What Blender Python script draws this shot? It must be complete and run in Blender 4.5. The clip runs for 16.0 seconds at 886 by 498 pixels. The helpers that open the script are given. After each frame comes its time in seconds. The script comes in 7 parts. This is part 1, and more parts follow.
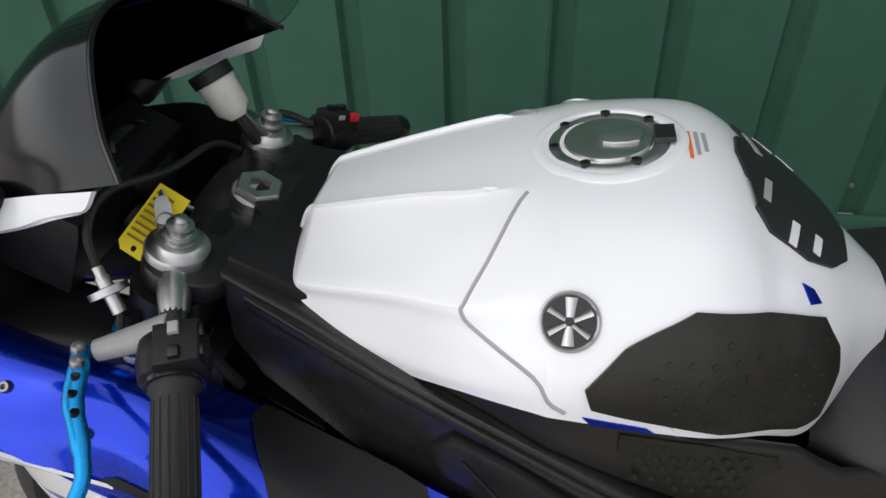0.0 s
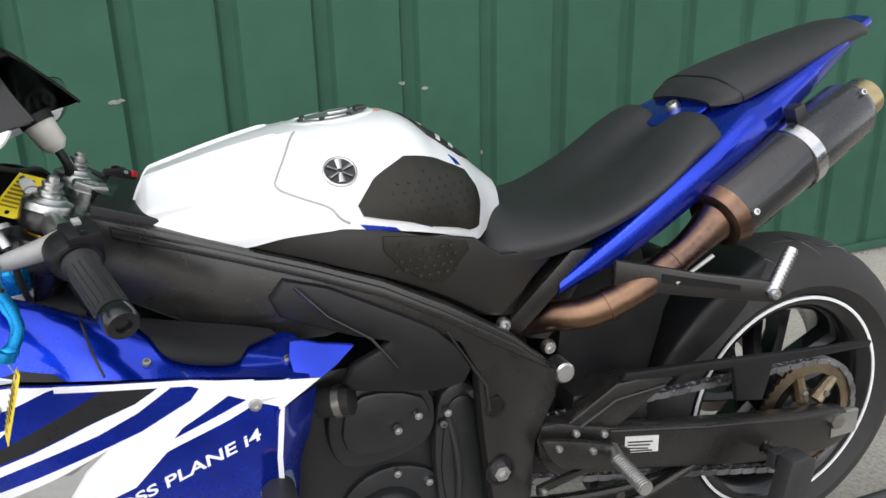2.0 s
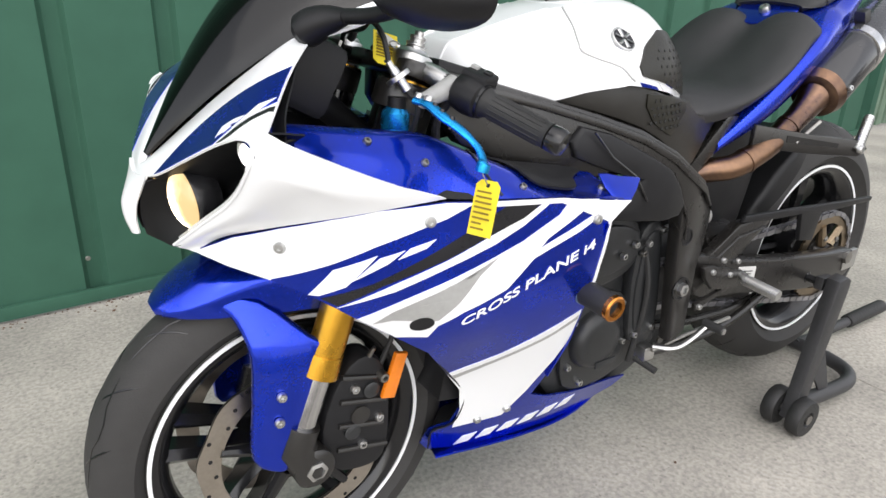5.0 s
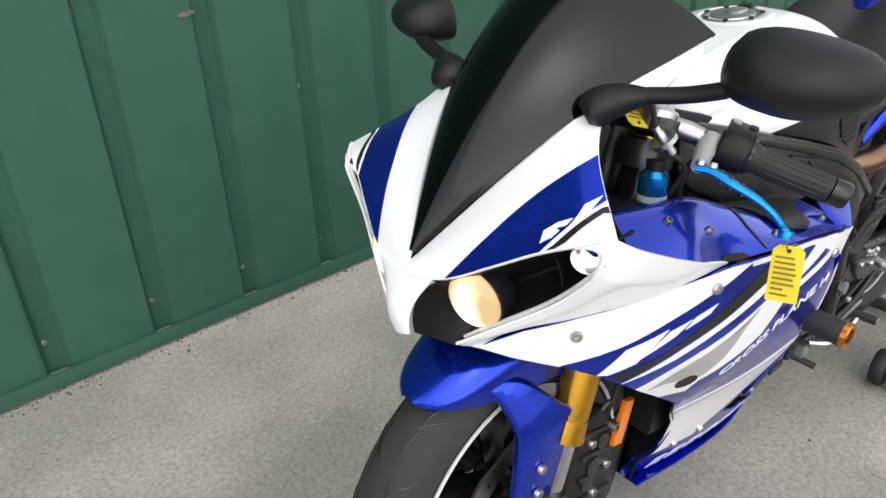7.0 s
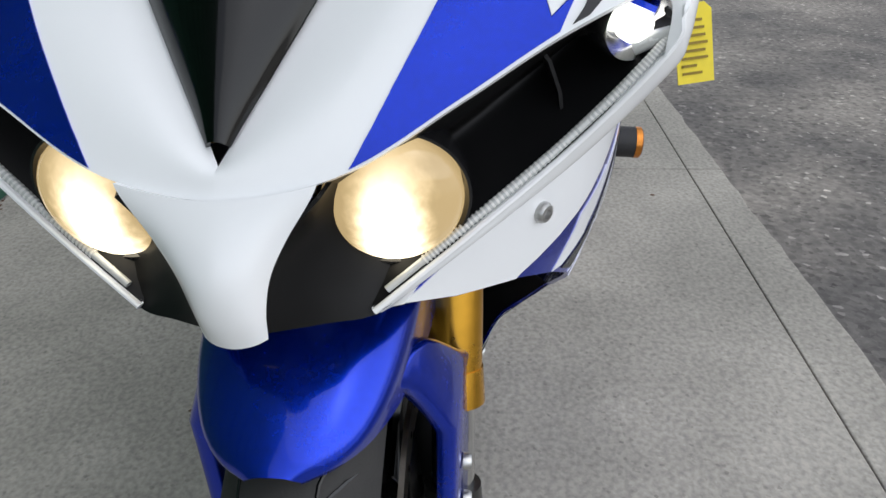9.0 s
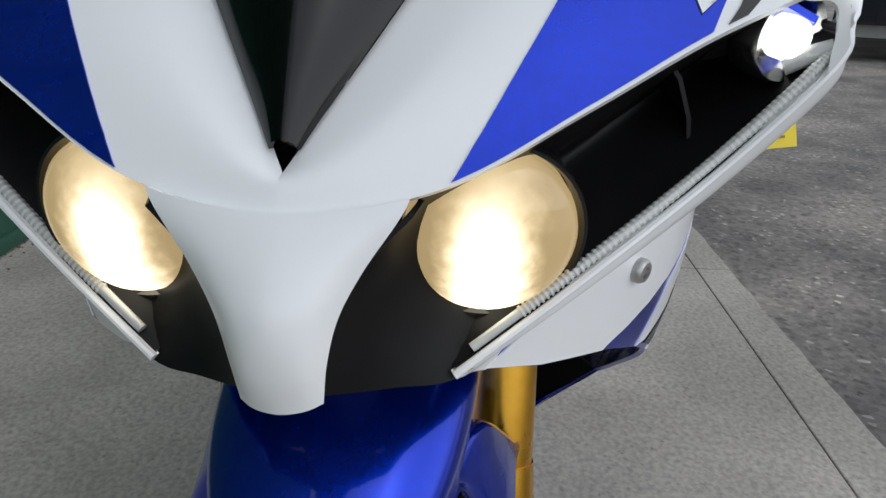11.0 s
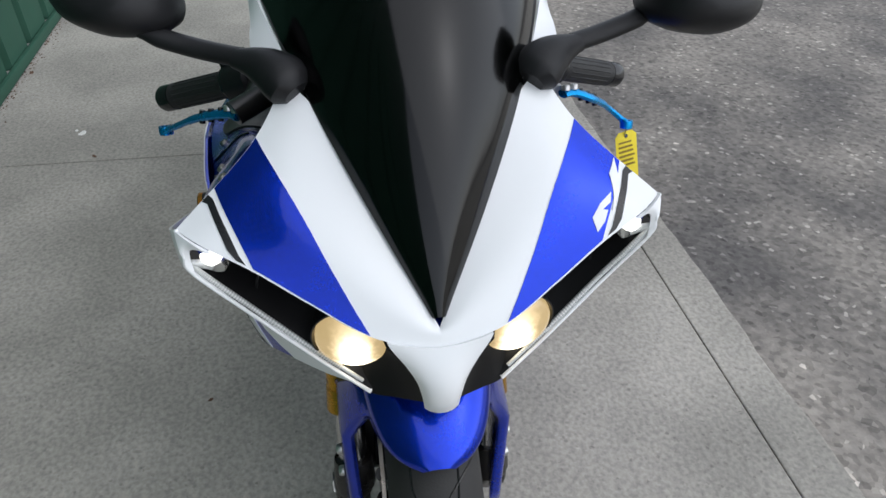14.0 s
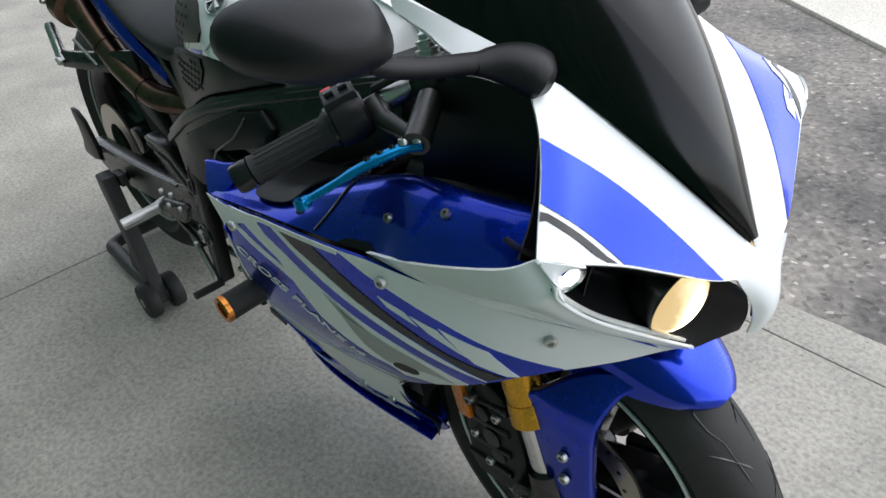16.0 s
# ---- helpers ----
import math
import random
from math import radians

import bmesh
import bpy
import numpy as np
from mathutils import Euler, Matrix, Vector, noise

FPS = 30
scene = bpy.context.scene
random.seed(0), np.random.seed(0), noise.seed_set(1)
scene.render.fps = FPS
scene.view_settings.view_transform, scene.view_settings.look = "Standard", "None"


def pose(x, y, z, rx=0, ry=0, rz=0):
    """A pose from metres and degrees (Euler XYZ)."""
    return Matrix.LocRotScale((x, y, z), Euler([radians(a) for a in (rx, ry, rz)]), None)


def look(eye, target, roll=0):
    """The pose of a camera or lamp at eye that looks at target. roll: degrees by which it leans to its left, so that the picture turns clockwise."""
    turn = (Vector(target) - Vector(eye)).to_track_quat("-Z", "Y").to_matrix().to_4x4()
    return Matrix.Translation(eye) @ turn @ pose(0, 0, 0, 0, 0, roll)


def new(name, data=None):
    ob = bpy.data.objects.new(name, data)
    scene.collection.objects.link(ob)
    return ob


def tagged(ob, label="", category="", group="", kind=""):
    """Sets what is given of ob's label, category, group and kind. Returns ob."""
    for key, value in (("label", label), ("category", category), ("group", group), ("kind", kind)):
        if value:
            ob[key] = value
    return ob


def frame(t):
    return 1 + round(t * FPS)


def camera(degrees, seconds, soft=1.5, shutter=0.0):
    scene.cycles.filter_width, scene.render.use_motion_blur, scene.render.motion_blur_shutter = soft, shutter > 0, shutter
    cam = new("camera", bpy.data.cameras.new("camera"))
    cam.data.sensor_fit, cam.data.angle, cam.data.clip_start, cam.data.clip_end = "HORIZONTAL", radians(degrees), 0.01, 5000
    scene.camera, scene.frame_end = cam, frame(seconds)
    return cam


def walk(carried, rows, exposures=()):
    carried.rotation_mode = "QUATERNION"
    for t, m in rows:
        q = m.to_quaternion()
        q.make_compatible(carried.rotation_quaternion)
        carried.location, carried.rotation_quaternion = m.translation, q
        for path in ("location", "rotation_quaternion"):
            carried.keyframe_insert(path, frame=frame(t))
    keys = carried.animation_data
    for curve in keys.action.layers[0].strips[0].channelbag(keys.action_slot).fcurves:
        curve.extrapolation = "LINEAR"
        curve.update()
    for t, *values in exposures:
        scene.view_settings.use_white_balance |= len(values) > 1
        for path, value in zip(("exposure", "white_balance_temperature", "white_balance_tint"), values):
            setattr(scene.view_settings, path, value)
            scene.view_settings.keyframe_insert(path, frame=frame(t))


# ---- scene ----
# ---- camera and its walk ----
cam = camera(66.0, 16.0, 1.5, 0.0)
PATH = [
    (0, (0.936, 0.51, 1.217), (1.258, -1.045, 0.002), -2.1),
    (0.5, (0.961, 0.676, 1.222), (0.937, -1.072, 0.251), -0.7),
    (1, (0.999, 0.838, 1.199), (0.631, -0.951, 0.384), -2.7),
    (1.5, (0.995, 0.926, 1.128), (0.604, -0.916, 0.454), -2.9),
    (2, (1.071, 0.975, 1.04), (0.45, -0.836, 0.461), -1.5),
    (2.5, (1.169, 0.98, 0.97), (0.37, -0.776, 0.441), -0.1),
    (3, (1.283, 0.999, 1.001), (0.41, -0.714, 0.449), 1.3),
    (3.5, (1.407, 0.997, 1.0), (0.478, -0.662, 0.378), 1.8),
    (4, (1.507, 0.94, 0.931), (0.518, -0.663, 0.258), 1.7),
    (4.2, (1.552, 0.924, 0.913), (0.529, -0.651, 0.227), 2.2),
    (6.3, (1.924, 0.835, 1.115), (0.908, -0.679, 0.292), -0.9),
    (6.5, (1.935, 0.763, 1.11), (0.914, -0.747, 0.286), -2.0),
    (7, (2.009, 0.576, 1.112), (0.863, -0.803, 0.226), -2.3),
    (7.5, (2.106, 0.4, 1.121), (0.708, -0.651, 0.151), -3.2),
    (8, (2.065, 0.214, 1.035), (0.501, -0.449, -0.021), -1.5),
    (8.5, (1.973, 0.134, 0.965), (0.342, -0.207, -0.14), -4.0),
    (8.7, (1.913, 0.131, 0.905), (0.251, -0.076, -0.188), -3.4),
    (10.8, (1.804, 0.107, 0.828), (-0.031, -0.022, 0.043), 1.4),
    (11, (1.823, 0.075, 0.82), (-0.019, -0.031, 0.049), 1.6),
    (11.5, (1.875, -0.005, 0.783), (-0.012, -0.05, 0.122), 1.9),
    (12, (1.902, -0.075, 0.811), (0.001, -0.133, 0.194), 2.3),
    (12.5, (1.913, -0.128, 0.869), (0.002, -0.209, 0.285), 2.4),
    (13, (1.954, -0.068, 0.907), (0.156, -0.075, 0.031), 3.2),
    (13.5, (2.046, -0.035, 1.128), (0.378, 0.095, 0.032), 3.0),
    (14, (2.022, -0.071, 1.191), (0.473, 0.184, -0.049), 1.1),
    (14.5, (2.003, -0.211, 1.204), (0.46, 0.283, 0.031), -0.0),
    (15, (2.008, -0.402, 1.21), (0.623, 0.396, 0.009), -2.3),
    (15.5, (1.86, -0.494, 1.178), (0.529, 0.433, 0.008), -4.0),
    (16, (1.76, -0.558, 1.151), (0.573, 0.505, -0.058), -3.5),
]
walk(cam, [(t, look(eye, target, roll)) for t, eye, target, roll in PATH], exposures=[(0, 0.19, 6500, 12), (0.5, 0.02, 6400, 12), (1.0, -0.12, 6400, 11), (1.5, 0.45, 6500, 11), (2.0, 0.82, 6500, 11), (2.5, 1.08, 6500, 11), (4.2, 1.18, 6600, 12), (6.3, 0.9, 6600, 12), (7.5, 0.76, 6500, 12), (8.5, 0.46, 6200, 11), (11.0, 0.01, 6150, 10), (12.0, -0.09, 6150, 10), (12.5, -0.09, 6150, 10), (13.0, 0.28, 6150, 10), (13.5, 0.33, 6000, 10), (14.5, 0.46, 6200, 11), (15.0, 0.48, 6200, 11), (15.5, 0.63, 6200, 11), (16, 0.95, 6200, 10)])

# ---- world and light: an overcast day ----
world = bpy.data.worlds.new("overcast_sky")
scene.world = world
world.use_nodes = True
wn, wl = world.node_tree.nodes, world.node_tree.links
sky = wn.new("ShaderNodeTexSky")
sky.sky_type, sky.sun_disc = "NISHITA", False
sky.sun_elevation, sky.sun_rotation = radians(52), radians(35)
pale = wn.new("ShaderNodeHueSaturation")
pale.inputs["Saturation"].default_value = 0.22
wl.new(sky.outputs[0], pale.inputs["Color"])
wl.new(pale.outputs[0], wn["Background"].inputs["Color"])
wn["Background"].inputs["Strength"].default_value = 0.165
sun_data = bpy.data.lights.new("sun", "SUN")
sun_data.energy, sun_data.angle, sun_data.color = 0.7, radians(100), (1.0, 0.96, 0.9)
sun = new("sun", sun_data)
sun.matrix_world = look((2.0, 4.0, 5.5), (0.6, 0.0, 0.3))


# ---- materials ----
def surface(name, base, rough=0.5, metal=0.0, var=0.12, scale=20.0, bump=0.0, bump_scale=300.0, coat=0.0, rough_var=0.08, second=None, spec=0.5):
    """A procedural surface: colour and gloss vary at two scales, with a fine relief."""
    m = bpy.data.materials.new(name)
    m.use_nodes = True
    n, l = m.node_tree.nodes, m.node_tree.links
    b = n["Principled BSDF"]
    geo = n.new("ShaderNodeNewGeometry")
    big, fine = n.new("ShaderNodeTexNoise"), n.new("ShaderNodeTexNoise")
    big.inputs["Scale"].default_value, fine.inputs["Scale"].default_value = scale * 0.25, scale * 4
    big.inputs["Detail"].default_value = fine.inputs["Detail"].default_value = 4
    for t in (big, fine):
        l.new(geo.outputs["Position"], t.inputs["Vector"])
    both = n.new("ShaderNodeMath")
    both.operation = "MULTIPLY_ADD"
    l.new(fine.outputs[0], both.inputs[0])
    both.inputs[1].default_value = 0.45
    l.new(big.outputs[0], both.inputs[2])
    ramp = n.new("ShaderNodeValToRGB")
    low = second or tuple(c * (1 - var) for c in base)
    high = base if second else tuple(min(1, c * (1 + var)) for c in base)
    ramp.color_ramp.elements[0].position, ramp.color_ramp.elements[1].position = 0.5, 0.95
    ramp.color_ramp.elements[0].color, ramp.color_ramp.elements[1].color = (*low, 1), (*high, 1)
    l.new(both.outputs[0], ramp.inputs[0])
    l.new(ramp.outputs[0], b.inputs["Base Color"])
    rr = n.new("ShaderNodeMapRange")
    rr.inputs["From Min"].default_value, rr.inputs["From Max"].default_value = 0.45, 1.0
    rr.inputs["To Min"].default_value, rr.inputs["To Max"].default_value = max(0, rough - rough_var), min(1, rough + rough_var)
    l.new(both.outputs[0], rr.inputs[0])
    l.new(rr.outputs[0], b.inputs["Roughness"])
    b.inputs["Metallic"].default_value = metal
    b.inputs["Specular IOR Level"].default_value = spec
    b.inputs["Coat Weight"].default_value = coat
    b.inputs["Coat Roughness"].default_value = 0.04
    if bump:
        grain, bp = n.new("ShaderNodeTexNoise"), n.new("ShaderNodeBump")
        grain.inputs["Scale"].default_value, grain.inputs["Detail"].default_value = bump_scale, 3
        l.new(geo.outputs["Position"], grain.inputs["Vector"])
        l.new(grain.outputs[0], bp.inputs["Height"])
        bp.inputs["Strength"].default_value, bp.inputs["Distance"].default_value = bump, 0.002
        l.new(bp.outputs[0], b.inputs["Normal"])
    return m


WHITE = surface("white_paint", (0.84, 0.85, 0.86), 0.3, var=0.008, scale=3, coat=0.7, rough_var=0.015)
BLUE = surface("blue_pearl_paint", (0.005, 0.034, 0.50), 0.24, 0.84, var=0.12, scale=60, coat=0.6, spec=0.1)
BLACKSTRIPE = surface("black_decal", (0.012, 0.012, 0.014), 0.3, scale=30)
GREYDECAL = surface("grey_decal", (0.36, 0.36, 0.35), 0.35, scale=30)
PLASTIC = surface("black_plastic", (0.010, 0.010, 0.011), 0.42, var=0.25, scale=14, bump=0.1, bump_scale=900, spec=0.28)
GLOSSBLACK = surface("gloss_black_plastic", (0.008, 0.008, 0.009), 0.18, scale=12)
FRAMEBLACK = surface("satin_black_cast_aluminium", (0.014, 0.013, 0.012), 0.30, 0.0, var=0.25, scale=10, bump=0.1, bump_scale=600, spec=0.6)
ENGINE = surface("black_engine_paint", (0.018, 0.019, 0.020), 0.36, 0.0, var=0.3, scale=12, bump=0.2, bump_scale=500, spec=0.45)
RUBBER = surface("tyre_rubber", (0.024, 0.023, 0.022), 0.72, var=0.35, scale=15, bump=0.2, bump_scale=400)
GRIP = surface("grip_rubber", (0.014, 0.014, 0.014), 0.6, scale=20, bump=0.3, bump_scale=700)
VINYL = surface("black_seat_vinyl", (0.017, 0.017, 0.018), 0.52, var=0.2, scale=10, bump=0.35, bump_scale=1100)
GOLD = surface("gold_anodised", (0.62, 0.33, 0.035), 0.28, 0.9, scale=20)
CHROME = surface("polished_steel", (0.62, 0.62, 0.62), 0.18, 1.0, scale=25)
ALU = surface("bare_aluminium", (0.55, 0.55, 0.54), 0.36, 1.0, scale=25, bump=0.05)
STEEL = surface("worn_steel", (0.33, 0.32, 0.3), 0.4, 1.0, var=0.3, scale=40)
BRONZE = surface("heat_tinted_steel_pipe", (0.24, 0.145, 0.09), 0.34, 1.0, scale=26, second=(0.10, 0.065, 0.055))
BRASSTIP = surface("straw_tinted_steel", (0.5, 0.4, 0.22), 0.3, 1.0, scale=20)
CARBON = surface("dark_silencer_sleeve", (0.03, 0.03, 0.032), 0.26, 0.3, scale=20, coat=0.4)
CYAN = surface("blue_anodised_aluminium", (0.01, 0.27, 0.62), 0.28, 0.8, scale=30)
YELLOW = surface("yellow_tag_card", (0.78, 0.62, 0.02), 0.6, var=0.08, scale=30)
TAGINK = surface("tag_print", (0.25, 0.17, 0.01), 0.7)
PAD = surface("olive_black_grip_pad", (0.014, 0.013, 0.009), 0.38, scale=14, var=0.5, bump=0.2, bump_scale=500, spec=0.35)
SIDECOVER = surface("dark_fine_weave_cover", (0.014, 0.013, 0.011), 0.34, scale=30, var=0.2, bump=0.15, bump_scale=1200, spec=0.5)
PADDOT = surface("black_pad_dot", (0.008, 0.008, 0.007), 0.6, scale=30)
TOPPAD = surface("black_tank_pad", (0.012, 0.012, 0.012), 0.5, scale=30, bump=0.2)
AMBER = surface("amber_reflector", (0.75, 0.2, 0.01), 0.25, scale=30, coat=0.5)
RED = surface("red_switch", (0.6, 0.02, 0.03), 0.4)
MILKY = surface("cloudy_reservoir_plastic", (0.6, 0.58, 0.52), 0.35, scale=20)
LABEL = surface("silver_label", (0.6, 0.6, 0.58), 0.4, scale=40)
ORANGEINK = surface("orange_print", (0.7, 0.16, 0.04), 0.5)
SLIDERGOLD = surface("orange_anodised_ring", (0.62, 0.24, 0.05), 0.25, 1.0, scale=20)
SPROCKET = surface("worn_sprocket_steel", (0.28, 0.22, 0.15), 0.4, 1.0, var=0.3, scale=40)
CHAIN = surface("oily_chain_steel", (0.34, 0.34, 0.36), 0.35, 1.0, var=0.35, scale=80)
DISC = surface("brake_disc_steel", (0.42, 0.38, 0.33), 0.34, 1.0, scale=50)
STAND = surface("black_stand_paint", (0.03, 0.03, 0.032), 0.5, var=0.3, scale=25, bump=0.1)
MIRRORGLASS = surface("mirror_glass", (0.85, 0.86, 0.86), 0.02, 1.0, var=0.01, rough_var=0.01)


def clear(name, tint, gloss=0.05):
    """A thin see-through sheet: tinted, with a mirror-like skin that grows at a slant."""
    m = bpy.data.materials.new(name)
    m.use_nodes = True
    n, l = m.node_tree.nodes, m.node_tree.links
    n.remove(n["Principled BSDF"])
    t, g, mix, fr = (n.new("ShaderNode" + k) for k in ("BsdfTransparent", "BsdfGlossy", "MixShader", "Fresnel"))
    t.inputs[0].default_value = (*tint, 1)
    g.inputs["Roughness"].default_value = gloss
    fr.inputs[0].default_value = 1.5
    l.new(fr.outputs[0], mix.inputs[0])
    l.new(t.outputs[0], mix.inputs[1])
    l.new(g.outputs[0], mix.inputs[2])
    l.new(mix.outputs[0], n["Material Output"].inputs["Surface"])
    return m


SMOKE = clear("dark_smoked_acrylic", (0.035, 0.033, 0.034), 0.11)
GLASS = clear("clear_headlamp_glass", (0.93, 0.92, 0.9), 0.03)


def glow(name, colour, strength):
    m = bpy.data.materials.new(name)
    m.use_nodes = True
    b = m.node_tree.nodes["Principled BSDF"]
    b.inputs["Base Color"].default_value = (*colour, 1)
    b.inputs["Emission Color"].default_value = (*colour, 1)
    b.inputs["Emission Strength"].default_value = strength
    return m


def lens_glow(name, edge, middle, low, high, half, foot):
    """A lit lamp seen through its lens: amber at large, with a bright upright streak that swells towards its foot."""
    m = bpy.data.materials.new(name)
    m.use_nodes = True
    n, l = m.node_tree.nodes, m.node_tree.links
    b = n["Principled BSDF"]
    co, axes, off, side, fall, streak, ramp, power, both = (n.new("ShaderNode" + k) for k in ("TexCoord", "SeparateXYZ", "Math", "MapRange", "MapRange", "TexNoise", "ValToRGB", "MapRange", "Math"))
    l.new(co.outputs["Generated"], axes.inputs[0])
    off.operation, off.inputs[1].default_value = "SUBTRACT", 0.5
    l.new(axes.outputs["Y"], off.inputs[0])
    width = n.new("ShaderNodeMath")
    width.operation = "ABSOLUTE"
    l.new(off.outputs[0], width.inputs[0])
    streak.inputs["Scale"].default_value, streak.inputs["Detail"].default_value = 7.0, 3
    l.new(co.outputs["Generated"], streak.inputs["Vector"])
    wob = n.new("ShaderNodeMath")
    wob.operation, wob.inputs[1].default_value = "MULTIPLY_ADD", 0.16
    l.new(streak.outputs[0], wob.inputs[0])
    l.new(width.outputs[0], wob.inputs[2])
    side.interpolation_type = fall.interpolation_type = "SMOOTHSTEP"
    for k, v in (("From Min", 0.06), ("From Max", 0.08 + half), ("To Min", 1.0), ("To Max", 0.0)):
        side.inputs[k].default_value = v
    l.new(wob.outputs[0], side.inputs[0])
    for k, v in (("From Min", foot), ("From Max", 0.95), ("To Min", 1.0), ("To Max", 0.12)):
        fall.inputs[k].default_value = v
    l.new(axes.outputs["Z"], fall.inputs[0])
    both.operation = "MULTIPLY"
    l.new(side.outputs[0], both.inputs[0])
    l.new(fall.outputs[0], both.inputs[1])
    ramp.color_ramp.elements[0].position, ramp.color_ramp.elements[1].position = 0.0, 0.6
    ramp.color_ramp.elements[0].color, ramp.color_ramp.elements[1].color = (*edge, 1), (*middle, 1)
    l.new(both.outputs[0], ramp.inputs[0])
    power.inputs["To Min"].default_value, power.inputs["To Max"].default_value = low, high
    l.new(both.outputs[0], power.inputs[0])
    b.inputs["Base Color"].default_value = (0.12, 0.09, 0.05, 1)
    b.inputs["Roughness"].default_value = 0.06
    l.new(ramp.outputs[0], b.inputs["Emission Color"])
    l.new(power.outputs[0], b.inputs["Emission Strength"])
    return m


LENS = lens_glow("lit_projector_lens", (0.78, 0.55, 0.25), (1.0, 0.87, 0.62), 0.52, 3.4, 0.34, 0.35)
LAMPBLACK = surface("dull_black_lamp_lining", (0.006, 0.006, 0.0065), 0.4, scale=20, spec=0.2)
GUIDE = surface("clear_guide_plastic", (0.55, 0.56, 0.55), 0.25, 0.2, scale=60)
LEAF = surface("dead_brown_leaf", (0.10, 0.05, 0.025), 0.8, var=0.4, scale=60)
SCRAP = surface("white_paper_scrap", (0.75, 0.74, 0.70), 0.8, var=0.1, scale=60)
COOLLAMP = glow("white_position_light", (1.0, 0.97, 0.88), 1.6)
GREENLED = glow("green_indicator", (0.02, 0.9, 0.25), 1.5)


def rough_ground(name, base, second, speck, speck_dark, speck_light, bump, blotch, pits=False):
    """Stone-like ground: blotches of wear over grains of two tones."""
    m = bpy.data.materials.new(name)
    m.use_nodes = True
    n, l = m.node_tree.nodes, m.node_tree.links
    b = n["Principled BSDF"]
    geo = n.new("ShaderNodeNewGeometry")
    stain, grit, cells = n.new("ShaderNodeTexNoise"), n.new("ShaderNodeTexNoise"), n.new("ShaderNodeTexVoronoi")
    stain.inputs["Scale"].default_value, stain.inputs["Detail"].default_value = blotch, 6
    grit.inputs["Scale"].default_value, grit.inputs["Detail"].default_value = speck * 0.5, 5
    cells.inputs["Scale"].default_value = speck
    for t in (stain, grit, cells):
        l.new(geo.outputs["Position"], t.inputs["Vector"])
    tone = n.new("ShaderNodeValToRGB")
    tone.color_ramp.elements[0].position, tone.color_ramp.elements[1].position = 0.38, 0.64
    tone.color_ramp.elements[0].color, tone.color_ramp.elements[1].color = (*second, 1), (*base, 1)
    l.new(stain.outputs[0], tone.inputs[0])
    grain = n.new("ShaderNodeValToRGB")
    e = grain.color_ramp.elements
    e[0].position, e[0].color = 0.0, (speck_dark,) * 3 + (1,)
    e[1].position, e[1].color = 1.0, (speck_light,) * 3 + (1,)
    if pits == "stones":
        for at, k in ((0.3, 0.75), (0.86, 1.0), (0.93, 1.9)):
            e.new(at).color = (k, k, k, 1)
    elif pits:
        for at, k in ((0.16, 0.93), (0.8, 1.0)):
            e.new(at).color = (k, k, k, 1)
    l.new(cells.outputs["Color"], grain.inputs[0])
    mul, mul2 = n.new("ShaderNodeMix"), n.new("ShaderNodeMix")
    for k in (mul, mul2):
        k.data_type, k.blend_type = "RGBA", "MULTIPLY"
        k.inputs[0].default_value = 1.0
    l.new(tone.outputs[0], mul.inputs[6])
    l.new(grain.outputs[0], mul.inputs[7])
    g2 = n.new("ShaderNodeValToRGB")
    g2.color_ramp.elements[0].position, g2.color_ramp.elements[1].position = 0.3, 0.62
    g2.color_ramp.elements[0].color, g2.color_ramp.elements[1].color = (0.74, 0.74, 0.74, 1), (1.1, 1.09, 1.07, 1)
    l.new(grit.outputs[0], g2.inputs[0])
    l.new(mul.outputs[2], mul2.inputs[6])
    l.new(g2.outputs[0], mul2.inputs[7])
    l.new(mul2.outputs[2], b.inputs["Base Color"])
    b.inputs["Roughness"].default_value = 0.9
    bp = n.new("ShaderNodeBump")
    bp.inputs["Strength"].default_value, bp.inputs["Distance"].default_value = bump, 0.004
    l.new(grit.outputs[0], bp.inputs["Height"])
    l.new(bp.outputs[0], b.inputs["Normal"])
    return m


CONCRETE = rough_ground("weathered_concrete", (0.45, 0.425, 0.38), (0.315, 0.30, 0.268), 190, 0.60, 1.12, 0.28, 2.2, True)
# The far slab's sunlight is put into this lighter colour
SUNLITCONCRETE = rough_ground("sunlit_concrete", (0.80, 0.76, 0.68), (0.68, 0.64, 0.57), 200, 0.85, 1.1, 0.4, 1.2)
ASPHALT = rough_ground("worn_gravelly_asphalt", (0.36, 0.33, 0.295), (0.155, 0.145, 0.138), 75, 0.4, 2.3, 0.9, 1.7, "stones")
JOINT = surface("dirty_joint_filler", (0.19, 0.17, 0.145), 0.95, var=0.3, scale=40)
FENCEGREEN = surface("green_coated_steel", (0.038, 0.100, 0.068), 0.55, 0.0, var=0.14, scale=3.0, bump=0.04, bump_scale=40, spec=0.1)
FENCEPALE = surface("chalky_green_coated_steel", (0.10, 0.16, 0.11), 0.5, 0.0, var=0.35, scale=6.0)


# ---- shapes ----
def vec(p):
    return Vector(p)


def crv(pts, t):
    """A point of the smooth curve through pts, t from 0 to 1."""
    n = len(pts) - 1
    s = min(max(t, 0.0), 1.0) * n
    i = min(int(s), n - 1)
    s -= i
    p1, p2 = pts[i], pts[i + 1]
    p0 = pts[i - 1] if i > 0 else 2 * p1 - p2
    p3 = pts[i + 2] if i + 2 <= n else 2 * p2 - p1
    return 0.5 * (2 * p1 + (p2 - p0) * s + (2 * p0 - 5 * p1 + 4 * p2 - p3) * s * s + (3 * p1 - p0 - 3 * p2 + p3) * s**3)


def smooth_path(pts, n):
    pts = [vec(p) for p in pts]
    return [crv(pts, k / (n - 1)) for k in range(n)]


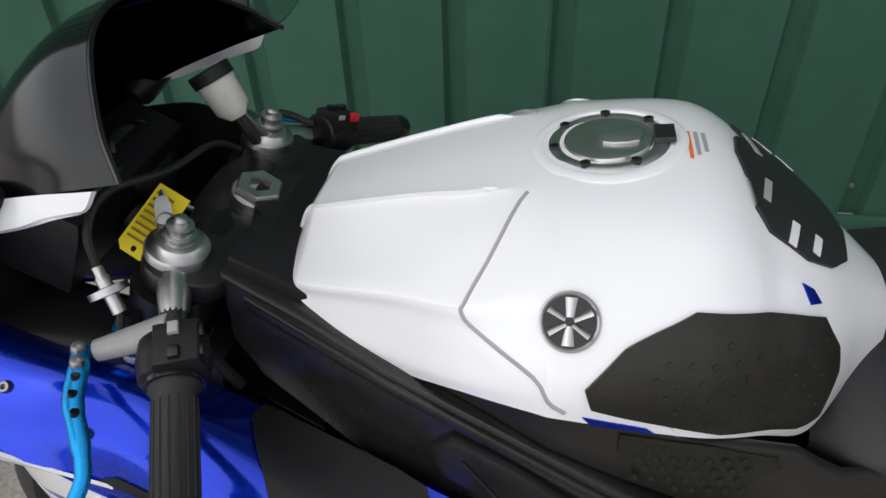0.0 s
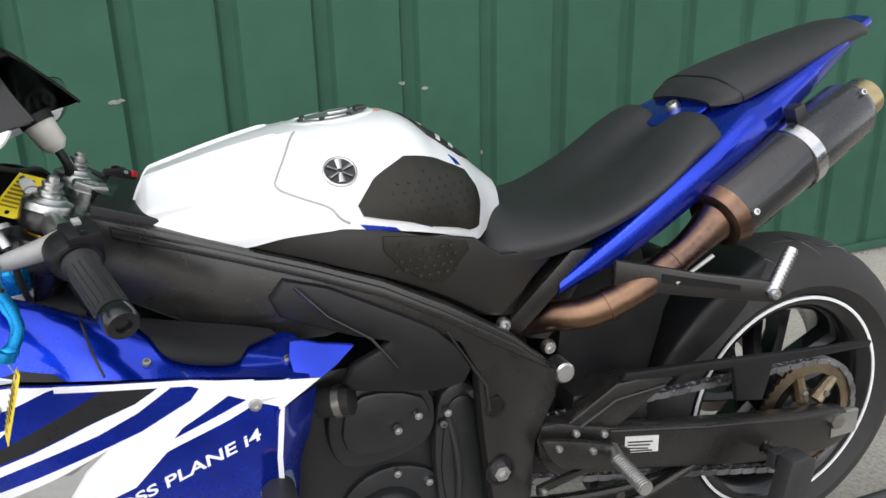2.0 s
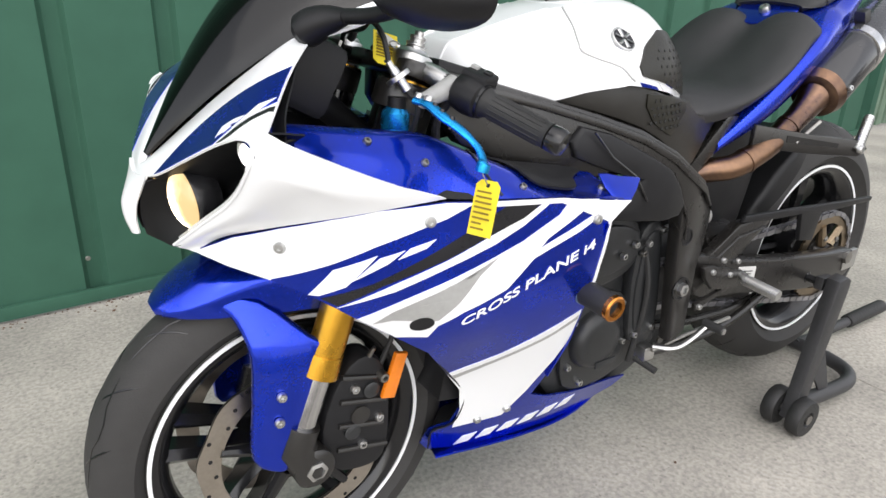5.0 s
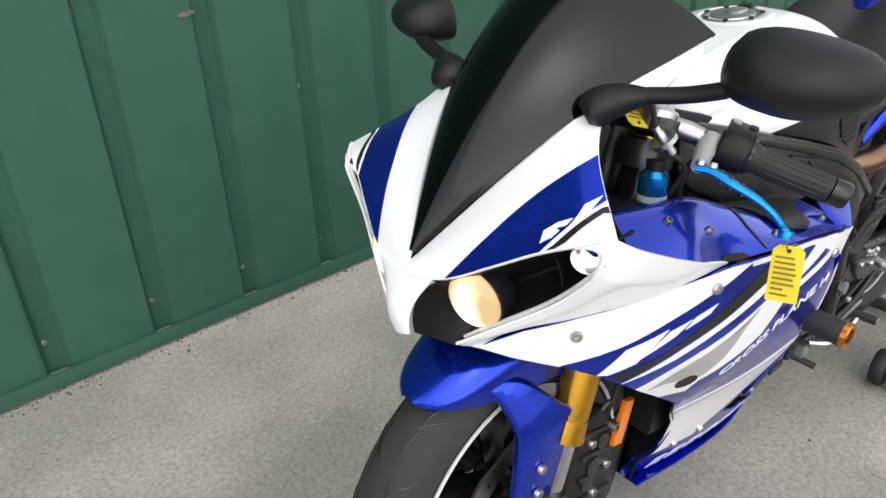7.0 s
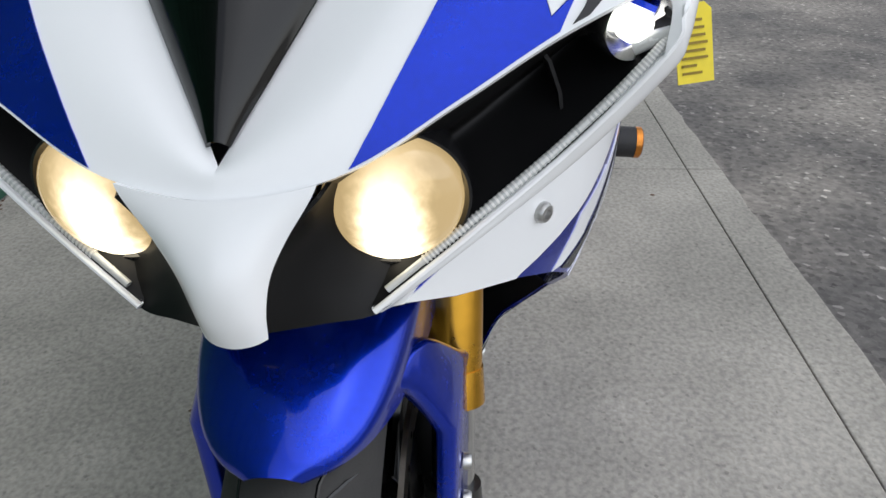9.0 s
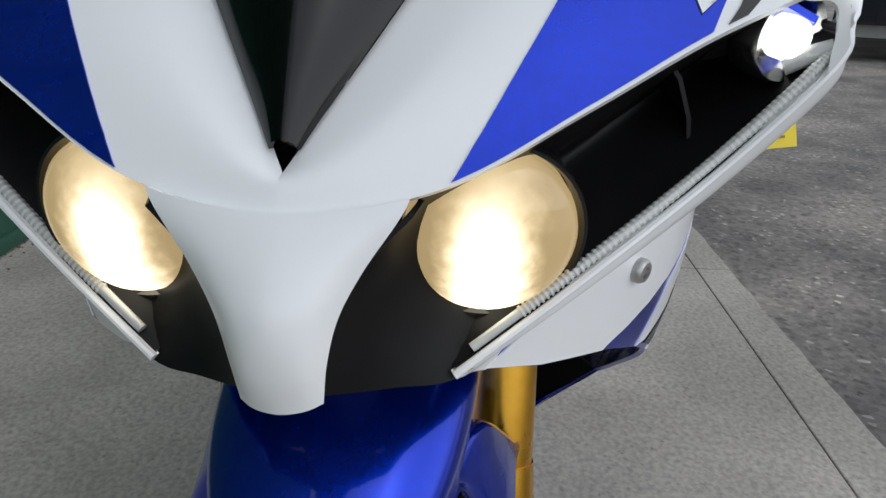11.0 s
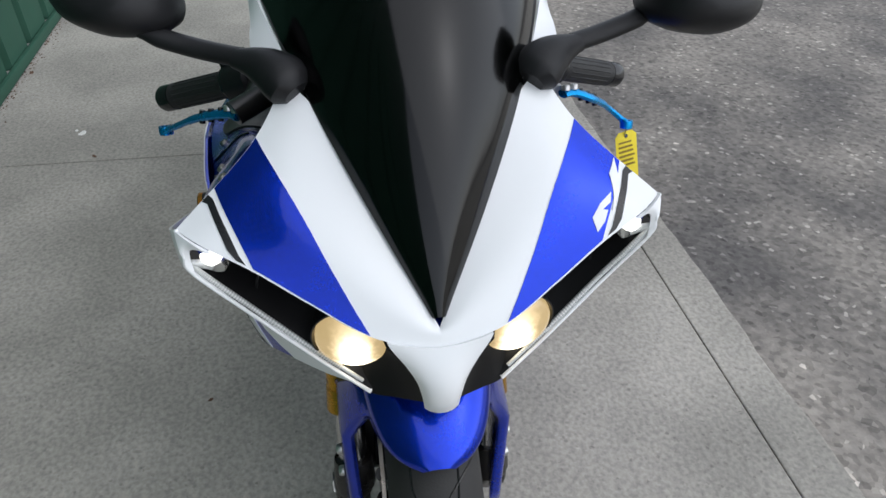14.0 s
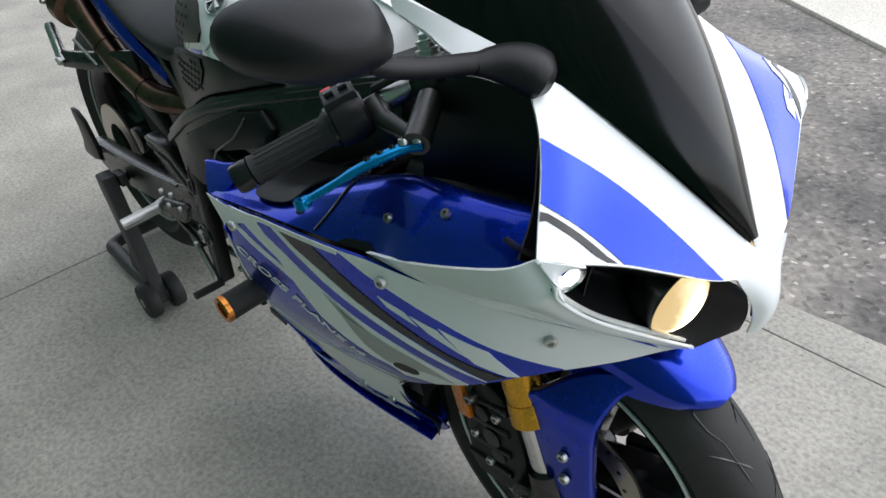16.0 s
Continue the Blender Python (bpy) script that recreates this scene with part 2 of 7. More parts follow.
def loft(rows):
    """The smooth surface through rows of points: f(u along a row, v from row to row)."""
    rows = [[vec(p) for p in r] for r in rows]
    return lambda u, v: crv([crv(r, u) for r in rows], v)


def normal_of(f, u, v):
    e = 0.004
    a = f(min(u + e, 1), v) - f(max(u - e, 0), v)
    b = f(u, min(v + e, 1)) - f(u, max(v - e, 0))
    n = a.cross(b)
    return n.normalized() if n.length > 1e-12 else Vector((0, 0, 1))


BASES = {}


def thing(name, at, label, category, group=""):
    ob = new(name)
    ob.location = at
    ob.empty_display_size = 0.1
    BASES[ob.name] = vec(at)
    return tagged(ob, label, category, group)


def part(name, bm, material, parent=None, label="", smooth=40):
    """Links a bmesh, given in world metres, as one mesh object under a thing or a part."""
    me = bpy.data.meshes.new(name)
    bm.to_mesh(me)
    bm.free()
    me.materials.append(material)
    if smooth:
        me.shade_smooth()
        me.set_sharp_from_angle(angle=radians(smooth))
    ob = new(name, me)
    if parent:
        ob.parent = parent
        if parent.name in BASES:
            ob.matrix_parent_inverse = Matrix.Translation(-BASES[parent.name])
    if label:
        ob["label"] = label
    return ob


def shell(points, faces, thick, normals):
    """A bmesh of a closed skin from points, faces and the normal at each point."""
    bm = bmesh.new()
    top = [bm.verts.new(p) for p in points]
    low = [bm.verts.new(p - n * thick) for p, n in zip(points, normals)]
    edges = {}
    for f in faces:
        bm.faces.new([top[i] for i in f])
        bm.faces.new([low[i] for i in reversed(f)])
        for a, b in zip(f, f[1:] + f[:1]):
            edges[(a, b)] = edges.get((a, b), 0) + 1
    for (a, b) in edges:
        if (b, a) not in edges:
            bm.faces.new([top[b], top[a], low[a], low[b]])
    bmesh.ops.recalc_face_normals(bm, faces=bm.faces)
    return bm


def skin(f, nu, nv, thick=0.003, off=0.0, mirror=False, flip=1):
    """The whole of a lofted surface, with thickness."""
    uv = [(i / nu, j / nv) for j in range(nv + 1) for i in range(nu + 1)]
    norm = [normal_of(f, u, v) * flip for u, v in uv]
    pts = [f(u, v) + n * off for (u, v), n in zip(uv, norm)]
    if mirror:
        pts = [Vector((p.x, -p.y, p.z)) for p in pts]
        norm = [Vector((n.x, -n.y, n.z)) for n in norm]
    w = nu + 1
    faces = [[j * w + i, j * w + i + 1, (j + 1) * w + i + 1, (j + 1) * w + i] for j in range(nv) for i in range(nu)]
    return shell(pts, faces, thick, norm)


def cut_out(f, outline, step, thick=0.0012, off=0.0008, mirror=False, flip=1):
    """A piece of the surface f within an outline given in its two coordinates."""
    bm = bmesh.new()
    face = bm.faces.new([bm.verts.new((a, b, 0)) for a, b in outline])
    bmesh.ops.triangulate(bm, faces=[face])
    for axis in (0, 1):
        lo, hi = min(p[axis] for p in outline), max(p[axis] for p in outline)
        no = Vector((1, 0, 0)) if axis == 0 else Vector((0, 1, 0))
        k = math.floor(lo / step[axis]) + 1
        while k * step[axis] < hi:
            bmesh.ops.bisect_plane(bm, geom=bm.verts[:] + bm.edges[:] + bm.faces[:], plane_co=no * k * step[axis], plane_no=no, dist=1e-6)
            k += 1
    bm.verts.index_update()
    ab = [(v.co.x, v.co.y) for v in bm.verts]
    faces = [[v.index for v in fc.verts] for fc in bm.faces]
    bm.free()
    norm = [normal_of(f, a, b) * flip for a, b in ab]
    pts = [f(a, b) + n * off for (a, b), n in zip(ab, norm)]
    if mirror:
        pts = [Vector((p.x, -p.y, p.z)) for p in pts]
        norm = [Vector((n.x, -n.y, n.z)) for n in norm]
    return shell(pts, faces, thick, norm)


def rounded(pts, n):
    """A closed outline through pts, smoothed."""
    pts = [vec((*p, 0)) for p in pts]
    ring = pts[-1:] + pts + pts[:2]
    out = []
    for i in range(len(pts)):
        p0, p1, p2, p3 = ring[i], ring[i + 1], ring[i + 2], ring[i + 3] if i + 3 < len(ring) else pts[(i + 2) % len(pts)]
        for k in range(n):
            s = k / n
            q = 0.5 * (2 * p1 + (p2 - p0) * s + (2 * p0 - 5 * p1 + 4 * p2 - p3) * s * s + (3 * p1 - p0 - 3 * p2 + p3) * s**3)
            out.append((q.x, q.y))
    return out


def frame_along(d):
    d = d.normalized()
    a = d.orthogonal().normalized() if abs(d.z) > 0.9 else d.cross(Vector((0, 0, 1))).normalized()
    return a, d.cross(a).normalized()


def tube(pts, radius, seg=14, bm=None, flat=1.0):
    """A tube along pts; radius a number or one a point; flat squeezes it across."""
    bm = bm or bmesh.new()
    pts = [vec(p) for p in pts]
    rad = radius if isinstance(radius, (list, tuple)) else [radius] * len(pts)
    rings = []
    a, b = frame_along(pts[1] - pts[0])
    for i, p in enumerate(pts):
        d = (pts[min(i + 1, len(pts) - 1)] - pts[max(i - 1, 0)]).normalized()
        a = (a - d * a.dot(d)).normalized()
        b = d.cross(a)
        rings.append([bm.verts.new(p + (a * math.cos(w) + b * math.sin(w) * flat) * rad[i]) for w in (2 * math.pi * k / seg for k in range(seg))])
    for r, s in zip(rings, rings[1:]):
        for k in range(seg):
            bm.faces.new([r[k], r[(k + 1) % seg], s[(k + 1) % seg], s[k]])
    bm.faces.new(rings[0][::-1])
    bm.faces.new(rings[-1])
    return bm


def lathe(profile, at, axis, seg=48, bm=None, closed=False):
    """A body of revolution: profile of (radius, way along the axis)."""
    bm = bm or bmesh.new()
    at, axis = vec(at), vec(axis).normalized()
    a, b = frame_along(axis)
    rings = []
    for r, h in profile:
        rings.append([bm.verts.new(at + axis * h + (a * math.cos(w) + b * math.sin(w)) * r) for w in (2 * math.pi * k / seg for k in range(seg))])
    pairs = list(zip(rings, rings[1:])) + ([(rings[-1], rings[0])] if closed else [])
    for r, s in pairs:
        for k in range(seg):
            bm.faces.new([r[k], r[(k + 1) % seg], s[(k + 1) % seg], s[k]])
    if not closed:
        bm.faces.new(rings[0][::-1])
        bm.faces.new(rings[-1])
    bmesh.ops.recalc_face_normals(bm, faces=bm.faces)
    return bm


def plate(outline, thick, place, bevel=0.003, bm=None):
    """An extruded outline with softened edges; place(a, b, h) gives the point in the world."""
    bm = bm or bmesh.new()
    own = bmesh.new()
    low = [own.verts.new((a, b, 0)) for a, b in outline]
    high = [own.verts.new((a, b, thick)) for a, b in outline]
    own.faces.new(low[::-1])
    own.faces.new(high)
    for i in range(len(low)):
        j = (i + 1) % len(low)
        own.faces.new([low[i], low[j], high[j], high[i]])
    bmesh.ops.recalc_face_normals(own, faces=own.faces)
    if bevel:
        rim = [e for e in own.edges if abs(e.verts[0].co.z - e.verts[1].co.z) < 1e-9]
        bmesh.ops.bevel(own, geom=rim, offset=bevel, segments=2, affect="EDGES", profile=0.5)
    big = [fc for fc in own.faces if len(fc.verts) > 4]
    bmesh.ops.triangulate(own, faces=big)
    for v in own.verts:
        v.co = place(*v.co)
    bmesh.ops.recalc_face_normals(own, faces=own.faces)
    tmp = bpy.data.meshes.new("tmp")
    own.to_mesh(tmp)
    own.free()
    bm.from_mesh(tmp)
    bpy.data.meshes.remove(tmp)
    return bm


def upright(y, side=1):
    """Lays an (x, z) outline into the plane y = const, growing outwards."""
    return lambda a, b, h: Vector((a, side * (y + h), b))


def block(size, m, bevel=0.004, bm=None):
    """A box with rounded edges, at the pose m."""
    x, y, _ = (s / 2 for s in size)
    return plate([(-x, -y), (x, -y), (x, y), (-x, y)], size[2], lambda a, b, h: m @ Vector((a, b, h - size[2] / 2)), bevel, bm)


def bolt(at, axis, r=0.006, h=0.004):
    """A button-head screw with a hex socket."""
    return lathe([(r, -0.002), (r, h * 0.4), (r * 0.8, h), (r * 0.45, h * 1.05), (r * 0.4, h * 0.3)], at, axis, 14)


def writing(text, size, place, thick=0.0006):
    """Built-in letters laid on a surface; place(a, b) gives the point and the normal."""
    c = bpy.data.curves.new("letters", "FONT")
    c.body, c.size, c.fill_mode, c.offset = text, size, "FRONT", size * 0.018
    ob = new("letters", c)
    me = bpy.data.meshes.new_from_object(ob.evaluated_get(bpy.context.evaluated_depsgraph_get()))
    bpy.data.objects.remove(ob)
    bm = bmesh.new()
    bm.from_mesh(me)
    bpy.data.meshes.remove(me)
    bmesh.ops.remove_doubles(bm, verts=bm.verts, dist=1e-5)
    bm.verts.index_update()
    ab = [(v.co.x, v.co.y) for v in bm.verts]
    faces = [[v.index for v in fc.verts] for fc in bm.faces]
    bm.free()
    placed = [place(a, b) for a, b in ab]
    return shell([p for p, _ in placed], faces, thick, [n for _, n in placed])


# ---- the yard ----
SLANT = radians(2.35)  # the fence is turned a little against the motorcycle
GROUND = -0.009


def yard(x, y, z=0.0):
    return Vector((x * math.cos(SLANT) - y * math.sin(SLANT), x * math.sin(SLANT) + y * math.cos(SLANT), z + GROUND))


def slab_point(a, b, h):
    return Vector((a - 0.004 * b, b + 0.018 * a, h + GROUND))


bm = bmesh.new()
bm.faces.new([bm.verts.new(p) for p in ((-400, -400, GROUND - 0.012), (400, -400, GROUND - 0.012), (400, 400, GROUND - 0.012), (-400, 400, GROUND - 0.012))])
tagged(part("ground", bm, ASPHALT, smooth=0), "worn grey asphalt yard with loose gravel", "ground", kind="structure")
bm = plate([(-14, -2.4), (14, -2.4), (14, 0.76), (-14, 0.76)], 0.006, lambda a, b, h: slab_point(a, b, h - 0.014), 0)
tagged(part("joint_bed", bm, JOINT, smooth=0), "dark dirt in the slab joints", "joint", kind="structure")
pavement = thing("pavement", (0, 0, 0), "weathered grey concrete slabs with dirty joints", "pavement")
pavement["kind"] = "structure"
for k in range(-4, 5):
    x0, x1 = -0.1035 + 3.05 * k + 0.0018, -0.1035 + 3.05 * (k + 1) - 0.0018
    # The kerb strip's outer edge is ragged where the asphalt has broken away
    ragged = [(x1 - (x1 - x0) * j / 60, 0.838 + 0.015 * min(2.0, max(-2.0, x1 - (x1 - x0) * j / 60)) + 0.009 * noise.noise(Vector((j * 0.37 + 60 * k, 1.7, 0))) + 0.005 * noise.noise(Vector((j * 1.3 + 60 * k, 8.1, 0)))) for j in range(61)]
    for outline in ([(x0, -2.4), (x1, -2.4), (x1, 0.7305), (x0, 0.7305)], [(x0, 0.7335), (x1, 0.7335)] + ragged):
        part("slab", plate(outline, 0.06, lambda a, b, h: slab_point(a, b, h - 0.06), 0.003), CONCRETE, pavement, smooth=0)
bm = plate([(-9, 8.2), (-0.6, 3.72), (1.0, 2.69), (6, 0.99), (30, 0.99), (30, 30), (-9, 30)], 0.03, lambda a, b, h: Vector((a, b, h - 0.032)), 0.004)
tagged(part("sunlit_driveway", bm, SUNLITCONCRETE, smooth=0), "concrete driveway beyond the asphalt, coloured pale as if sunlit", "driveway", kind="structure")

# ---- the fence ----
fence = thing("metal_fence", yard(0.6, -1.340), "dark green ribbed steel sheet fence with a bottom rail", "fence")
PITCH = 0.2915
FACE = -1.340  # the fence's flat pans


# The default top adds unseen height that keeps sky light off the slabs
def fence_sheet(x0, ribs, material, y, top=5.5, pitch=PITCH):
    """One roll-formed sheet: flat pans between raised trapezoid ribs."""
    prof = [(x0, 0.0015)]
    for k in range(ribs):
        c = x0 + pitch * (k + 1) - 0.04
        for d in (-0.205, -0.145, -0.085):
            prof.append((c + d * pitch / 0.2965, 0.002 if d == -0.145 else 0.0))
        for d, h in ((-0.034, 0.0), (-0.022, -0.024), (-0.018, -0.027), (0.018, -0.027), (0.022, -0.024), (0.034, 0.0)):
            prof.append((c + d * min(1, pitch / 0.2), h))
    prof.append((x0 + pitch * ribs, -0.001))
    zs = [0.035, 0.3, 0.7, 1.1, 1.5, top]
    pts, nrm = [], []
    for j, z in enumerate(zs):
        for a, h in prof:
            w = 0.0025 * noise.noise(Vector((a * 2.1, z * 1.7, 3.0)))
            pts.append(yard(a, y + h + w, z))
            nrm.append(yard(0, 1))
    w = len(prof)
    faces = [[j * w + i, j * w + i + 1, (j + 1) * w + i + 1, (j + 1) * w + i] for j in range(len(zs) - 1) for i in range(w - 1)]
    return part("sheet", shell(pts, faces, 0.0008, nrm), material, fence, smooth=25)


# Rib centres lie at 0.9095 + k * PITCH along the fence, each sheet's lap just beside one.
for k in range(-5, 4):
    fence_sheet(0.9495 + 3 * PITCH * k, 3, FENCEGREEN, FACE)
bm = plate([(-3.5, 0.008), (4.4, 0.008), (4.4, 0.05), (-3.5, 0.05)], 0.02, lambda a, b, h: yard(a, FACE + 0.002 + h, b), 0.003)
part("bottom_rail", bm, FENCEGREEN, fence)
for k in range(-11, 9):
    for z in (0.131, 0.657):
        if z < 0.5 or k % 3 == 0:
            x = 0.9095 + PITCH * k + (0.012 if z < 0.5 else 0.022)
            p = yard(x, FACE - 0.0265 if z < 0.5 else FACE - 0.024, z + 0.003 * ((k * 7) % 3))
            part("screw", lathe([(0.008, -0.001), (0.008, 0.002), (0.005, 0.003), (0.005, 0.007)], p, yard(0, 1), 8), STEEL, fence)
for x, z, s in ((1.255, 0.905, 0.02), (1.235, 0.91, 0.012), (0.36, 0.92, 0.016), (0.28, 0.90, 0.016)):
    out = [(x + s * math.cos(w) * random.uniform(0.5, 1), z + 0.5 * s * math.sin(w) * random.uniform(0.5, 1)) for w in (2 * math.pi * k / 9 for k in range(9))]
    part("scratch", plate(out, 0.0008, lambda a, b, h: yard(a, FACE + 0.0025 + h, b), 0), STEEL, fence, "bare scuffed metal patch")

far_fence = thing("far_fence", yard(-6, -1.40), "faded green ribbed steel fence further along", "fence")
fence_keep, fence = fence, far_fence
for k in range(12):
    fence_sheet(-12.15 + 0.72 * k, 6, FENCEPALE, -1.37, 2.3, 0.12)
fence = fence_keep
part("post", block((0.07, 0.07, 2.4), Matrix.Translation(yard(-3.53, -1.34, 1.2))), FENCEGREEN, far_fence)
part("end_post", block((0.09, 0.09, 2.5), Matrix.Translation(yard(-12.3, -1.36, 1.25))), WHITE, far_fence, "white painted end post")
# ---- the motorcycle ----
bike = thing("motorcycle", (0.75, 0, 0), "blue and white sports motorcycle on a rear paddock stand", "motorcycle")
REAR, FRONT = Vector((0.063, 0, 0.353)), Vector((1.4195, 0, 0.2965))


def wheel(name, c, r_tyre, half, rim_half, spoke_w):
    """A five-spoke wheel: the rim with its spokes, the tyre and the rim's stripes."""
    R = 0.2175
    prof = [(R, -rim_half), (R + 0.006, -rim_half + 0.002), (R + 0.005, -rim_half + 0.012), (R - 0.018, -rim_half + 0.022),
            (R - 0.024, 0), (R - 0.018, rim_half - 0.022), (R + 0.005, rim_half - 0.012), (R + 0.006, rim_half - 0.002), (R, rim_half),
            (R - 0.014, rim_half - 0.004), (R - 0.03, rim_half - 0.022), (R - 0.036, 0), (R - 0.03, -rim_half + 0.022), (R - 0.014, -rim_half + 0.004)]
    bm = lathe(prof, c, (0, 1, 0), 72, closed=True)
    rim = part(name, bm, GLOSSBLACK, bike, "black five-spoke wheel with a thin white rim line")
    part("hub", lathe([(0.034, -rim_half * 0.9), (0.042, -rim_half * 0.7), (0.042, rim_half * 0.7), (0.034, rim_half * 0.9)], c, (0, 1, 0), 32), GLOSSBLACK, rim)
    for k in range(5):
        w = 2 * math.pi * (k / 5 + 0.05)
        d, s = Vector((math.cos(w), 0, math.sin(w))), Vector((-math.sin(w), 0, math.cos(w)))
        for side in (-1, 1):
            a, b = c + d * 0.036 + s * 0.012 * side, c + d * (R - 0.026) + s * spoke_w * side
            bm = bmesh.new()
            ring = []
            for q, wd, dp in ((a, 0.011, 0.03), (a * 0.5 + b * 0.5 + s * 0.006 * side, 0.009, 0.026), (b, 0.013, 0.03)):
                ring.append([bm.verts.new(p) for p in (q + s * wd + Vector((0, dp * 0.6, 0)), q + Vector((0, dp, 0)), q - s * wd + Vector((0, dp * 0.6, 0)), q - s * wd - Vector((0, dp * 0.6, 0)), q - Vector((0, dp, 0)), q + s * wd - Vector((0, dp * 0.6, 0)))])
            for r, t in zip(ring, ring[1:]):
                for i in range(6):
                    bm.faces.new([r[i], r[(i + 1) % 6], t[(i + 1) % 6], t[i]])
            bmesh.ops.recalc_face_normals(bm, faces=bm.faces)
            part("spoke", bm, GLOSSBLACK, rim)
    prof = []
    for k in range(17):
        w = math.pi * k / 16
        e = math.cos(w)
        prof.append((R + 0.004 + (r_tyre - R - 0.004) * math.sin(w) ** 0.85, -half * math.copysign(abs(e) ** 0.85, e) if 0 < k < 16 else -math.copysign(rim_half - 0.006, e)))
    part("tyre", lathe(prof, c, (0, 1, 0), 96, closed=True), RUBBER, rim, "black road tyre with light tread wear")
    for side in (-1, 1):
        y = side * (rim_half + 0.0012)
        part("rim_stripe", lathe([(R - 0.002, y - 0.0012), (R + 0.004, y - 0.0012), (R + 0.004, y + 0.0012), (R - 0.002, y + 0.0012)], c, (0, 1, 0), 96, closed=True), WHITE, rim, "thin white rim line")
    # Tread grooves, cut as thin dark sipes that follow the crown.
    for k in range(18):
        for side in (-1, 1):
            pts = []
            for j in range(7):
                s = j / 6
                w = 2 * math.pi * (k + 0.5 * (side > 0)) / 18 + 0.16 * s
                e = 0.12 + 0.66 * s
                th = math.acos(min(0.999, e ** (1 / 0.85)))
                r = R + 0.004 + (r_tyre - R - 0.004) * math.sin(th) ** 0.85 - 0.0008
                pts.append(c + Vector((r * math.cos(w), side * half * e, r * math.sin(w))))
            part("tread_groove", tube(pts, [0.0005] + [0.0017] * 5 + [0.0005], 5), GLOSSBLACK, rim)
    for side in (-1, 1):
        for k in range(9):
            pts = []
            for j in range(9):
                w = 2 * math.pi * (k + 0.1 * side + j / 8 * 0.86) / 9
                e = (0.30, 0.34, 0.38, 0.40, 0.52, 0.53, 0.44, 0.40, 0.36)[j]
                th = math.acos(e ** (1 / 0.85))
                r = R + 0.004 + (r_tyre - R - 0.004) * math.sin(th) ** 0.85 - 0.0004
                pts.append(c + Vector((r * math.cos(w), side * half * e, r * math.sin(w))))
            part("tread_line", tube(pts, [0.0005] + [0.0014] * 7 + [0.0005], 5), GLOSSBLACK, rim)
    return rim


rear_wheel = wheel("rear_wheel", REAR, 0.322, 0.095, 0.076, 0.034)
front_wheel = wheel("front_wheel", FRONT, 0.293, 0.057, 0.046, 0.03)


# Front brake discs, calipers and axle
def brake_disc(y, side):
    bm = bmesh.new()
    n = 120
    ring = []
    for r0, h in ((0.122, 0), (0.155, 0), (0.155, 0.005), (0.122, 0.005)):
        ring.append([bm.verts.new(FRONT + Vector(((r0 + (0.0025 if r0 > 0.14 else 0) * math.sin(10 * w)) * math.cos(w), side * (y + h), (r0 + (0.0025 if r0 > 0.14 else 0) * math.sin(10 * w)) * math.sin(w)))) for w in (2 * math.pi * k / n for k in range(n))])
    for a, b in zip(ring, ring[1:] + ring[:1]):
        for k in range(n):
            bm.faces.new([a[k], a[(k + 1) % n], b[(k + 1) % n], b[k]])
    bmesh.ops.recalc_face_normals(bm, faces=bm.faces)
    ob = part("brake_disc", bm, DISC, front_wheel, "drilled steel brake disc")
    for k in range(30):
        w = 2 * math.pi * k / 30
        r = 0.13 + 0.0085 * (k % 3)
        p = FRONT + Vector((r * math.cos(w), side * (y + 0.0048), r * math.sin(w)))
        part("drill_hole", lathe([(0.0034, 0), (0.0034, 0.0006)], p, (0, side, 0), 8), GLOSSBLACK, ob)
    bm = bmesh.new()
    for k in range(5):
        w = 2 * math.pi * k / 5 + 0.3
        d = Vector((math.cos(w), 0, math.sin(w)))
        o = Vector((0, side * y, 0))
        tube([FRONT + o + d * 0.045, FRONT + o + d * 0.125], [0.012, 0.008], 8, bm)
    part("disc_carrier", bm, GLOSSBLACK, front_wheel)


for side in (-1, 1):
    brake_disc(0.057, side)


def fork_point(z, side):
    return Vector((1.232 + 0.37 * (0.89 - z), side * 0.098, z))


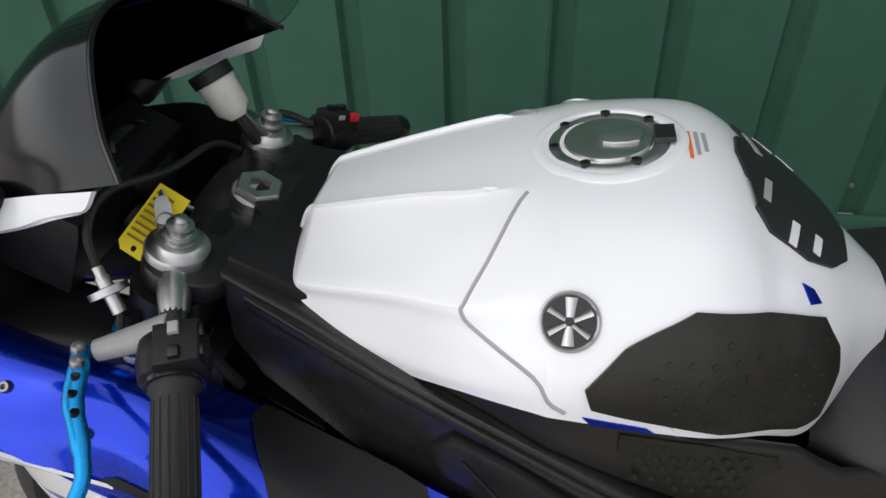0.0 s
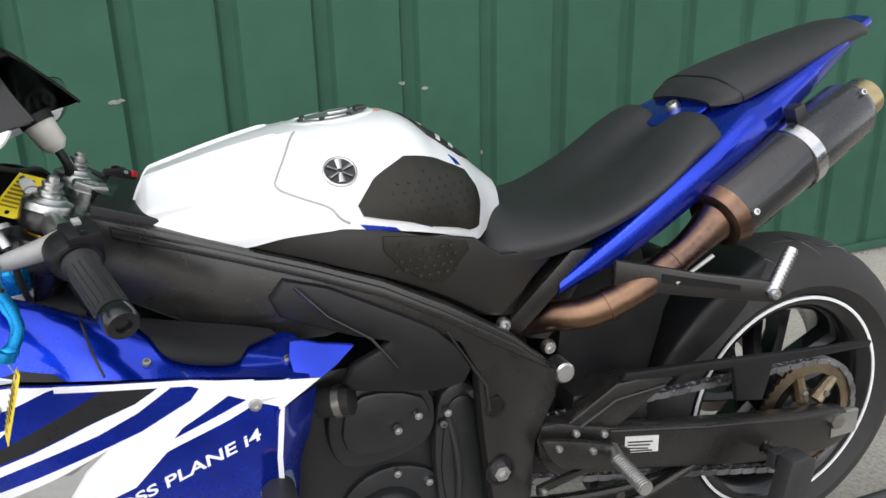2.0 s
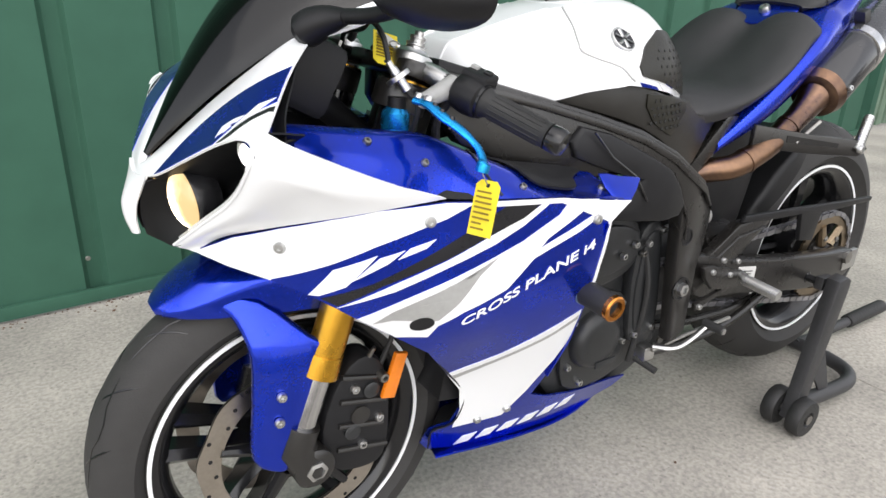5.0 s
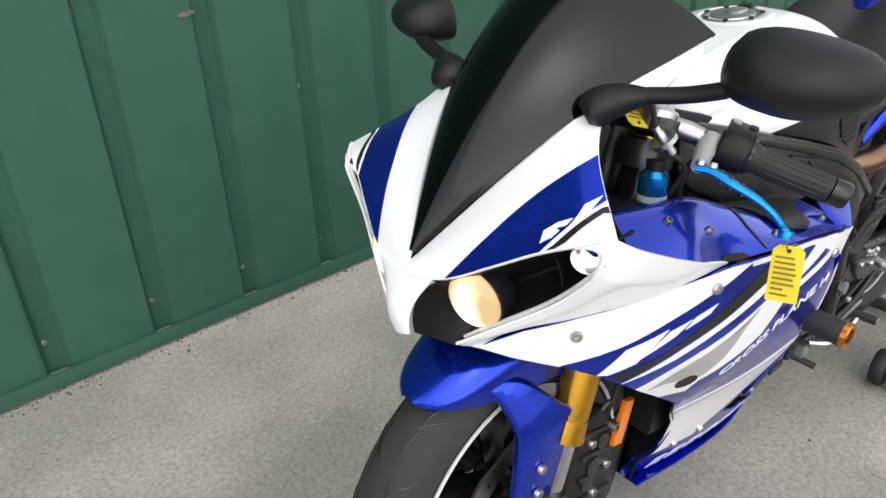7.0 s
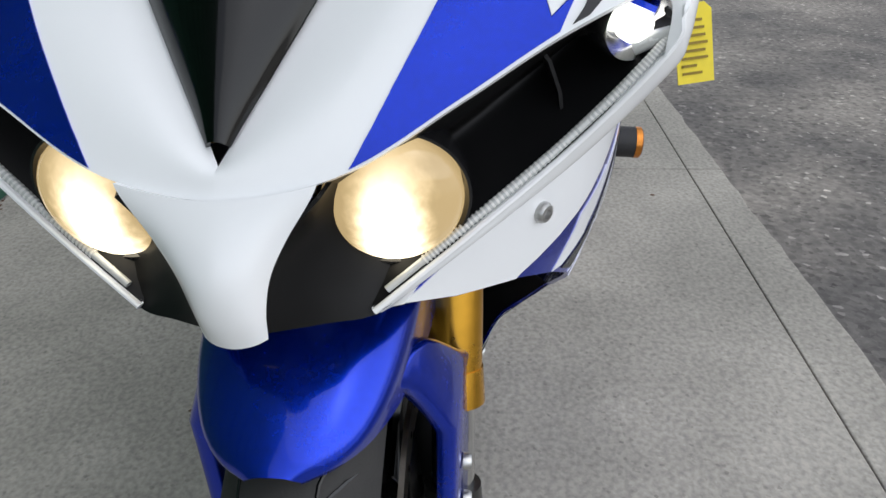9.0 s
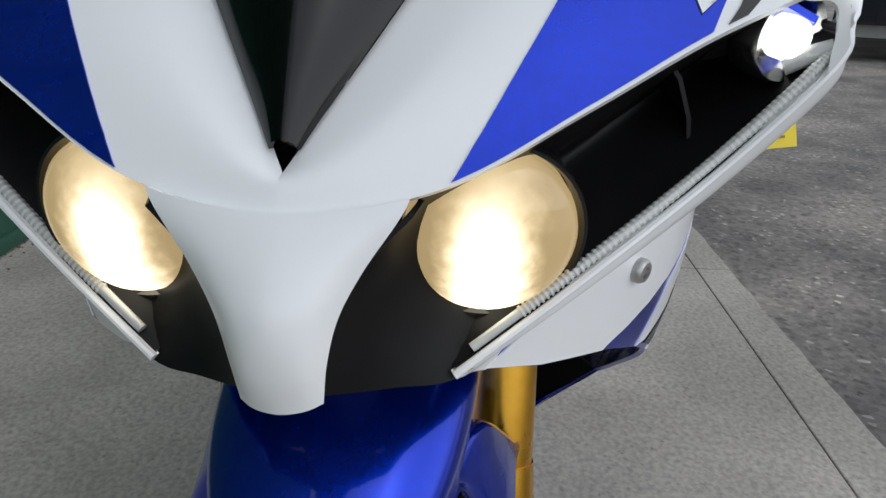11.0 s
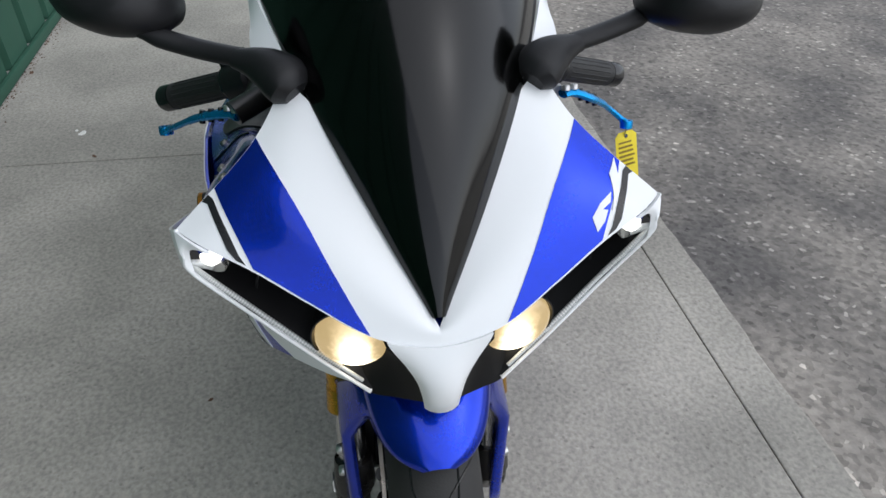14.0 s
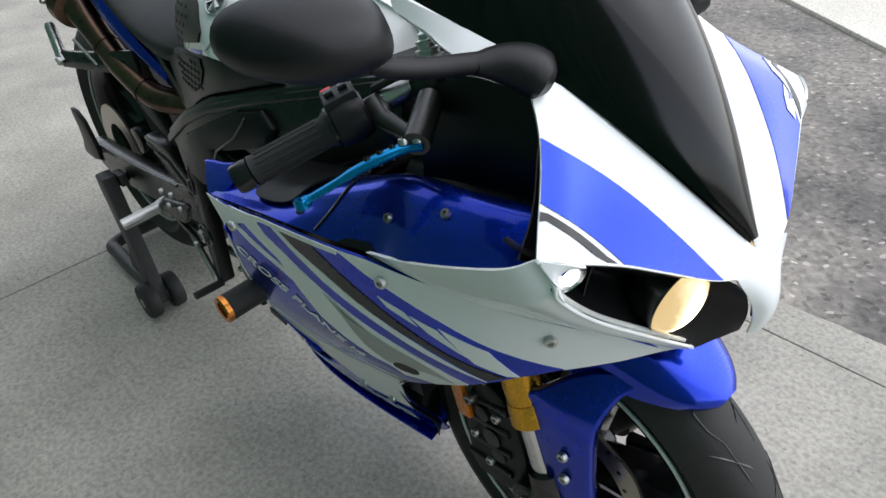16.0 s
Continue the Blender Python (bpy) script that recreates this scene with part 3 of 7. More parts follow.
for side in (-1, 1):
    leg = part("fork_leg", tube([fork_point(0.852, side), fork_point(0.47, side)], 0.0265, 28), GOLD, bike, "gold anodised fork tube")
    # Black tube added over the gold leg to imitate the shade under the cowl
    part("fork_shade_tube", tube([fork_point(0.850, side), fork_point(0.74, side)], 0.0285, 28), GLOSSBLACK, leg, "black tube standing in for shade on the upper fork tube")
    part("fork_collar", tube([fork_point(0.476, side), fork_point(0.444, side)], [0.0275, 0.0295], 28), GOLD, leg)
    part("stanchion", tube([fork_point(0.445, side), fork_point(0.335, side)], 0.0205, 24), CHROME, leg, "polished steel stanchion")
    bm = tube([fork_point(0.365, side), fork_point(0.33, side), FRONT + Vector((-0.005, side * 0.103, -0.02))], [0.027, 0.03, 0.03], 20)
    lathe([(0.03, 0.078), (0.032, 0.083), (0.032, 0.122), (0.027, 0.126)], FRONT, (0, side, 0), 24, bm)
    foot = part("fork_foot", bm, FRAMEBLACK, leg)
    part("axle_nut", lathe([(0.017, 0.12), (0.017, 0.131), (0.011, 0.133), (0.010, 0.126)], FRONT, (0, side, 0), 6), ALU, leg)
    out = [(1.40, 0.345), (1.365, 0.43), (1.325, 0.455), (1.292, 0.425), (1.284, 0.335), (1.296, 0.262), (1.335, 0.25), (1.385, 0.27)]
    cal = part("brake_caliper", plate(rounded(out, 3), 0.052, upright(0.056, side), 0.008), PLASTIC, bike, "black radial brake caliper")
    for x, z in ((1.345, 0.405), (1.335, 0.30), (1.305, 0.34)):
        part("caliper_bolt", bolt((x, side * 0.109, z), (0, side, 0), 0.008, 0.006), ALU, cal)
    part("caliper_piston_cap", lathe([(0.016, 0), (0.016, 0.005), (0.011, 0.006)], (1.337, side * 0.107, 0.355), (0, side, 0), 20), FRAMEBLACK, cal)
    for x, z in ((1.318, 0.395), (1.352, 0.33)):
        part("caliper_piston_cap", lathe([(0.0135, 0), (0.0135, 0.006), (0.010, 0.008), (0.004, 0.0082)], (x, side * 0.107, z), (0, side, 0), 18), ENGINE, cal)
    for k in range(4):
        z = 0.285 + 0.042 * k
        part("caliper_rib", tube([(1.292 + 0.006 * (k % 2), side * 0.108, z), (1.378 - 0.004 * k, side * 0.110, z + 0.02)], 0.0045, 8), FRAMEBLACK, cal)
    part("bleed_nipple", tube([(1.318, side * 0.10, 0.445), (1.312, side * 0.112, 0.468)], [0.005, 0.003], 10), STEEL, cal)
    part("banjo_bolt", bolt((1.30, side * 0.11, 0.415), (0, side, 0), 0.009, 0.012), STEEL, cal)
    out = [(1.279, 0.452), (1.259, 0.447), (1.283, 0.374), (1.305, 0.38)]
    part("side_reflector", plate(out, 0.01, upright(0.112, side), 0.002), AMBER, bike, "amber side reflector")
    hose = smooth_path([(1.30, side * 0.1, 0.42), (1.27, side * 0.10, 0.50), (1.30, side * 0.085, 0.60), (1.29, side * 0.06, 0.72)], 18)
    part("brake_hose", tube(hose, 0.0045, 8), GRIP, bike)
part("lower_yoke", plate(rounded([(-0.13, -0.03), (0.13, -0.03), (0.13, 0.03), (0.04, 0.045), (-0.04, 0.045), (-0.13, 0.03)], 2), 0.035, lambda a, b, h: Vector((1.30 + b + h * -0.37, a, 0.665 + h)), 0.006), FRAMEBLACK, bike)

# Front mudguard and fork guards
rows = []
for deg, r, half, drop in ((57, 0.318, 0.016, 0.002), (59, 0.321, 0.034, 0.006), (62.5, 0.324, 0.050, 0.016), (68, 0.328, 0.062, 0.032), (75, 0.332, 0.070, 0.050), (84, 0.334, 0.075, 0.064), (100, 0.334, 0.078, 0.070), (125, 0.331, 0.072, 0.055), (150, 0.324, 0.052, 0.03)):
    w = radians(deg)
    row = []
    for q, out, down in ((-1, 1.03, 1), (-0.9, 1.02, 0.5), (-0.8, 0.97, 0.12), (-0.45, 0.62, 0), (0, 0, 0), (0.45, 0.62, 0), (0.8, 0.97, 0.12), (0.9, 1.02, 0.5), (1, 1.03, 1)):
        rr = r - 0.018 * min(1, out) ** 3 * min(1, half / 0.06) - drop * down
        row.append(FRONT + Vector((rr * math.cos(w), half * math.copysign(out, q) if q else 0, rr * math.sin(w))))
    rows.append(row)
guard_f = loft(rows)
mudguard = part("front_mudguard", skin(guard_f, 28, 26, 0.003, flip=-1), BLUE, bike, "glossy blue front mudguard")
for side in (-1, 1):
    out = rounded([(1.52, 0.575), (1.47, 0.575), (1.41, 0.515), (1.388, 0.49), (1.412, 0.42), (1.45, 0.318), (1.47, 0.305), (1.503, 0.33), (1.497, 0.42), (1.493, 0.50), (1.505, 0.55)], 3)
    g = part("fork_guard", plate(out, 0.016, lambda a, b, h, s=side: Vector((a, s * (0.097 + h - 0.03 * max(0, (b - 0.5) / 0.08) - 0.35 * max(0, a - 1.47)), b)), 0.005), BLUE, mudguard)
    for x, z in ((1.459, 0.432), (1.465, 0.391)):
        part("guard_bolt", bolt((x, side * 0.112, z), (0, side, 0), 0.0075, 0.005), ALU, mudguard)

# ---- fairing: the flank is a sheet whose distance from the middle is y = flank(x, z) ----
FLANK = [(1.04, .646, .277), (.974, .688, .27), (1.139, .646, .262), (1.244, .548, .234), (1.294, .55, .214), (1.408, .593, .190), (1.464, .679, .163),
         (1.299, .706, .239), (1.197, .399, .150), (1.134, .222, .095), (.925, .254, .140), (1.02, .53, .255), (1.56, .663, .066), (.80, .23, .12)]


def thin_plate(ctrl):
    P = np.array([c[:2] for c in ctrl])
    n = len(P)
    d = np.linalg.norm(P[:, None] - P[None], axis=2)
    A = np.zeros((n + 3, n + 3))
    A[:n, :n] = d * d * np.log(d + 1e-12) + 1e-4 * np.eye(n)
    A[:n, n], A[:n, n + 1:], A[n, :n], A[n + 1:, :n] = 1, P, 1, P.T
    W = np.linalg.solve(A, np.r_[[c[2] for c in ctrl], 0, 0, 0])

    def height(x, z):
        q = np.hypot(P[:, 0] - x, P[:, 1] - z)
        return float((W[:-3] * q * q * np.log(q + 1e-12)).sum() + W[-3] + W[-2] * x + W[-1] * z)
    return height


flank_y = thin_plate(FLANK)


def flank(x, z):
    return Vector((x, flank_y(x, z), z))


def flank_normal(x, z):
    e = 0.003
    n = (flank(x + e, z) - flank(x - e, z)).cross(flank(x, z + e) - flank(x, z - e))
    return -n.normalized()


def on_flank(outline, material, parent, name, side, off=0.0008, thick=0.0011, label="", step=0.02):
    bm = bmesh.new()
    face = bm.faces.new([bm.verts.new((a, b, 0)) for a, b in outline])
    bmesh.ops.triangulate(bm, faces=[face])
    for axis in (0, 1):
        lo, hi = min(p[axis] for p in outline), max(p[axis] for p in outline)
        no = Vector((1, 0, 0)) if axis == 0 else Vector((0, 1, 0))
        k = math.floor(lo / step) + 1
        while k * step < hi:
            bmesh.ops.bisect_plane(bm, geom=bm.verts[:] + bm.edges[:] + bm.faces[:], plane_co=no * k * step, plane_no=no, dist=1e-6)
            k += 1
    bm.verts.index_update()
    ab = [(v.co.x, v.co.y) for v in bm.verts]
    faces = [[v.index for v in fc.verts] for fc in bm.faces]
    bm.free()
    pts, nrm = [], []
    for a, b in ab:
        n = flank_normal(a, b)
        p = flank(a, b) + n * off
        pts.append(Vector((p.x, side * p.y, p.z)))
        nrm.append(Vector((n.x, side * n.y, n.z)))
    return part(name, shell(pts, faces, thick, nrm), material, parent, label, 50)


PANEL = [(1.547, 0.662), (1.508, 0.687), (1.463, 0.704), (1.413, 0.716), (1.361, 0.725), (1.277, 0.729), (1.222, 0.724), (1.110, 0.715), (0.974, 0.690),
         (1.017, 0.666), (1.025, 0.602), (1.026, 0.567), (1.026, 0.520), (1.016, 0.450), (1.02, 0.36), (1.03, 0.31), (0.99, 0.29), (0.88, 0.262), (0.748, 0.237),
         (0.77, 0.215), (0.886, 0.19), (1.036, 0.19), (1.133, 0.191), (1.189, 0.202), (1.207, 0.225), (1.20, 0.262), (1.165, 0.272), (1.156, 0.319),
         (1.170, 0.361), (1.216, 0.419), (1.268, 0.486), (1.326, 0.531), (1.377, 0.570), (1.405, 0.592), (1.436, 0.613), (1.474, 0.632), (1.515, 0.645)]
STRIPES = [
    ("white_panel", WHITE, [(1.545, 0.661), (1.508, 0.686), (1.463, 0.703), (1.413, 0.715), (1.361, 0.724), (1.277, 0.728), (1.235, 0.724), (1.247, 0.721), (1.278, 0.707), (1.319, 0.694), (1.364, 0.679), (1.418, 0.656), (1.472, 0.634), (1.474, 0.632), (1.515, 0.646)]),
    ("white_arrow", WHITE, [(1.437, 0.614), (1.412, 0.650), (1.362, 0.667), (1.397, 0.626), (1.426, 0.613)]),
    ("white_arrow", WHITE, [(1.391, 0.633), (1.360, 0.663), (1.329, 0.671), (1.349, 0.655)]),
    ("white_arrow", WHITE, [(1.338, 0.659), (1.323, 0.673), (1.290, 0.682), (1.302, 0.671)]),
    ("black_band", BLACKSTRIPE, [(1.405, 0.597), (1.355, 0.623), (1.272, 0.653), (1.214, 0.678), (1.167, 0.695), (1.143, 0.711), (1.195, 0.715), (1.247, 0.687), (1.309, 0.655), (1.366, 0.628), (1.424, 0.609)]),
    ("white_band", WHITE, [(1.406, 0.594), (1.338, 0.613), (1.272, 0.640), (1.207, 0.664), (1.166, 0.684), (1.130, 0.709), (1.141, 0.711), (1.167, 0.695), (1.214, 0.677), (1.272, 0.651), (1.338, 0.625)]),
    ("white_band", WHITE, [(1.380, 0.573), (1.320, 0.600), (1.247, 0.630), (1.165, 0.661), (1.112, 0.691), (1.096, 0.712), (1.045, 0.705), (1.066, 0.696), (1.124, 0.659), (1.135, 0.646), (1.069, 0.677), (1.022, 0.697), (1.008, 0.698), (1.031, 0.685), (1.076, 0.662), (1.144, 0.631), (1.182, 0.591), (1.243, 0.566), (1.272, 0.545), (1.28, 0.524), (1.323, 0.530)]),
    ("grey_band", GREYDECAL, [(1.359, 0.562), (1.336, 0.580), (1.271, 0.610), (1.246, 0.615), (1.203, 0.644), (1.227, 0.622), (1.252, 0.583), (1.274, 0.556), (1.288, 0.556), (1.268, 0.590), (1.30, 0.585), (1.335, 0.565)]),
    ("white_flank", WHITE, [(1.209, 0.411), (1.140, 0.446), (1.074, 0.490), (1.030, 0.519), (1.020, 0.450), (1.025, 0.402), (1.045, 0.327), (1.071, 0.266), (1.158, 0.256), (1.157, 0.305), (1.172, 0.360)]),
    ("grey_line", GREYDECAL, [(1.199, 0.402), (1.135, 0.437), (1.067, 0.477), (1.030, 0.508), (1.029, 0.500), (1.067, 0.469), (1.135, 0.429), (1.192, 0.394)]),
    ("white_edge", WHITE, [(1.24, 0.7255), (1.11, 0.7155), (0.974, 0.6905), (1.0165, 0.6665), (1.0245, 0.602), (1.0255, 0.54), (1.0315, 0.54), (1.0305, 0.602), (1.0225, 0.668), (0.992, 0.6865), (1.11, 0.7085), (1.24, 0.7185)]),
]
for side, word in ((1, "left"), (-1, "right")):
    fairing = on_flank(PANEL, BLUE, bike, "side_fairing", side, 0.0, 0.0035, "glossy blue side fairing with white and black stripes")
    for k, (name, material, out) in enumerate(STRIPES):
        lift = {"grey_band": 0.0016, "grey_line": 0.0016, "white_edge": 0.0016}.get(name, 0.0008)
        on_flank(out, material, fairing, name, side, lift)
    for x, z in ((1.464, 0.679), (1.299, 0.706), (1.047, 0.676), (1.068, 0.285), (1.117, 0.268)):
        n = flank_normal(x, z)
        p = flank(x, z) + n * 0.002
        part("fairing_screw", bolt((p.x, side * p.y, p.z), (n.x, side * n.y, n.z), 0.0075, 0.004), ALU, fairing)
    oval = [(1.294 + 0.016 * math.cos(w), 0.552 + 0.012 * math.sin(w)) for w in (2 * math.pi * k / 16 for k in range(16))]
    on_flank(oval, PLASTIC, fairing, "oval_plug", side, 0.002, 0.0015)

    # Lettering along the flank, climbing to the rear
    run = (Vector((1.035, 0.640)) - Vector((1.243, 0.543))).normalized()
    up = Vector((-run.y, run.x)) * -1

    def lay(a, b, s=side):
        a, b = a * 1.42, b * 0.92
        q = Vector((1.243, 0.541)) + run * a + up * b + run * 0.4 * b
        if s < 0:
            q = Vector((1.036, 0.637)) - run * a + up * b - run * 0.4 * b
        n = flank_normal(q.x, q.y)
        p = flank(q.x, q.y) + n * 0.0016
        return Vector((p.x, s * p.y, p.z)), Vector((n.x, s * n.y, n.z))
    part("flank_lettering", writing("CROSS PLANE i4", 0.0212, lay), WHITE, fairing, "white slanted lettering", 0)
    # The maker's name on the belly, as plain slanted bars
    for k in range(6):
        c = Vector((1.125, 0.214)) + Vector((0.926 - 1.125, 0.245 - 0.214)) * (k / 5)
        on_flank([(c.x + 0.017, c.y - 0.013), (c.x - 0.010, c.y - 0.009), (c.x - 0.020, c.y + 0.014), (c.x + 0.006, c.y + 0.010)], WHITE, fairing, "name_bar", side)
# ---- front cowl ----
BROW_SHEET = loft([
    [(1.574, 0.000, 0.760), (1.536, 0.026, 0.799), (1.490, 0.056, 0.845), (1.445, 0.083, 0.885), (1.412, 0.102, 0.911), (1.390, 0.125, 0.924)],
    [(1.586, 0.000, 0.752), (1.560, 0.046, 0.783), (1.526, 0.090, 0.820), (1.493, 0.127, 0.850), (1.465, 0.147, 0.869), (1.436, 0.159, 0.884)],
    [(1.592, 0.000, 0.742), (1.578, 0.064, 0.757), (1.555, 0.116, 0.784), (1.533, 0.162, 0.809), (1.513, 0.205, 0.827), (1.493, 0.229, 0.834)],
])


def BROW(u, v):
    """The upper cowl, with the ridge in the middle of the nose rounded off."""
    e = 0.085 * v
    p, q = BROW_SHEET(u, v), BROW_SHEET(math.sqrt(u * u + e * e), v)
    return Vector((q.x, p.y, q.z)) if u < 0.9 else p


CHEEK = loft([
    [(1.493, 0.229, 0.834), (1.462, 0.243, 0.815), (1.360, 0.243, 0.765), (1.275, 0.238, 0.731)],
    [(1.508, 0.224, 0.814), (1.482, 0.236, 0.793), (1.415, 0.236, 0.758), (1.340, 0.228, 0.727)],
    [(1.511, 0.220, 0.797), (1.490, 0.226, 0.778), (1.440, 0.219, 0.750), (1.400, 0.209, 0.720)],
    [(1.520, 0.176, 0.750), (1.508, 0.180, 0.737), (1.490, 0.171, 0.720), (1.475, 0.160, 0.704)],
    [(1.545, 0.117, 0.705), (1.540, 0.119, 0.697), (1.528, 0.114, 0.689), (1.518, 0.108, 0.683)],
    [(1.565, 0.067, 0.669), (1.560, 0.070, 0.665), (1.552, 0.075, 0.663), (1.545, 0.081, 0.660)],
])


def FLIP(p):
    return Vector((p.x, -p.y, p.z))


def nose_row(u, v):
    """A row of the nose that runs across both upper cowls."""
    half = []
    for q in (1.0, 0.75, 0.5, 0.25):
        half.append(BROW(u * q, v))
    return half + [BROW(0.0, v)] + [FLIP(p) for p in reversed(half)]


NOSE_SHEET = loft([
    nose_row(0.150, 0.80), nose_row(0.150, 1.0),
    [(1.588, 0.032, 0.730), (1.596, 0.017, 0.727), (1.599, 0.000, 0.726), (1.596, -0.017, 0.727), (1.588, -0.032, 0.730)],
    [(1.593, 0.022, 0.712), (1.602, 0.012, 0.710), (1.605, 0.000, 0.709), (1.602, -0.012, 0.710), (1.593, -0.022, 0.712)],
    [(1.595, 0.0170, 0.692), (1.602, 0.010, 0.691), (1.604, 0.000, 0.690), (1.602, -0.010, 0.691), (1.595, -0.0170, 0.692)],
    [(1.593, 0.0150, 0.673), (1.597, 0.009, 0.672), (1.599, 0.000, 0.6715), (1.597, -0.009, 0.672), (1.593, -0.0150, 0.673)],
])


def NOSE(u, v):
    """The nose starts at the cowls' lower edge and keeps their slope there."""
    return NOSE_SHEET(u, (1 + 4 * v) / 5)


def on_brow(p):
    """The upper cowl's two coordinates nearest to a point."""
    u, v, du, dv = 0.5, 0.7, 0.4, 0.3
    for _ in range(16):
        cand = [(min(max(u + a * du, 0), 0.995), min(max(v + b * dv, 0), 0.985)) for a in (-1, -0.5, 0, 0.5, 1) for b in (-1, -0.5, 0, 0.5, 1)]
        u, v = min(cand, key=lambda c: (BROW(*c) - p).length_squared)
        du, dv = du * 0.7, dv * 0.7
    return u, v


BAND_IN = (BROW(0.20, 0.985), BROW(0.995, 0.45))
BAND_OUT = (BROW(0.605, 0.985), BROW(0.995, 0.765))


def band(t, d):
    """A place in the blue band: t from the lamp to the rear edge, d from the outer edge to the inner."""
    a, b = BAND_OUT[0].lerp(BAND_OUT[1], t), BAND_IN[0].lerp(BAND_IN[1], t)
    return on_brow(a.lerp(b, d))


blue = [(0.20, 0.985)] + [band(k / 14, 1.0) for k in range(1, 14)] + [(0.995, 0.45), (0.995, 0.60), (0.995, 0.765)] + [band(k / 10, 0.0) for k in range(9, 0, -1)] + [(0.605, 0.985), (0.45, 0.985), (0.32, 0.985)]
black = [(0.632, 0.985)] + [band(k / 10, -0.09) for k in range(1, 10)] + [(0.995, 0.802), (0.995, 0.842)] + [band(k / 10, -0.20) for k in range(9, 0, -1)] + [(0.668, 0.985)]
# The model mark is laid out in metres along the band's outer edge
MARK_T = (BAND_OUT[1] - BAND_OUT[0]).normalized()
MARK_N = BAND_IN[0].lerp(BAND_IN[1], 0.5) - BAND_OUT[0].lerp(BAND_OUT[1], 0.5)
MARK_N = (MARK_N - MARK_T * MARK_N.dot(MARK_T)).normalized()
marks = [[on_brow(BAND_OUT[0] + MARK_T * a + MARK_N * b) for a, b in shape] for shape in (
    ((0.018, 0.016), (0.034, 0.012), (0.048, 0.004), (0.038, 0.002), (0.029, 0.0075), (0.030, 0.0025), (0.018, 0.0025), (0.023, 0.010), (0.006, 0.007)),
    ((0.030, -0.002), (0.064, 0.0055), (0.065, 0.0095), (0.086, 0.007), (0.056, -0.003), (0.049, -0.003)))]
cowl = part("nose_cowl", skin(NOSE, 24, 64, 0.003, 0.0, flip=-1), WHITE, bike, "glossy white nose cowl between the headlamps")
for side, mir in ((1, False), (-1, True)):
    brow = part("upper_cowl", skin(BROW, 40, 16, 0.003, mirror=mir, flip=-1), WHITE, bike, "white front cowl with a blue band")
    cheek = part("lower_cowl", skin(CHEEK, 24, 30, 0.003, mirror=mir, flip=-1), WHITE, bike, "white lower front cowl")
    part("blue_band", cut_out(BROW, blue, (0.03, 0.06), mirror=mir, flip=-1), BLUE, brow)
    part("black_band", cut_out(BROW, black, (0.03, 0.06), mirror=mir, flip=-1), BLACKSTRIPE, brow)
    if side == 1:
        # The model mark is drawn as plain white slashes
        for out in marks:
            part("model_mark", cut_out(BROW, out, (0.03, 0.05), 0.001, 0.0016, mir, -1), WHITE, brow)

    def mirror_point(p, s=side):
        return Vector((p[0], s * p[1], p[2]))

    # Headlamp: black cavity, projector, lower lamp, position lamp and light guide
    edge_t = [BROW(u, 1.0) for u in (0.16, 0.35, 0.55, 0.75, 0.9, 0.98)]
    edge_l = [CHEEK(0.0, v) for v in (1.0, 0.84, 0.67, 0.5, 0.33, 0.2)]
    inner = [Vector((a.x * 0.5 + b.x * 0.5 - 0.055, (a.y + b.y) / 2 - 0.012, (a.z + b.z) / 2)) for a, b in zip(edge_t, edge_l)]
    back = loft([[p + Vector((-0.003, 0, 0.001)) for p in edge_t], [Vector((a.x - 0.035, a.y - 0.005, a.z * 0.75 + b.z * 0.25)) for a, b in zip(edge_t, edge_l)], inner,
                 [Vector((b.x - 0.03, b.y - 0.012, b.z * 0.8 + a.z * 0.2)) for a, b in zip(edge_t, edge_l)], [p + Vector((-0.003, 0, 0)) for p in edge_l]])
    lamp = part("headlamp", skin(back, 24, 24, 0.002, mirror=mir), LAMPBLACK, bike, "headlamp with a lit warm projector in a black cavity")
    bm = skin(loft([[(1.584, 0.050, 0.748), (1.588, 0.033, 0.730), (1.590, 0.022, 0.711), (1.590, 0.0165, 0.690), (1.586, 0.0135, 0.669)],
                    [(1.560, 0.056, 0.752), (1.562, 0.048, 0.730), (1.566, 0.042, 0.712), (1.570, 0.040, 0.690), (1.574, 0.042, 0.667)],
                    [(1.540, 0.062, 0.752), (1.545, 0.060, 0.720), (1.548, 0.064, 0.700), (1.553, 0.068, 0.683), (1.562, 0.070, 0.667)],
                    [(1.500, 0.090, 0.745), (1.505, 0.092, 0.715), (1.510, 0.098, 0.700), (1.525, 0.100, 0.692), (1.545, 0.100, 0.691)]]), 12, 18, 0.002, mirror=mir)
    part("lamp_side", bm, LAMPBLACK, lamp)
    c, aim = mirror_point((1.546, 0.0800, 0.729)), Vector((0.96, 0.14 * side, -0.08)).normalized()
    part("lamp_bezel", lathe([(0.0405, -0.02), (0.0412, 0.0), (0.0405, 0.003), (0.039, 0.003), (0.0375, -0.003), (0.037, -0.03)], c, aim, 48), GLOSSBLACK, lamp, "glossy black lamp bezel")
    dome = [(0.0368, -0.012), (0.0368, 0.0)] + [(0.0368 * math.cos(w), 0.0185 * math.sin(w)) for w in (0.2, 0.4, 0.6, 0.8, 1.0, 1.2, 1.4)] + [(0.0006, 0.0176)]
    part("projector_lens", lathe(dome, c, aim, 48), LENS, lamp, "lit warm domed projector lens")
    # position lamp in its bowl, with the stem that feeds the light guide
    ce = mirror_point((1.503, 0.203, 0.808))
    ae = Vector((0.9, 0.42 * side, -0.1)).normalized()
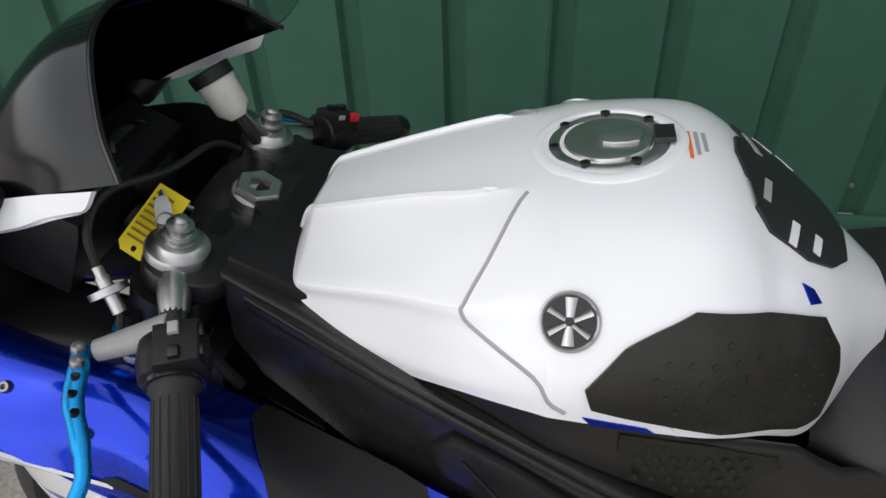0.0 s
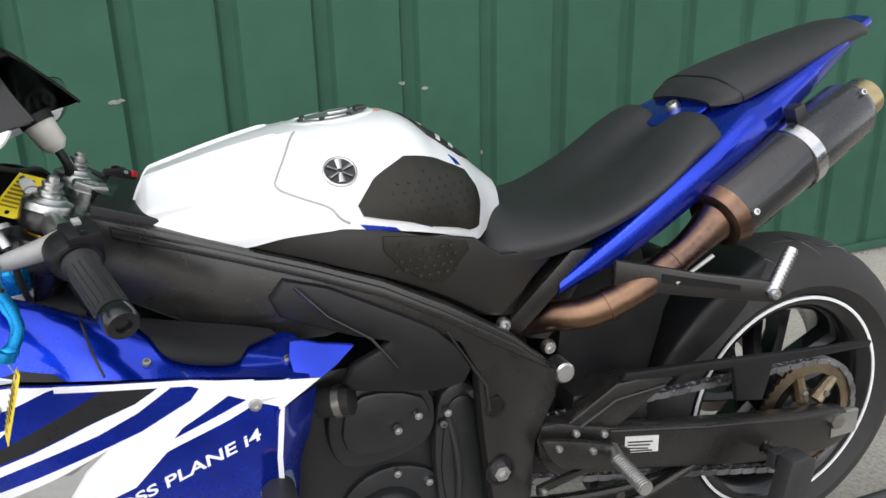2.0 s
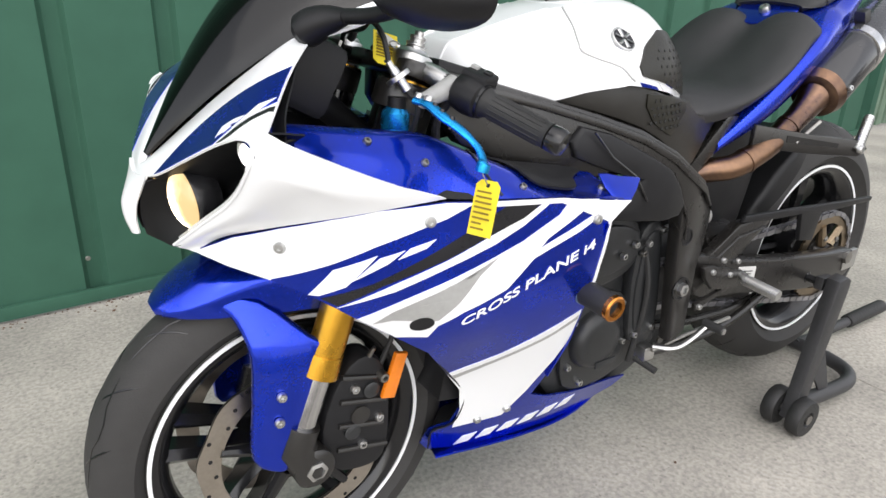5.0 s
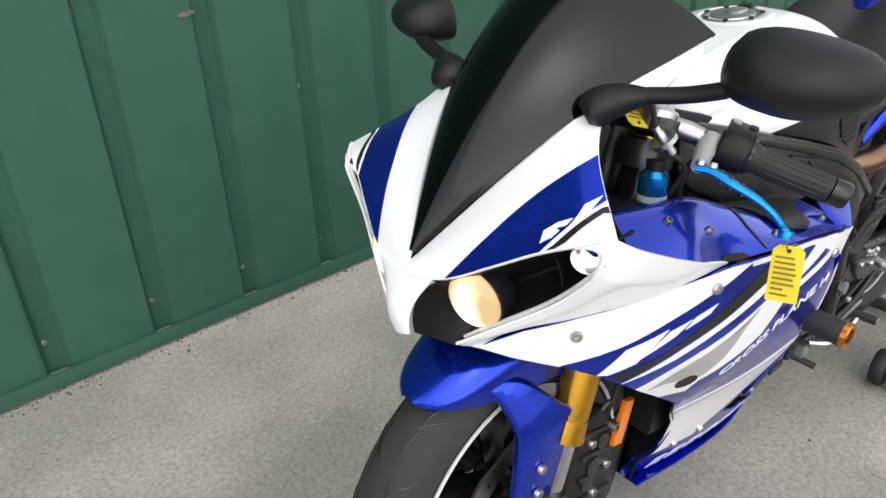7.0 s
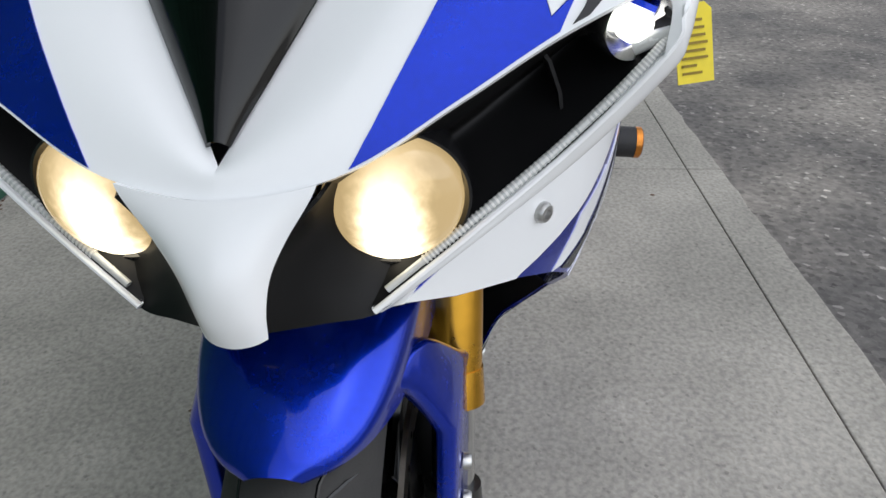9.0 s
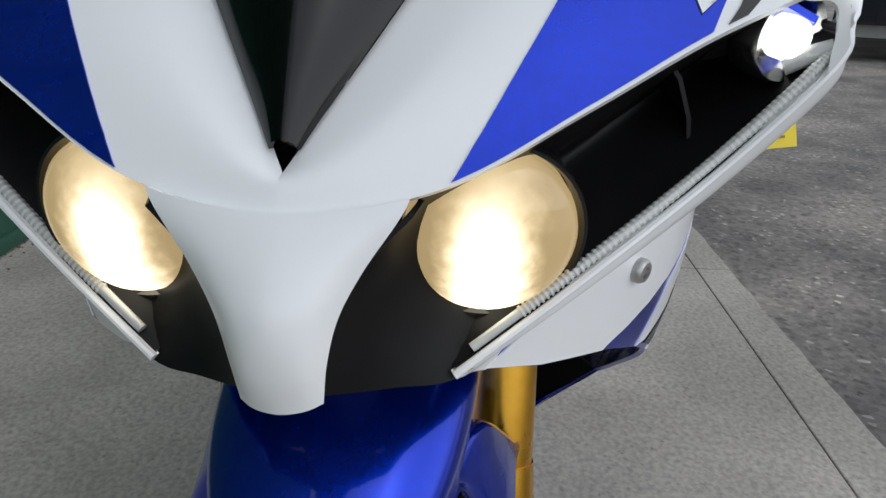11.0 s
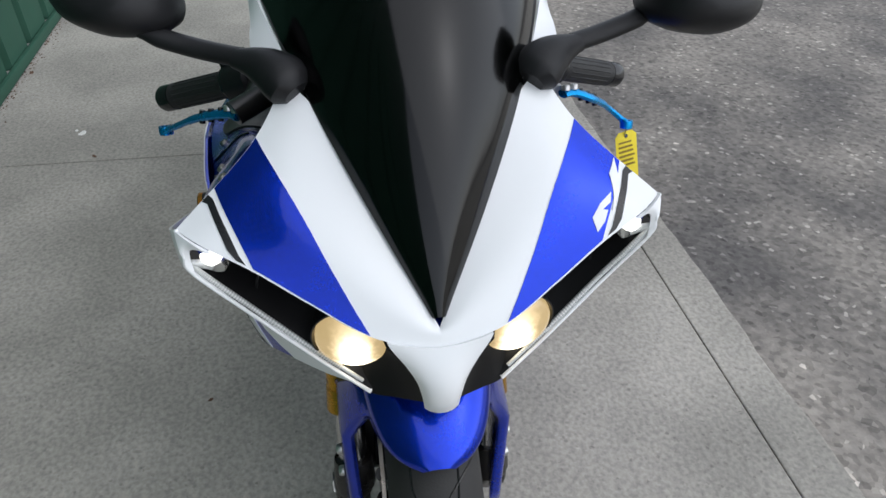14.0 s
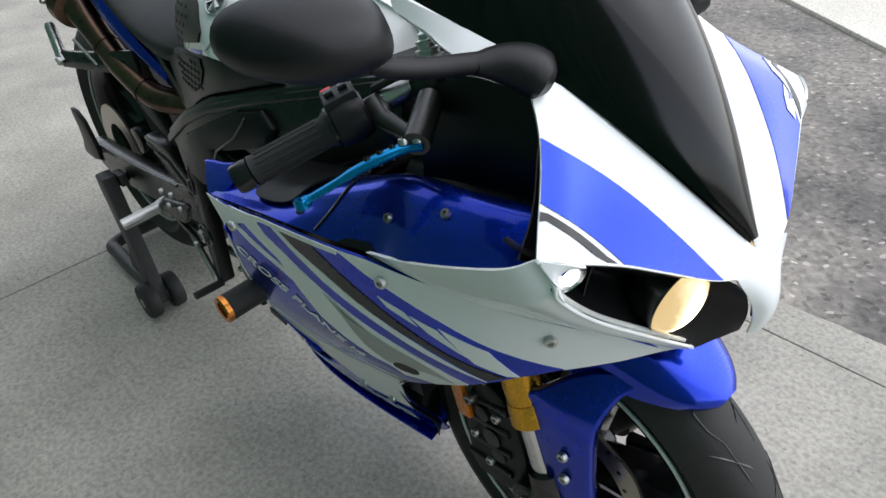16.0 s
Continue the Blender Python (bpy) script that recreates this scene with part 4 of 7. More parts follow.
    part("position_lamp", lathe([(0.0095, -0.006), (0.0097, 0.0), (0.008, 0.004), (0.0045, 0.0065), (0.0008, 0.0072)], ce, ae, 28), COOLLAMP, lamp, "lit white position lamp")
    part("position_bowl", lathe([(0.0195, -0.016), (0.0198, -0.001), (0.0185, 0.001), (0.0165, -0.002), (0.0125, -0.008), (0.0108, -0.012)], ce, ae, 32), CHROME, lamp, "polished lamp bowl")
    lower = [CHEEK(0.0, v) for v in [0.36 + 0.60 * k / 30 for k in range(31)]]
    inset = Vector((-0.003, -0.003, 0.0032))
    guide = [mirror_point(p + inset) for p in lower]
    part("light_guide", tube(guide, [0.0027] * 20 + [0.0023] * 11, 10), GUIDE, lamp, "ribbed clear light guide strip")
    part("guide_stem", tube([ce + Vector((-0.002, 0, -0.011)), (ce + guide[0]) / 2 + Vector((-0.002, 0, -0.006)), guide[0]], [0.0055, 0.0045, 0.0034], 12), GUIDE, lamp)
    for k in range(64):
        p, q = (CHEEK(0.0, 0.38 + 0.50 * (k + d) / 64) + inset for d in (0.0, 0.45))
        part("guide_rib", tube([mirror_point(p), mirror_point(q)], 0.0029, 8), LABEL, lamp)
    part("cowl_lip", tube([mirror_point(CHEEK(0.0, k / 30)) for k in range(31)], 0.0020, 8), WHITE, cheek)
    # The white corner that closes the lamp opening round the position lamp
    tip = BROW(1.0, 1.0)
    corner_rows = [[tip] * 5]
    for k in (0.4, 0.75, 1.0):
        a, b = BROW(1.0 - 0.24 * k, 1.0), CHEEK(0.0, 0.42 * k)
        bend = 0.45 * k
        corner_rows.append([a + (b - a) * s + (tip - (a + b) / 2) * bend * math.sin(math.pi * s) + Vector((0.0006, 0.0004, 0)) for s in (0, 0.25, 0.5, 0.75, 1)])
    part("lamp_surround", skin(loft(corner_rows), 14, 12, 0.003, mirror=mir), WHITE, brow)

# ---- windscreen ----
SCREEN_EDGE = [(1.568, 0.0035, 0.768), (1.502, 0.050, 0.838), (1.436, 0.088, 0.893), (1.366, 0.118, 0.934), (1.292, 0.142, 0.962), (1.228, 0.156, 0.982)]
SCREEN_MID = [(1.571, 0, 0.771), (1.522, 0, 0.858), (1.470, 0, 0.932), (1.412, 0, 0.992), (1.350, 0, 1.038), (1.292, 0, 1.062)]
rows = []
for e, m in zip(SCREEN_EDGE, SCREEN_MID):
    e, m = vec(e), vec(m)
    row = []
    for q in (-1, -0.8, -0.4, 0, 0.4, 0.8, 1):
        k = abs(q) ** 2.2
        row.append(Vector((m.x + (e.x - m.x) * k, e.y * q, m.z + (e.z - m.z) * k)))
    rows.append(row)
SCREEN = loft(rows)
screen = part("windscreen", skin(SCREEN, 36, 30, 0.003, flip=-1), SMOKE, bike, "dark smoked double-bubble windscreen")
bm = tube([SCREEN(k / 40, 1.0) for k in range(41)], 0.0026, 8)
part("screen_rim", bm, GLOSSBLACK, screen)

# Cowl edge behind the mirror and the inner wing that carries the screen
for side, mir in ((1, False), (-1, True)):
    wing = loft([[(1.40, 0.106, 0.918), (1.366, 0.121, 0.934), (1.30, 0.143, 0.959), (1.25, 0.154, 0.974)],
                 [(1.40, 0.13, 0.918), (1.366, 0.142, 0.927), (1.31, 0.152, 0.945), (1.262, 0.158, 0.958)],
                 [(1.402, 0.140, 0.914), (1.372, 0.150, 0.921), (1.33, 0.156, 0.934), (1.29, 0.158, 0.949)]])
    part("cowl_wing", skin(wing, 20, 8, 0.004, mirror=mir), WHITE, bike, "white cowl wing under the screen edge")
    # mirror
    s = side
    boot = [(1.405, 0.112, 0.918), (1.39, 0.128, 0.930), (1.378, 0.148, 0.937), (1.37, 0.17, 0.941)]
    mirror = part("wing_mirror", tube(smooth_path([(x, s * y, z) for x, y, z in boot], 10), [0.016, 0.026, 0.027, 0.026, 0.024, 0.022, 0.019, 0.016, 0.013, 0.011], 16, flat=0.8), PLASTIC, bike, "black wing mirror on a stalk")
    stalk = smooth_path([(1.37, s * 0.165, 0.941), (1.355, s * 0.20, 0.944), (1.345, s * 0.235, 0.952), (1.34, s * 0.255, 0.96)], 12)
    part("stalk", tube(stalk, [0.012] * 9 + [0.011, 0.010, 0.010], 14, flat=0.75), PLASTIC, mirror)
    out = rounded([(0.228, 0.965), (0.245, 0.948), (0.30, 0.948), (0.350, 0.966), (0.366, 0.988), (0.350, 1.008), (0.29, 1.010), (0.243, 0.998)], 4)
    cy, cz = 0.297, 0.980
    x0, dy, dz, lean, wide, tall, roll = (1.340, 0.008, 0.010, 0.10, 1.02, 1.24, -0.22) if s > 0 else (1.305, -0.011, 0.005, 0.194, 0.94, 1.14, -0.07)

    def shell_point(y, z, dx):
        a = (y - 0.235) * wide
        return Vector((x0 + dx - lean * a, s * (0.235 + dy + a), cz + dz + (z - cz) * tall + roll * a))
    bm = bmesh.new()
    rings = []
    for k, (sc, dx) in enumerate(((0.22, 0.066), (0.5, 0.058), (0.75, 0.044), (0.92, 0.024), (1.0, 0.002), (0.985, -0.010), (0.93, -0.008))):
        rings.append([bm.verts.new(shell_point(cy + (y - cy) * sc, cz + (z - cz) * sc, dx)) for y, z in out])
    for a, b in zip(rings, rings[1:]):
        for i in range(len(a)):
            j = (i + 1) % len(a)
            bm.faces.new([a[i], a[j], b[j], b[i]])
    bm.faces.new(rings[0])
    bmesh.ops.recalc_face_normals(bm, faces=bm.faces)
    part("mirror_housing", bm, PLASTIC, mirror)
    bm = plate([(cy + (y - cy) * 0.93, cz + (z - cz) * 0.93) for y, z in out], 0.003, lambda a, b, h: shell_point(a, b, -0.008 - h), 0)
    part("mirror_glass", bm, MIRRORGLASS, mirror, "clean mirror glass", 0)

# ---- inner blue trays beside the tank ----
TRAY = loft([
    [(1.505, 0.212, 0.817), (1.36, 0.240, 0.765), (1.28, 0.235, 0.732), (1.20, 0.248, 0.722), (1.10, 0.262, 0.7125), (0.985, 0.270, 0.6925)],
    [(1.508, 0.190, 0.826), (1.36, 0.214, 0.797), (1.28, 0.216, 0.773), (1.20, 0.227, 0.745), (1.10, 0.240, 0.716), (0.985, 0.250, 0.697)],
    [(1.500, 0.155, 0.834), (1.36, 0.175, 0.815), (1.28, 0.178, 0.802), (1.20, 0.195, 0.768), (1.10, 0.215, 0.726), (0.985, 0.228, 0.705)],
    [(1.480, 0.105, 0.800), (1.36, 0.120, 0.770), (1.28, 0.125, 0.758), (1.20, 0.140, 0.748), (1.10, 0.165, 0.732), (0.99, 0.195, 0.716)],
])
for side, mir in ((1, False), (-1, True)):
    tray = part("inner_fairing", skin(TRAY, 30, 18, 0.003, mirror=mir), BLUE, bike, "glossy blue inner fairing panel")
    duct = rounded([(0.655, 0.985), (0.705, 0.62), (0.745, 0.36), (0.80, 0.28), (0.865, 0.34), (0.895, 0.70), (0.95, 0.985)], 3)
    part("duct_cover", cut_out(TRAY, duct, (0.03, 0.06), 0.003, 0.0065, mir), PLASTIC, tray, "satin black duct cover")
    for u, v in ((0.70, 0.28), (0.965, 0.5), (0.19, 0.42), (0.36, 0.30)):
        p, n = TRAY(u, v), normal_of(TRAY, u, v)
        part("tray_screw", bolt((p.x, side * p.y, p.z), (n.x, side * n.y, n.z), 0.0055, 0.004), STEEL, tray)
    part("tray_tip", plate(rounded([(1.0, 0.692), (0.972, 0.689), (0.934, 0.706), (0.93, 0.711), (0.965, 0.716), (1.0, 0.722)], 2), 0.005, lambda a, b, h, s=side: Vector((a, s * (0.268 - (b - 0.69) * 1.25 - h), b)), 0.0015), BLUE, tray)
    # Black line drawn along the fold as the crease's shade
    crease = [TRAY(0.615 - 0.05 * k / 12, 0.04 + 0.62 * k / 12) for k in range(13)]
    part("crease_shade", tube([Vector((p.x, side * p.y, p.z + 0.001)) for p in crease], 0.0016, 6), GLOSSBLACK, tray)
    strip = [(0.37, 0.0), (0.53, 0.0), (0.50, 0.07), (0.42, 0.08)]
    part("tray_infill", cut_out(TRAY, strip, (0.03, 0.06), 0.002, 0.0015, mir), PLASTIC, tray)

# ---- tank ----
def section(x, *half):
    pts = [vec((x, y, z)) for y, z in half]
    return [Vector((p.x, -p.y, p.z)) for p in reversed(pts)] + pts[1:]


def section10(x, *half):
    """A tank section with as many points as the creased ones."""
    pts = [vec((x, y, z)) for y, z in half]
    return section(x, *[(q.y, q.z) for q in (crv(pts, k / 9) for k in range(10))])


TANK = loft([
    section(1.158, (0, 0.868), (0.034, 0.866), (0.038, 0.864), (0.062, 0.858), (0.082, 0.852), (0.085, 0.850), (0.086, 0.848), (0.088, 0.845), (0.090, 0.841), (0.090, 0.838)),
    section(1.144, (0, 0.893), (0.038, 0.892), (0.042, 0.889), (0.074, 0.872), (0.098, 0.863), (0.102, 0.859), (0.103, 0.852), (0.108, 0.844), (0.112, 0.838), (0.111, 0.832)),
    section(1.126, (0, 0.901), (0.043, 0.900), (0.047, 0.898), (0.082, 0.880), (0.109, 0.870), (0.114, 0.865), (0.114, 0.856), (0.119, 0.846), (0.124, 0.836), (0.122, 0.828)),
    section(1.048, (0, 0.925), (0.052, 0.923), (0.057, 0.921), (0.096, 0.903), (0.131, 0.889), (0.137, 0.884), (0.138, 0.872), (0.145, 0.850), (0.150, 0.832), (0.148, 0.817)),
    section(0.985, (0, 0.941), (0.060, 0.938), (0.066, 0.936), (0.108, 0.919), (0.147, 0.899), (0.154, 0.893), (0.159, 0.881), (0.169, 0.860), (0.176, 0.844), (0.176, 0.831)),
    section10(0.935, (0, 0.949), (0.06, 0.946), (0.105, 0.933), (0.145, 0.914), (0.167, 0.894), (0.187, 0.862), (0.192, 0.837)),
    section10(0.912, (0, 0.952), (0.06, 0.950), (0.105, 0.938), (0.140, 0.921), (0.166, 0.900), (0.190, 0.866), (0.196, 0.838)),
    section10(0.820, (0, 0.958), (0.06, 0.954), (0.11, 0.940), (0.145, 0.916), (0.167, 0.890), (0.182, 0.855), (0.183, 0.820)),
    section10(0.768, (0, 0.933), (0.05, 0.929), (0.09, 0.916), (0.125, 0.895), (0.146, 0.872), (0.160, 0.836), (0.160, 0.803)),
    section10(0.727, (0, 0.905), (0.045, 0.901), (0.075, 0.891), (0.102, 0.874), (0.122, 0.852), (0.135, 0.815), (0.136, 0.786)),
    section10(0.687, (0, 0.872), (0.03, 0.869), (0.05, 0.862), (0.066, 0.851), (0.077, 0.835), (0.084, 0.812), (0.086, 0.790)),
    section10(0.655, (0, 0.845), (0.018, 0.843), (0.03, 0.838), (0.04, 0.830), (0.046, 0.820), (0.05, 0.805), (0.05, 0.790)),
])
tank = part("fuel_tank", skin(TANK, 90, 72, 0.003), WHITE, bike, "glossy white fuel tank and airbox cover")


def on_tank(x, z, lo=0.5, hi=1.0):
    """The tank surface's two coordinates for a place given by its x and z."""
    cand = [(lo + (hi - lo) * i / 24, j / 32) for i in range(25) for j in range(33)]
    u, v = min(cand, key=lambda c: (TANK(*c).x - x) ** 2 + (TANK(*c).z - z) ** 2)
    du, dv = (hi - lo) / 24, 1 / 32
    for _ in range(7):
        cand = [(min(max(u + a * du, lo), hi), min(max(v + b * dv, 0), 1)) for a in (-1, -0.5, 0, 0.5, 1) for b in (-1, -0.5, 0, 0.5, 1)]
        u, v = min(cand, key=lambda c: (TANK(*c).x - x) ** 2 + (TANK(*c).z - z) ** 2)
        du, dv = du / 2, dv / 2
    return u, v


for side, mir in ((1, False), (-1, True)):
    seam = smooth_path([(*on_tank(x, z), 0) for x, z in ((0.952, 0.942), (0.972, 0.920), (0.988, 0.898), (0.990, 0.890), (0.975, 0.880), (0.930, 0.862), (0.912, 0.845))], 26)
    pts = [TANK(q.x, q.y) for q in seam]
    part("tank_seam", tube([Vector((p.x, side * p.y, p.z)) for p in pts], 0.0017, 6), GREYDECAL, tank, "narrow shadow gap in the tank cover")
    c = on_tank(0.914, 0.902)
    p, n = TANK(*c), normal_of(TANK, *c)
    p, n = Vector((p.x, side * p.y, p.z)), Vector((n.x, side * n.y, n.z))
    badge = part("tank_badge", lathe([(0.0212, -0.002), (0.0212, 0.0022), (0.0197, 0.003), (0.0185, 0.0022), (0.018, 0.0018)], p, n, 40), ALU, tank, "round silver and black badge")
    part("badge_face", lathe([(0.0183, 0.0), (0.0183, 0.0021)], p, n, 40), BLACKSTRIPE, badge)
    a, b = frame_along(n)
    for k in range(6):
        w = math.pi * k / 3 + 0.5
        d = a * math.cos(w) + b * math.sin(w)
        part("badge_ray", tube([p + n * 0.0025 + d * 0.003, p + n * 0.0025 + d * 0.0165], [0.0026, 0.0042], 6, flat=0.4), ALU, badge)
    pad = [on_tank(x, z) for x, z in ((0.900, 0.864), (0.876, 0.890), (0.832, 0.911), (0.783, 0.901), (0.735, 0.878), (0.720, 0.855), (0.716, 0.835), (0.726, 0.806), (0.745, 0.806), (0.805, 0.825), (0.872, 0.845), (0.895, 0.851))]
    grip = part("tank_grip_pad", cut_out(TANK, pad, (0.02, 0.015), 0.004, 0.0035, mir), PAD, tank, "black textured knee pad with olive dots")
    for i in range(9):
        for j in range(7):
            x, z = 0.734 + 0.015 * i + 0.008 * (j % 2), 0.823 + 0.011 * j + 0.006 * (i / 9)
            if z < 0.896 - 0.34 * abs(x - 0.81) and z > 0.80 + 0.25 * (x - 0.70) and x < 0.862 - 0.6 * abs(z - 0.865):
                u, v = on_tank(x, z)
                q, m = TANK(u, v), normal_of(TANK, u, v)
                part("pad_dot", lathe([(0.0028, 0.003), (0.0026, 0.0041), (0.001, 0.0043)], Vector((q.x, side * q.y, q.z)), Vector((m.x, side * m.y, m.z)), 6), PADDOT, grip)
    for x0, x1, material in ((0.90, 0.855, BLUE), (0.852, 0.838, WHITE), (0.835, 0.81, BLUE)):
        e = [on_tank(x0, 0.842), on_tank(x1, 0.832), on_tank(x1 - 0.006, 0.823), on_tank(x0 - 0.006, 0.833)]
        part("tank_edge_stripe", cut_out(TANK, e, (0.02, 0.02), 0.001, 0.0012, mir), material, tank)
    e = [on_tank(x, z) for x, z in ((0.752, 0.900), (0.745, 0.888), (0.735, 0.884), (0.742, 0.893))]
    part("blue_flash", cut_out(TANK, e, (0.02, 0.02), 0.001, 0.001, mir), BLUE, tank)
cv = on_tank(0.893, 0.957, 0.5, 0.52)[1]
p, n = TANK(0.5, cv), normal_of(TANK, 0.5, cv)
p = p - n * 0.005
part("cap_collar", lathe([(0.064, -0.004), (0.0625, 0.0035), (0.058, 0.0055), (0.053, 0.005), (0.0515, 0.001)], p, n, 56), WHITE, tank)
cap = part("filler_cap", lathe([(0.0500, -0.004), (0.0500, 0.003), (0.047, 0.0055), (0.041, 0.006), (0.038, 0.0045), (0.036, 0.0045), (0.035, 0.007), (0.031, 0.008), (0.001, 0.0085)], p, n, 56), ALU, bike, "brushed grey metal filler cap")
a = Vector((1, 0, 0)) - n * n.x
a.normalize()
b = n.cross(a)
for k in range(7):
    w = 2 * math.pi * (k + 0.3) / 7
    part("cap_bolt", lathe([(0.0042, 0.004), (0.0042, 0.0085), (0.002, 0.009), (0.0018, 0.006)], p + (a * math.cos(w) + b * math.sin(w)) * 0.044, n, 10), FRAMEBLACK, cap)
part("cap_lock", plate(rounded([(-0.012, -0.013), (0.016, -0.013), (0.016, 0.013), (-0.012, 0.013)], 3), 0.003, lambda x, y, h: p + a * (x - 0.012) + b * y + n * (0.008 + h), 0.001), ALU, cap)
part("cap_hinge", plate([(-0.010, -0.012), (0.006, -0.012), (0.006, 0.012), (-0.010, 0.012)], 0.005, lambda x, y, h: p + a * (x - 0.042) + b * y + n * (0.006 + h), 0.001), FRAMEBLACK, cap)


def tank_xy(x, y):
    """The tank's two coordinates above a place of the plan."""
    u, v, du, dv = 0.5, 0.7, 0.2, 0.2
    for _ in range(12):
        cand = [(min(max(u + a * du, 0.2), 0.8), min(max(v + b * dv, 0), 1)) for a in (-1, -0.5, 0, 0.5, 1) for b in (-1, -0.5, 0, 0.5, 1)]
        u, v = min(cand, key=lambda c: (TANK(*c).x - x) ** 2 + (TANK(*c).y - y) ** 2)
        du, dv = du * 0.6, dv * 0.6
    return u, v


top_pad = [(0.794, 0.0), (0.790, 0.030), (0.777, 0.040), (0.787, 0.064), (0.777, 0.078), (0.745, 0.078), (0.722, 0.066), (0.705, 0.045), (0.696, 0.0)]
top_pad += [(x, -y) for x, y in reversed(top_pad[1:-1])]
pad_top = part("tank_top_pad", cut_out(TANK, [tank_xy(*q) for q in top_pad], (0.02, 0.02), 0.003, 0.0028), TOPPAD, tank, "black tank protector pad with white slashes")
for s in (1, -1):
    for x0, y0, x1, y1 in ((0.751, 0.054, 0.758, 0.078), (0.731, 0.050, 0.737, 0.070), (0.768, 0.020, 0.775, 0.050)):
        e = [(x0, s * y0), (x0 + 0.006, s * y0), (x1 + 0.006, s * y1), (x1, s * y1)]
        part("white_slash", cut_out(TANK, [tank_xy(*q) for q in e], (0.02, 0.02), 0.0008, 0.0040), WHITE if y1 > 0.05 else GREYDECAL, pad_top)
for k in range(3):
    x = 0.832 - 0.006 * k
    e = [(x, -0.012), (x, 0.030 - 0.006 * k), (x - 0.003, 0.030 - 0.006 * k), (x - 0.003, -0.012)]
    part("print_line", cut_out(TANK, [tank_xy(*q) for q in e], (0.02, 0.02), 0.0006, 0.0006), ORANGEINK if k == 0 else GREYDECAL, tank, "small printed warning lines")

# ---- seats and tail ----
SEAT = loft([
    section(0.716, (0, 0.785), (0.05, 0.785), (0.09, 0.778), (0.118, 0.768), (0.126, 0.757), (0.122, 0.745)),
    section(0.675, (0, 0.808), (0.06, 0.807), (0.105, 0.797), (0.138, 0.780), (0.150, 0.766), (0.146, 0.748)),
    section(0.61, (0, 0.806), (0.07, 0.806), (0.118, 0.798), (0.150, 0.784), (0.160, 0.772), (0.155, 0.754)),
    section(0.53, (0, 0.806), (0.07, 0.809), (0.122, 0.808), (0.153, 0.801), (0.163, 0.791), (0.158, 0.780)),
    section(0.44, (0, 0.842), (0.07, 0.854), (0.122, 0.854), (0.152, 0.844), (0.161, 0.833), (0.156, 0.820)),
    section(0.37, (0, 0.890), (0.055, 0.909), (0.108, 0.909), (0.142, 0.895), (0.152, 0.882), (0.147, 0.866)),
    section(0.335, (0, 0.905), (0.05, 0.926), (0.10, 0.927), (0.135, 0.908), (0.145, 0.892), (0.14, 0.878)),
    section(0.318, (0, 0.895), (0.05, 0.912), (0.095, 0.914), (0.125, 0.898), (0.135, 0.886), (0.13, 0.875)),
])
part("rider_seat", skin(SEAT, 40, 44, 0.02), VINYL, bike, "black vinyl rider seat")
PILLION = loft([
    section(0.300, (0, 0.946), (0.03, 0.945), (0.055, 0.943), (0.07, 0.940), (0.075, 0.936)),
    section(0.283, (0, 0.972), (0.045, 0.969), (0.075, 0.958), (0.092, 0.948), (0.094, 0.938)),
    section(0.245, (0, 0.993), (0.05, 0.990), (0.085, 0.975), (0.100, 0.960), (0.100, 0.947)),
    section(0.12, (0, 1.032), (0.045, 1.029), (0.075, 1.017), (0.089, 1.003), (0.088, 0.990)),
    section(0.0, (0, 1.062), (0.035, 1.059), (0.056, 1.050), (0.066, 1.040), (0.065, 1.028)),
    section(-0.035, (0, 1.060), (0.03, 1.058), (0.05, 1.050), (0.056, 1.042), (0.055, 1.034)),
])
pillion = part("pillion_seat", skin(PILLION, 32, 30, 0.015), VINYL, bike, "black vinyl pillion seat with a curved seam")
part("seat_seam", tube([PILLION(k / 40, 0.36 - 0.10 * math.sin(math.pi * k / 40) ** 2) for k in range(41)], 0.0016, 6), GLOSSBLACK, pillion)
TAIL = loft([
    [(0.602, 0.134, 0.684), (0.600, 0.140, 0.693), (0.596, 0.136, 0.704), (0.588, 0.122, 0.712)],
    [(0.48, 0.156, 0.748), (0.48, 0.164, 0.772), (0.475, 0.158, 0.800), (0.465, 0.120, 0.806)],
    [(0.36, 0.152, 0.818), (0.36, 0.162, 0.846), (0.35, 0.150, 0.882), (0.335, 0.060, 0.893)],
    [(0.275, 0.138, 0.866), (0.275, 0.146, 0.888), (0.272, 0.122, 0.928), (0.27, 0.0, 0.938)],
    [(0.22, 0.122, 0.893), (0.22, 0.130, 0.914), (0.22, 0.108, 0.946), (0.22, 0.0, 0.955)],
    [(0.10, 0.083, 0.955), (0.10, 0.092, 0.972), (0.10, 0.088, 0.998), (0.10, 0.0, 1.0)],
    [(-0.06, 0.028, 1.045), (-0.062, 0.034, 1.052), (-0.064, 0.030, 1.062), (-0.066, 0.0, 1.066)],
])
for side, mir in ((1, False), (-1, True)):
    tail = part("tail_cowl", skin(TAIL, 14, 44, 0.003, mirror=mir), BLUE, bike, "glossy blue tail cowl")
    line = [TAIL(0.16, v / 30) + Vector((0, 0.001, 0)) for v in range(1, 17)]
    part("tail_crease", tube([Vector((p.x, side * p.y, p.z)) for p in line], 0.0018, 6), BLUE, tail)
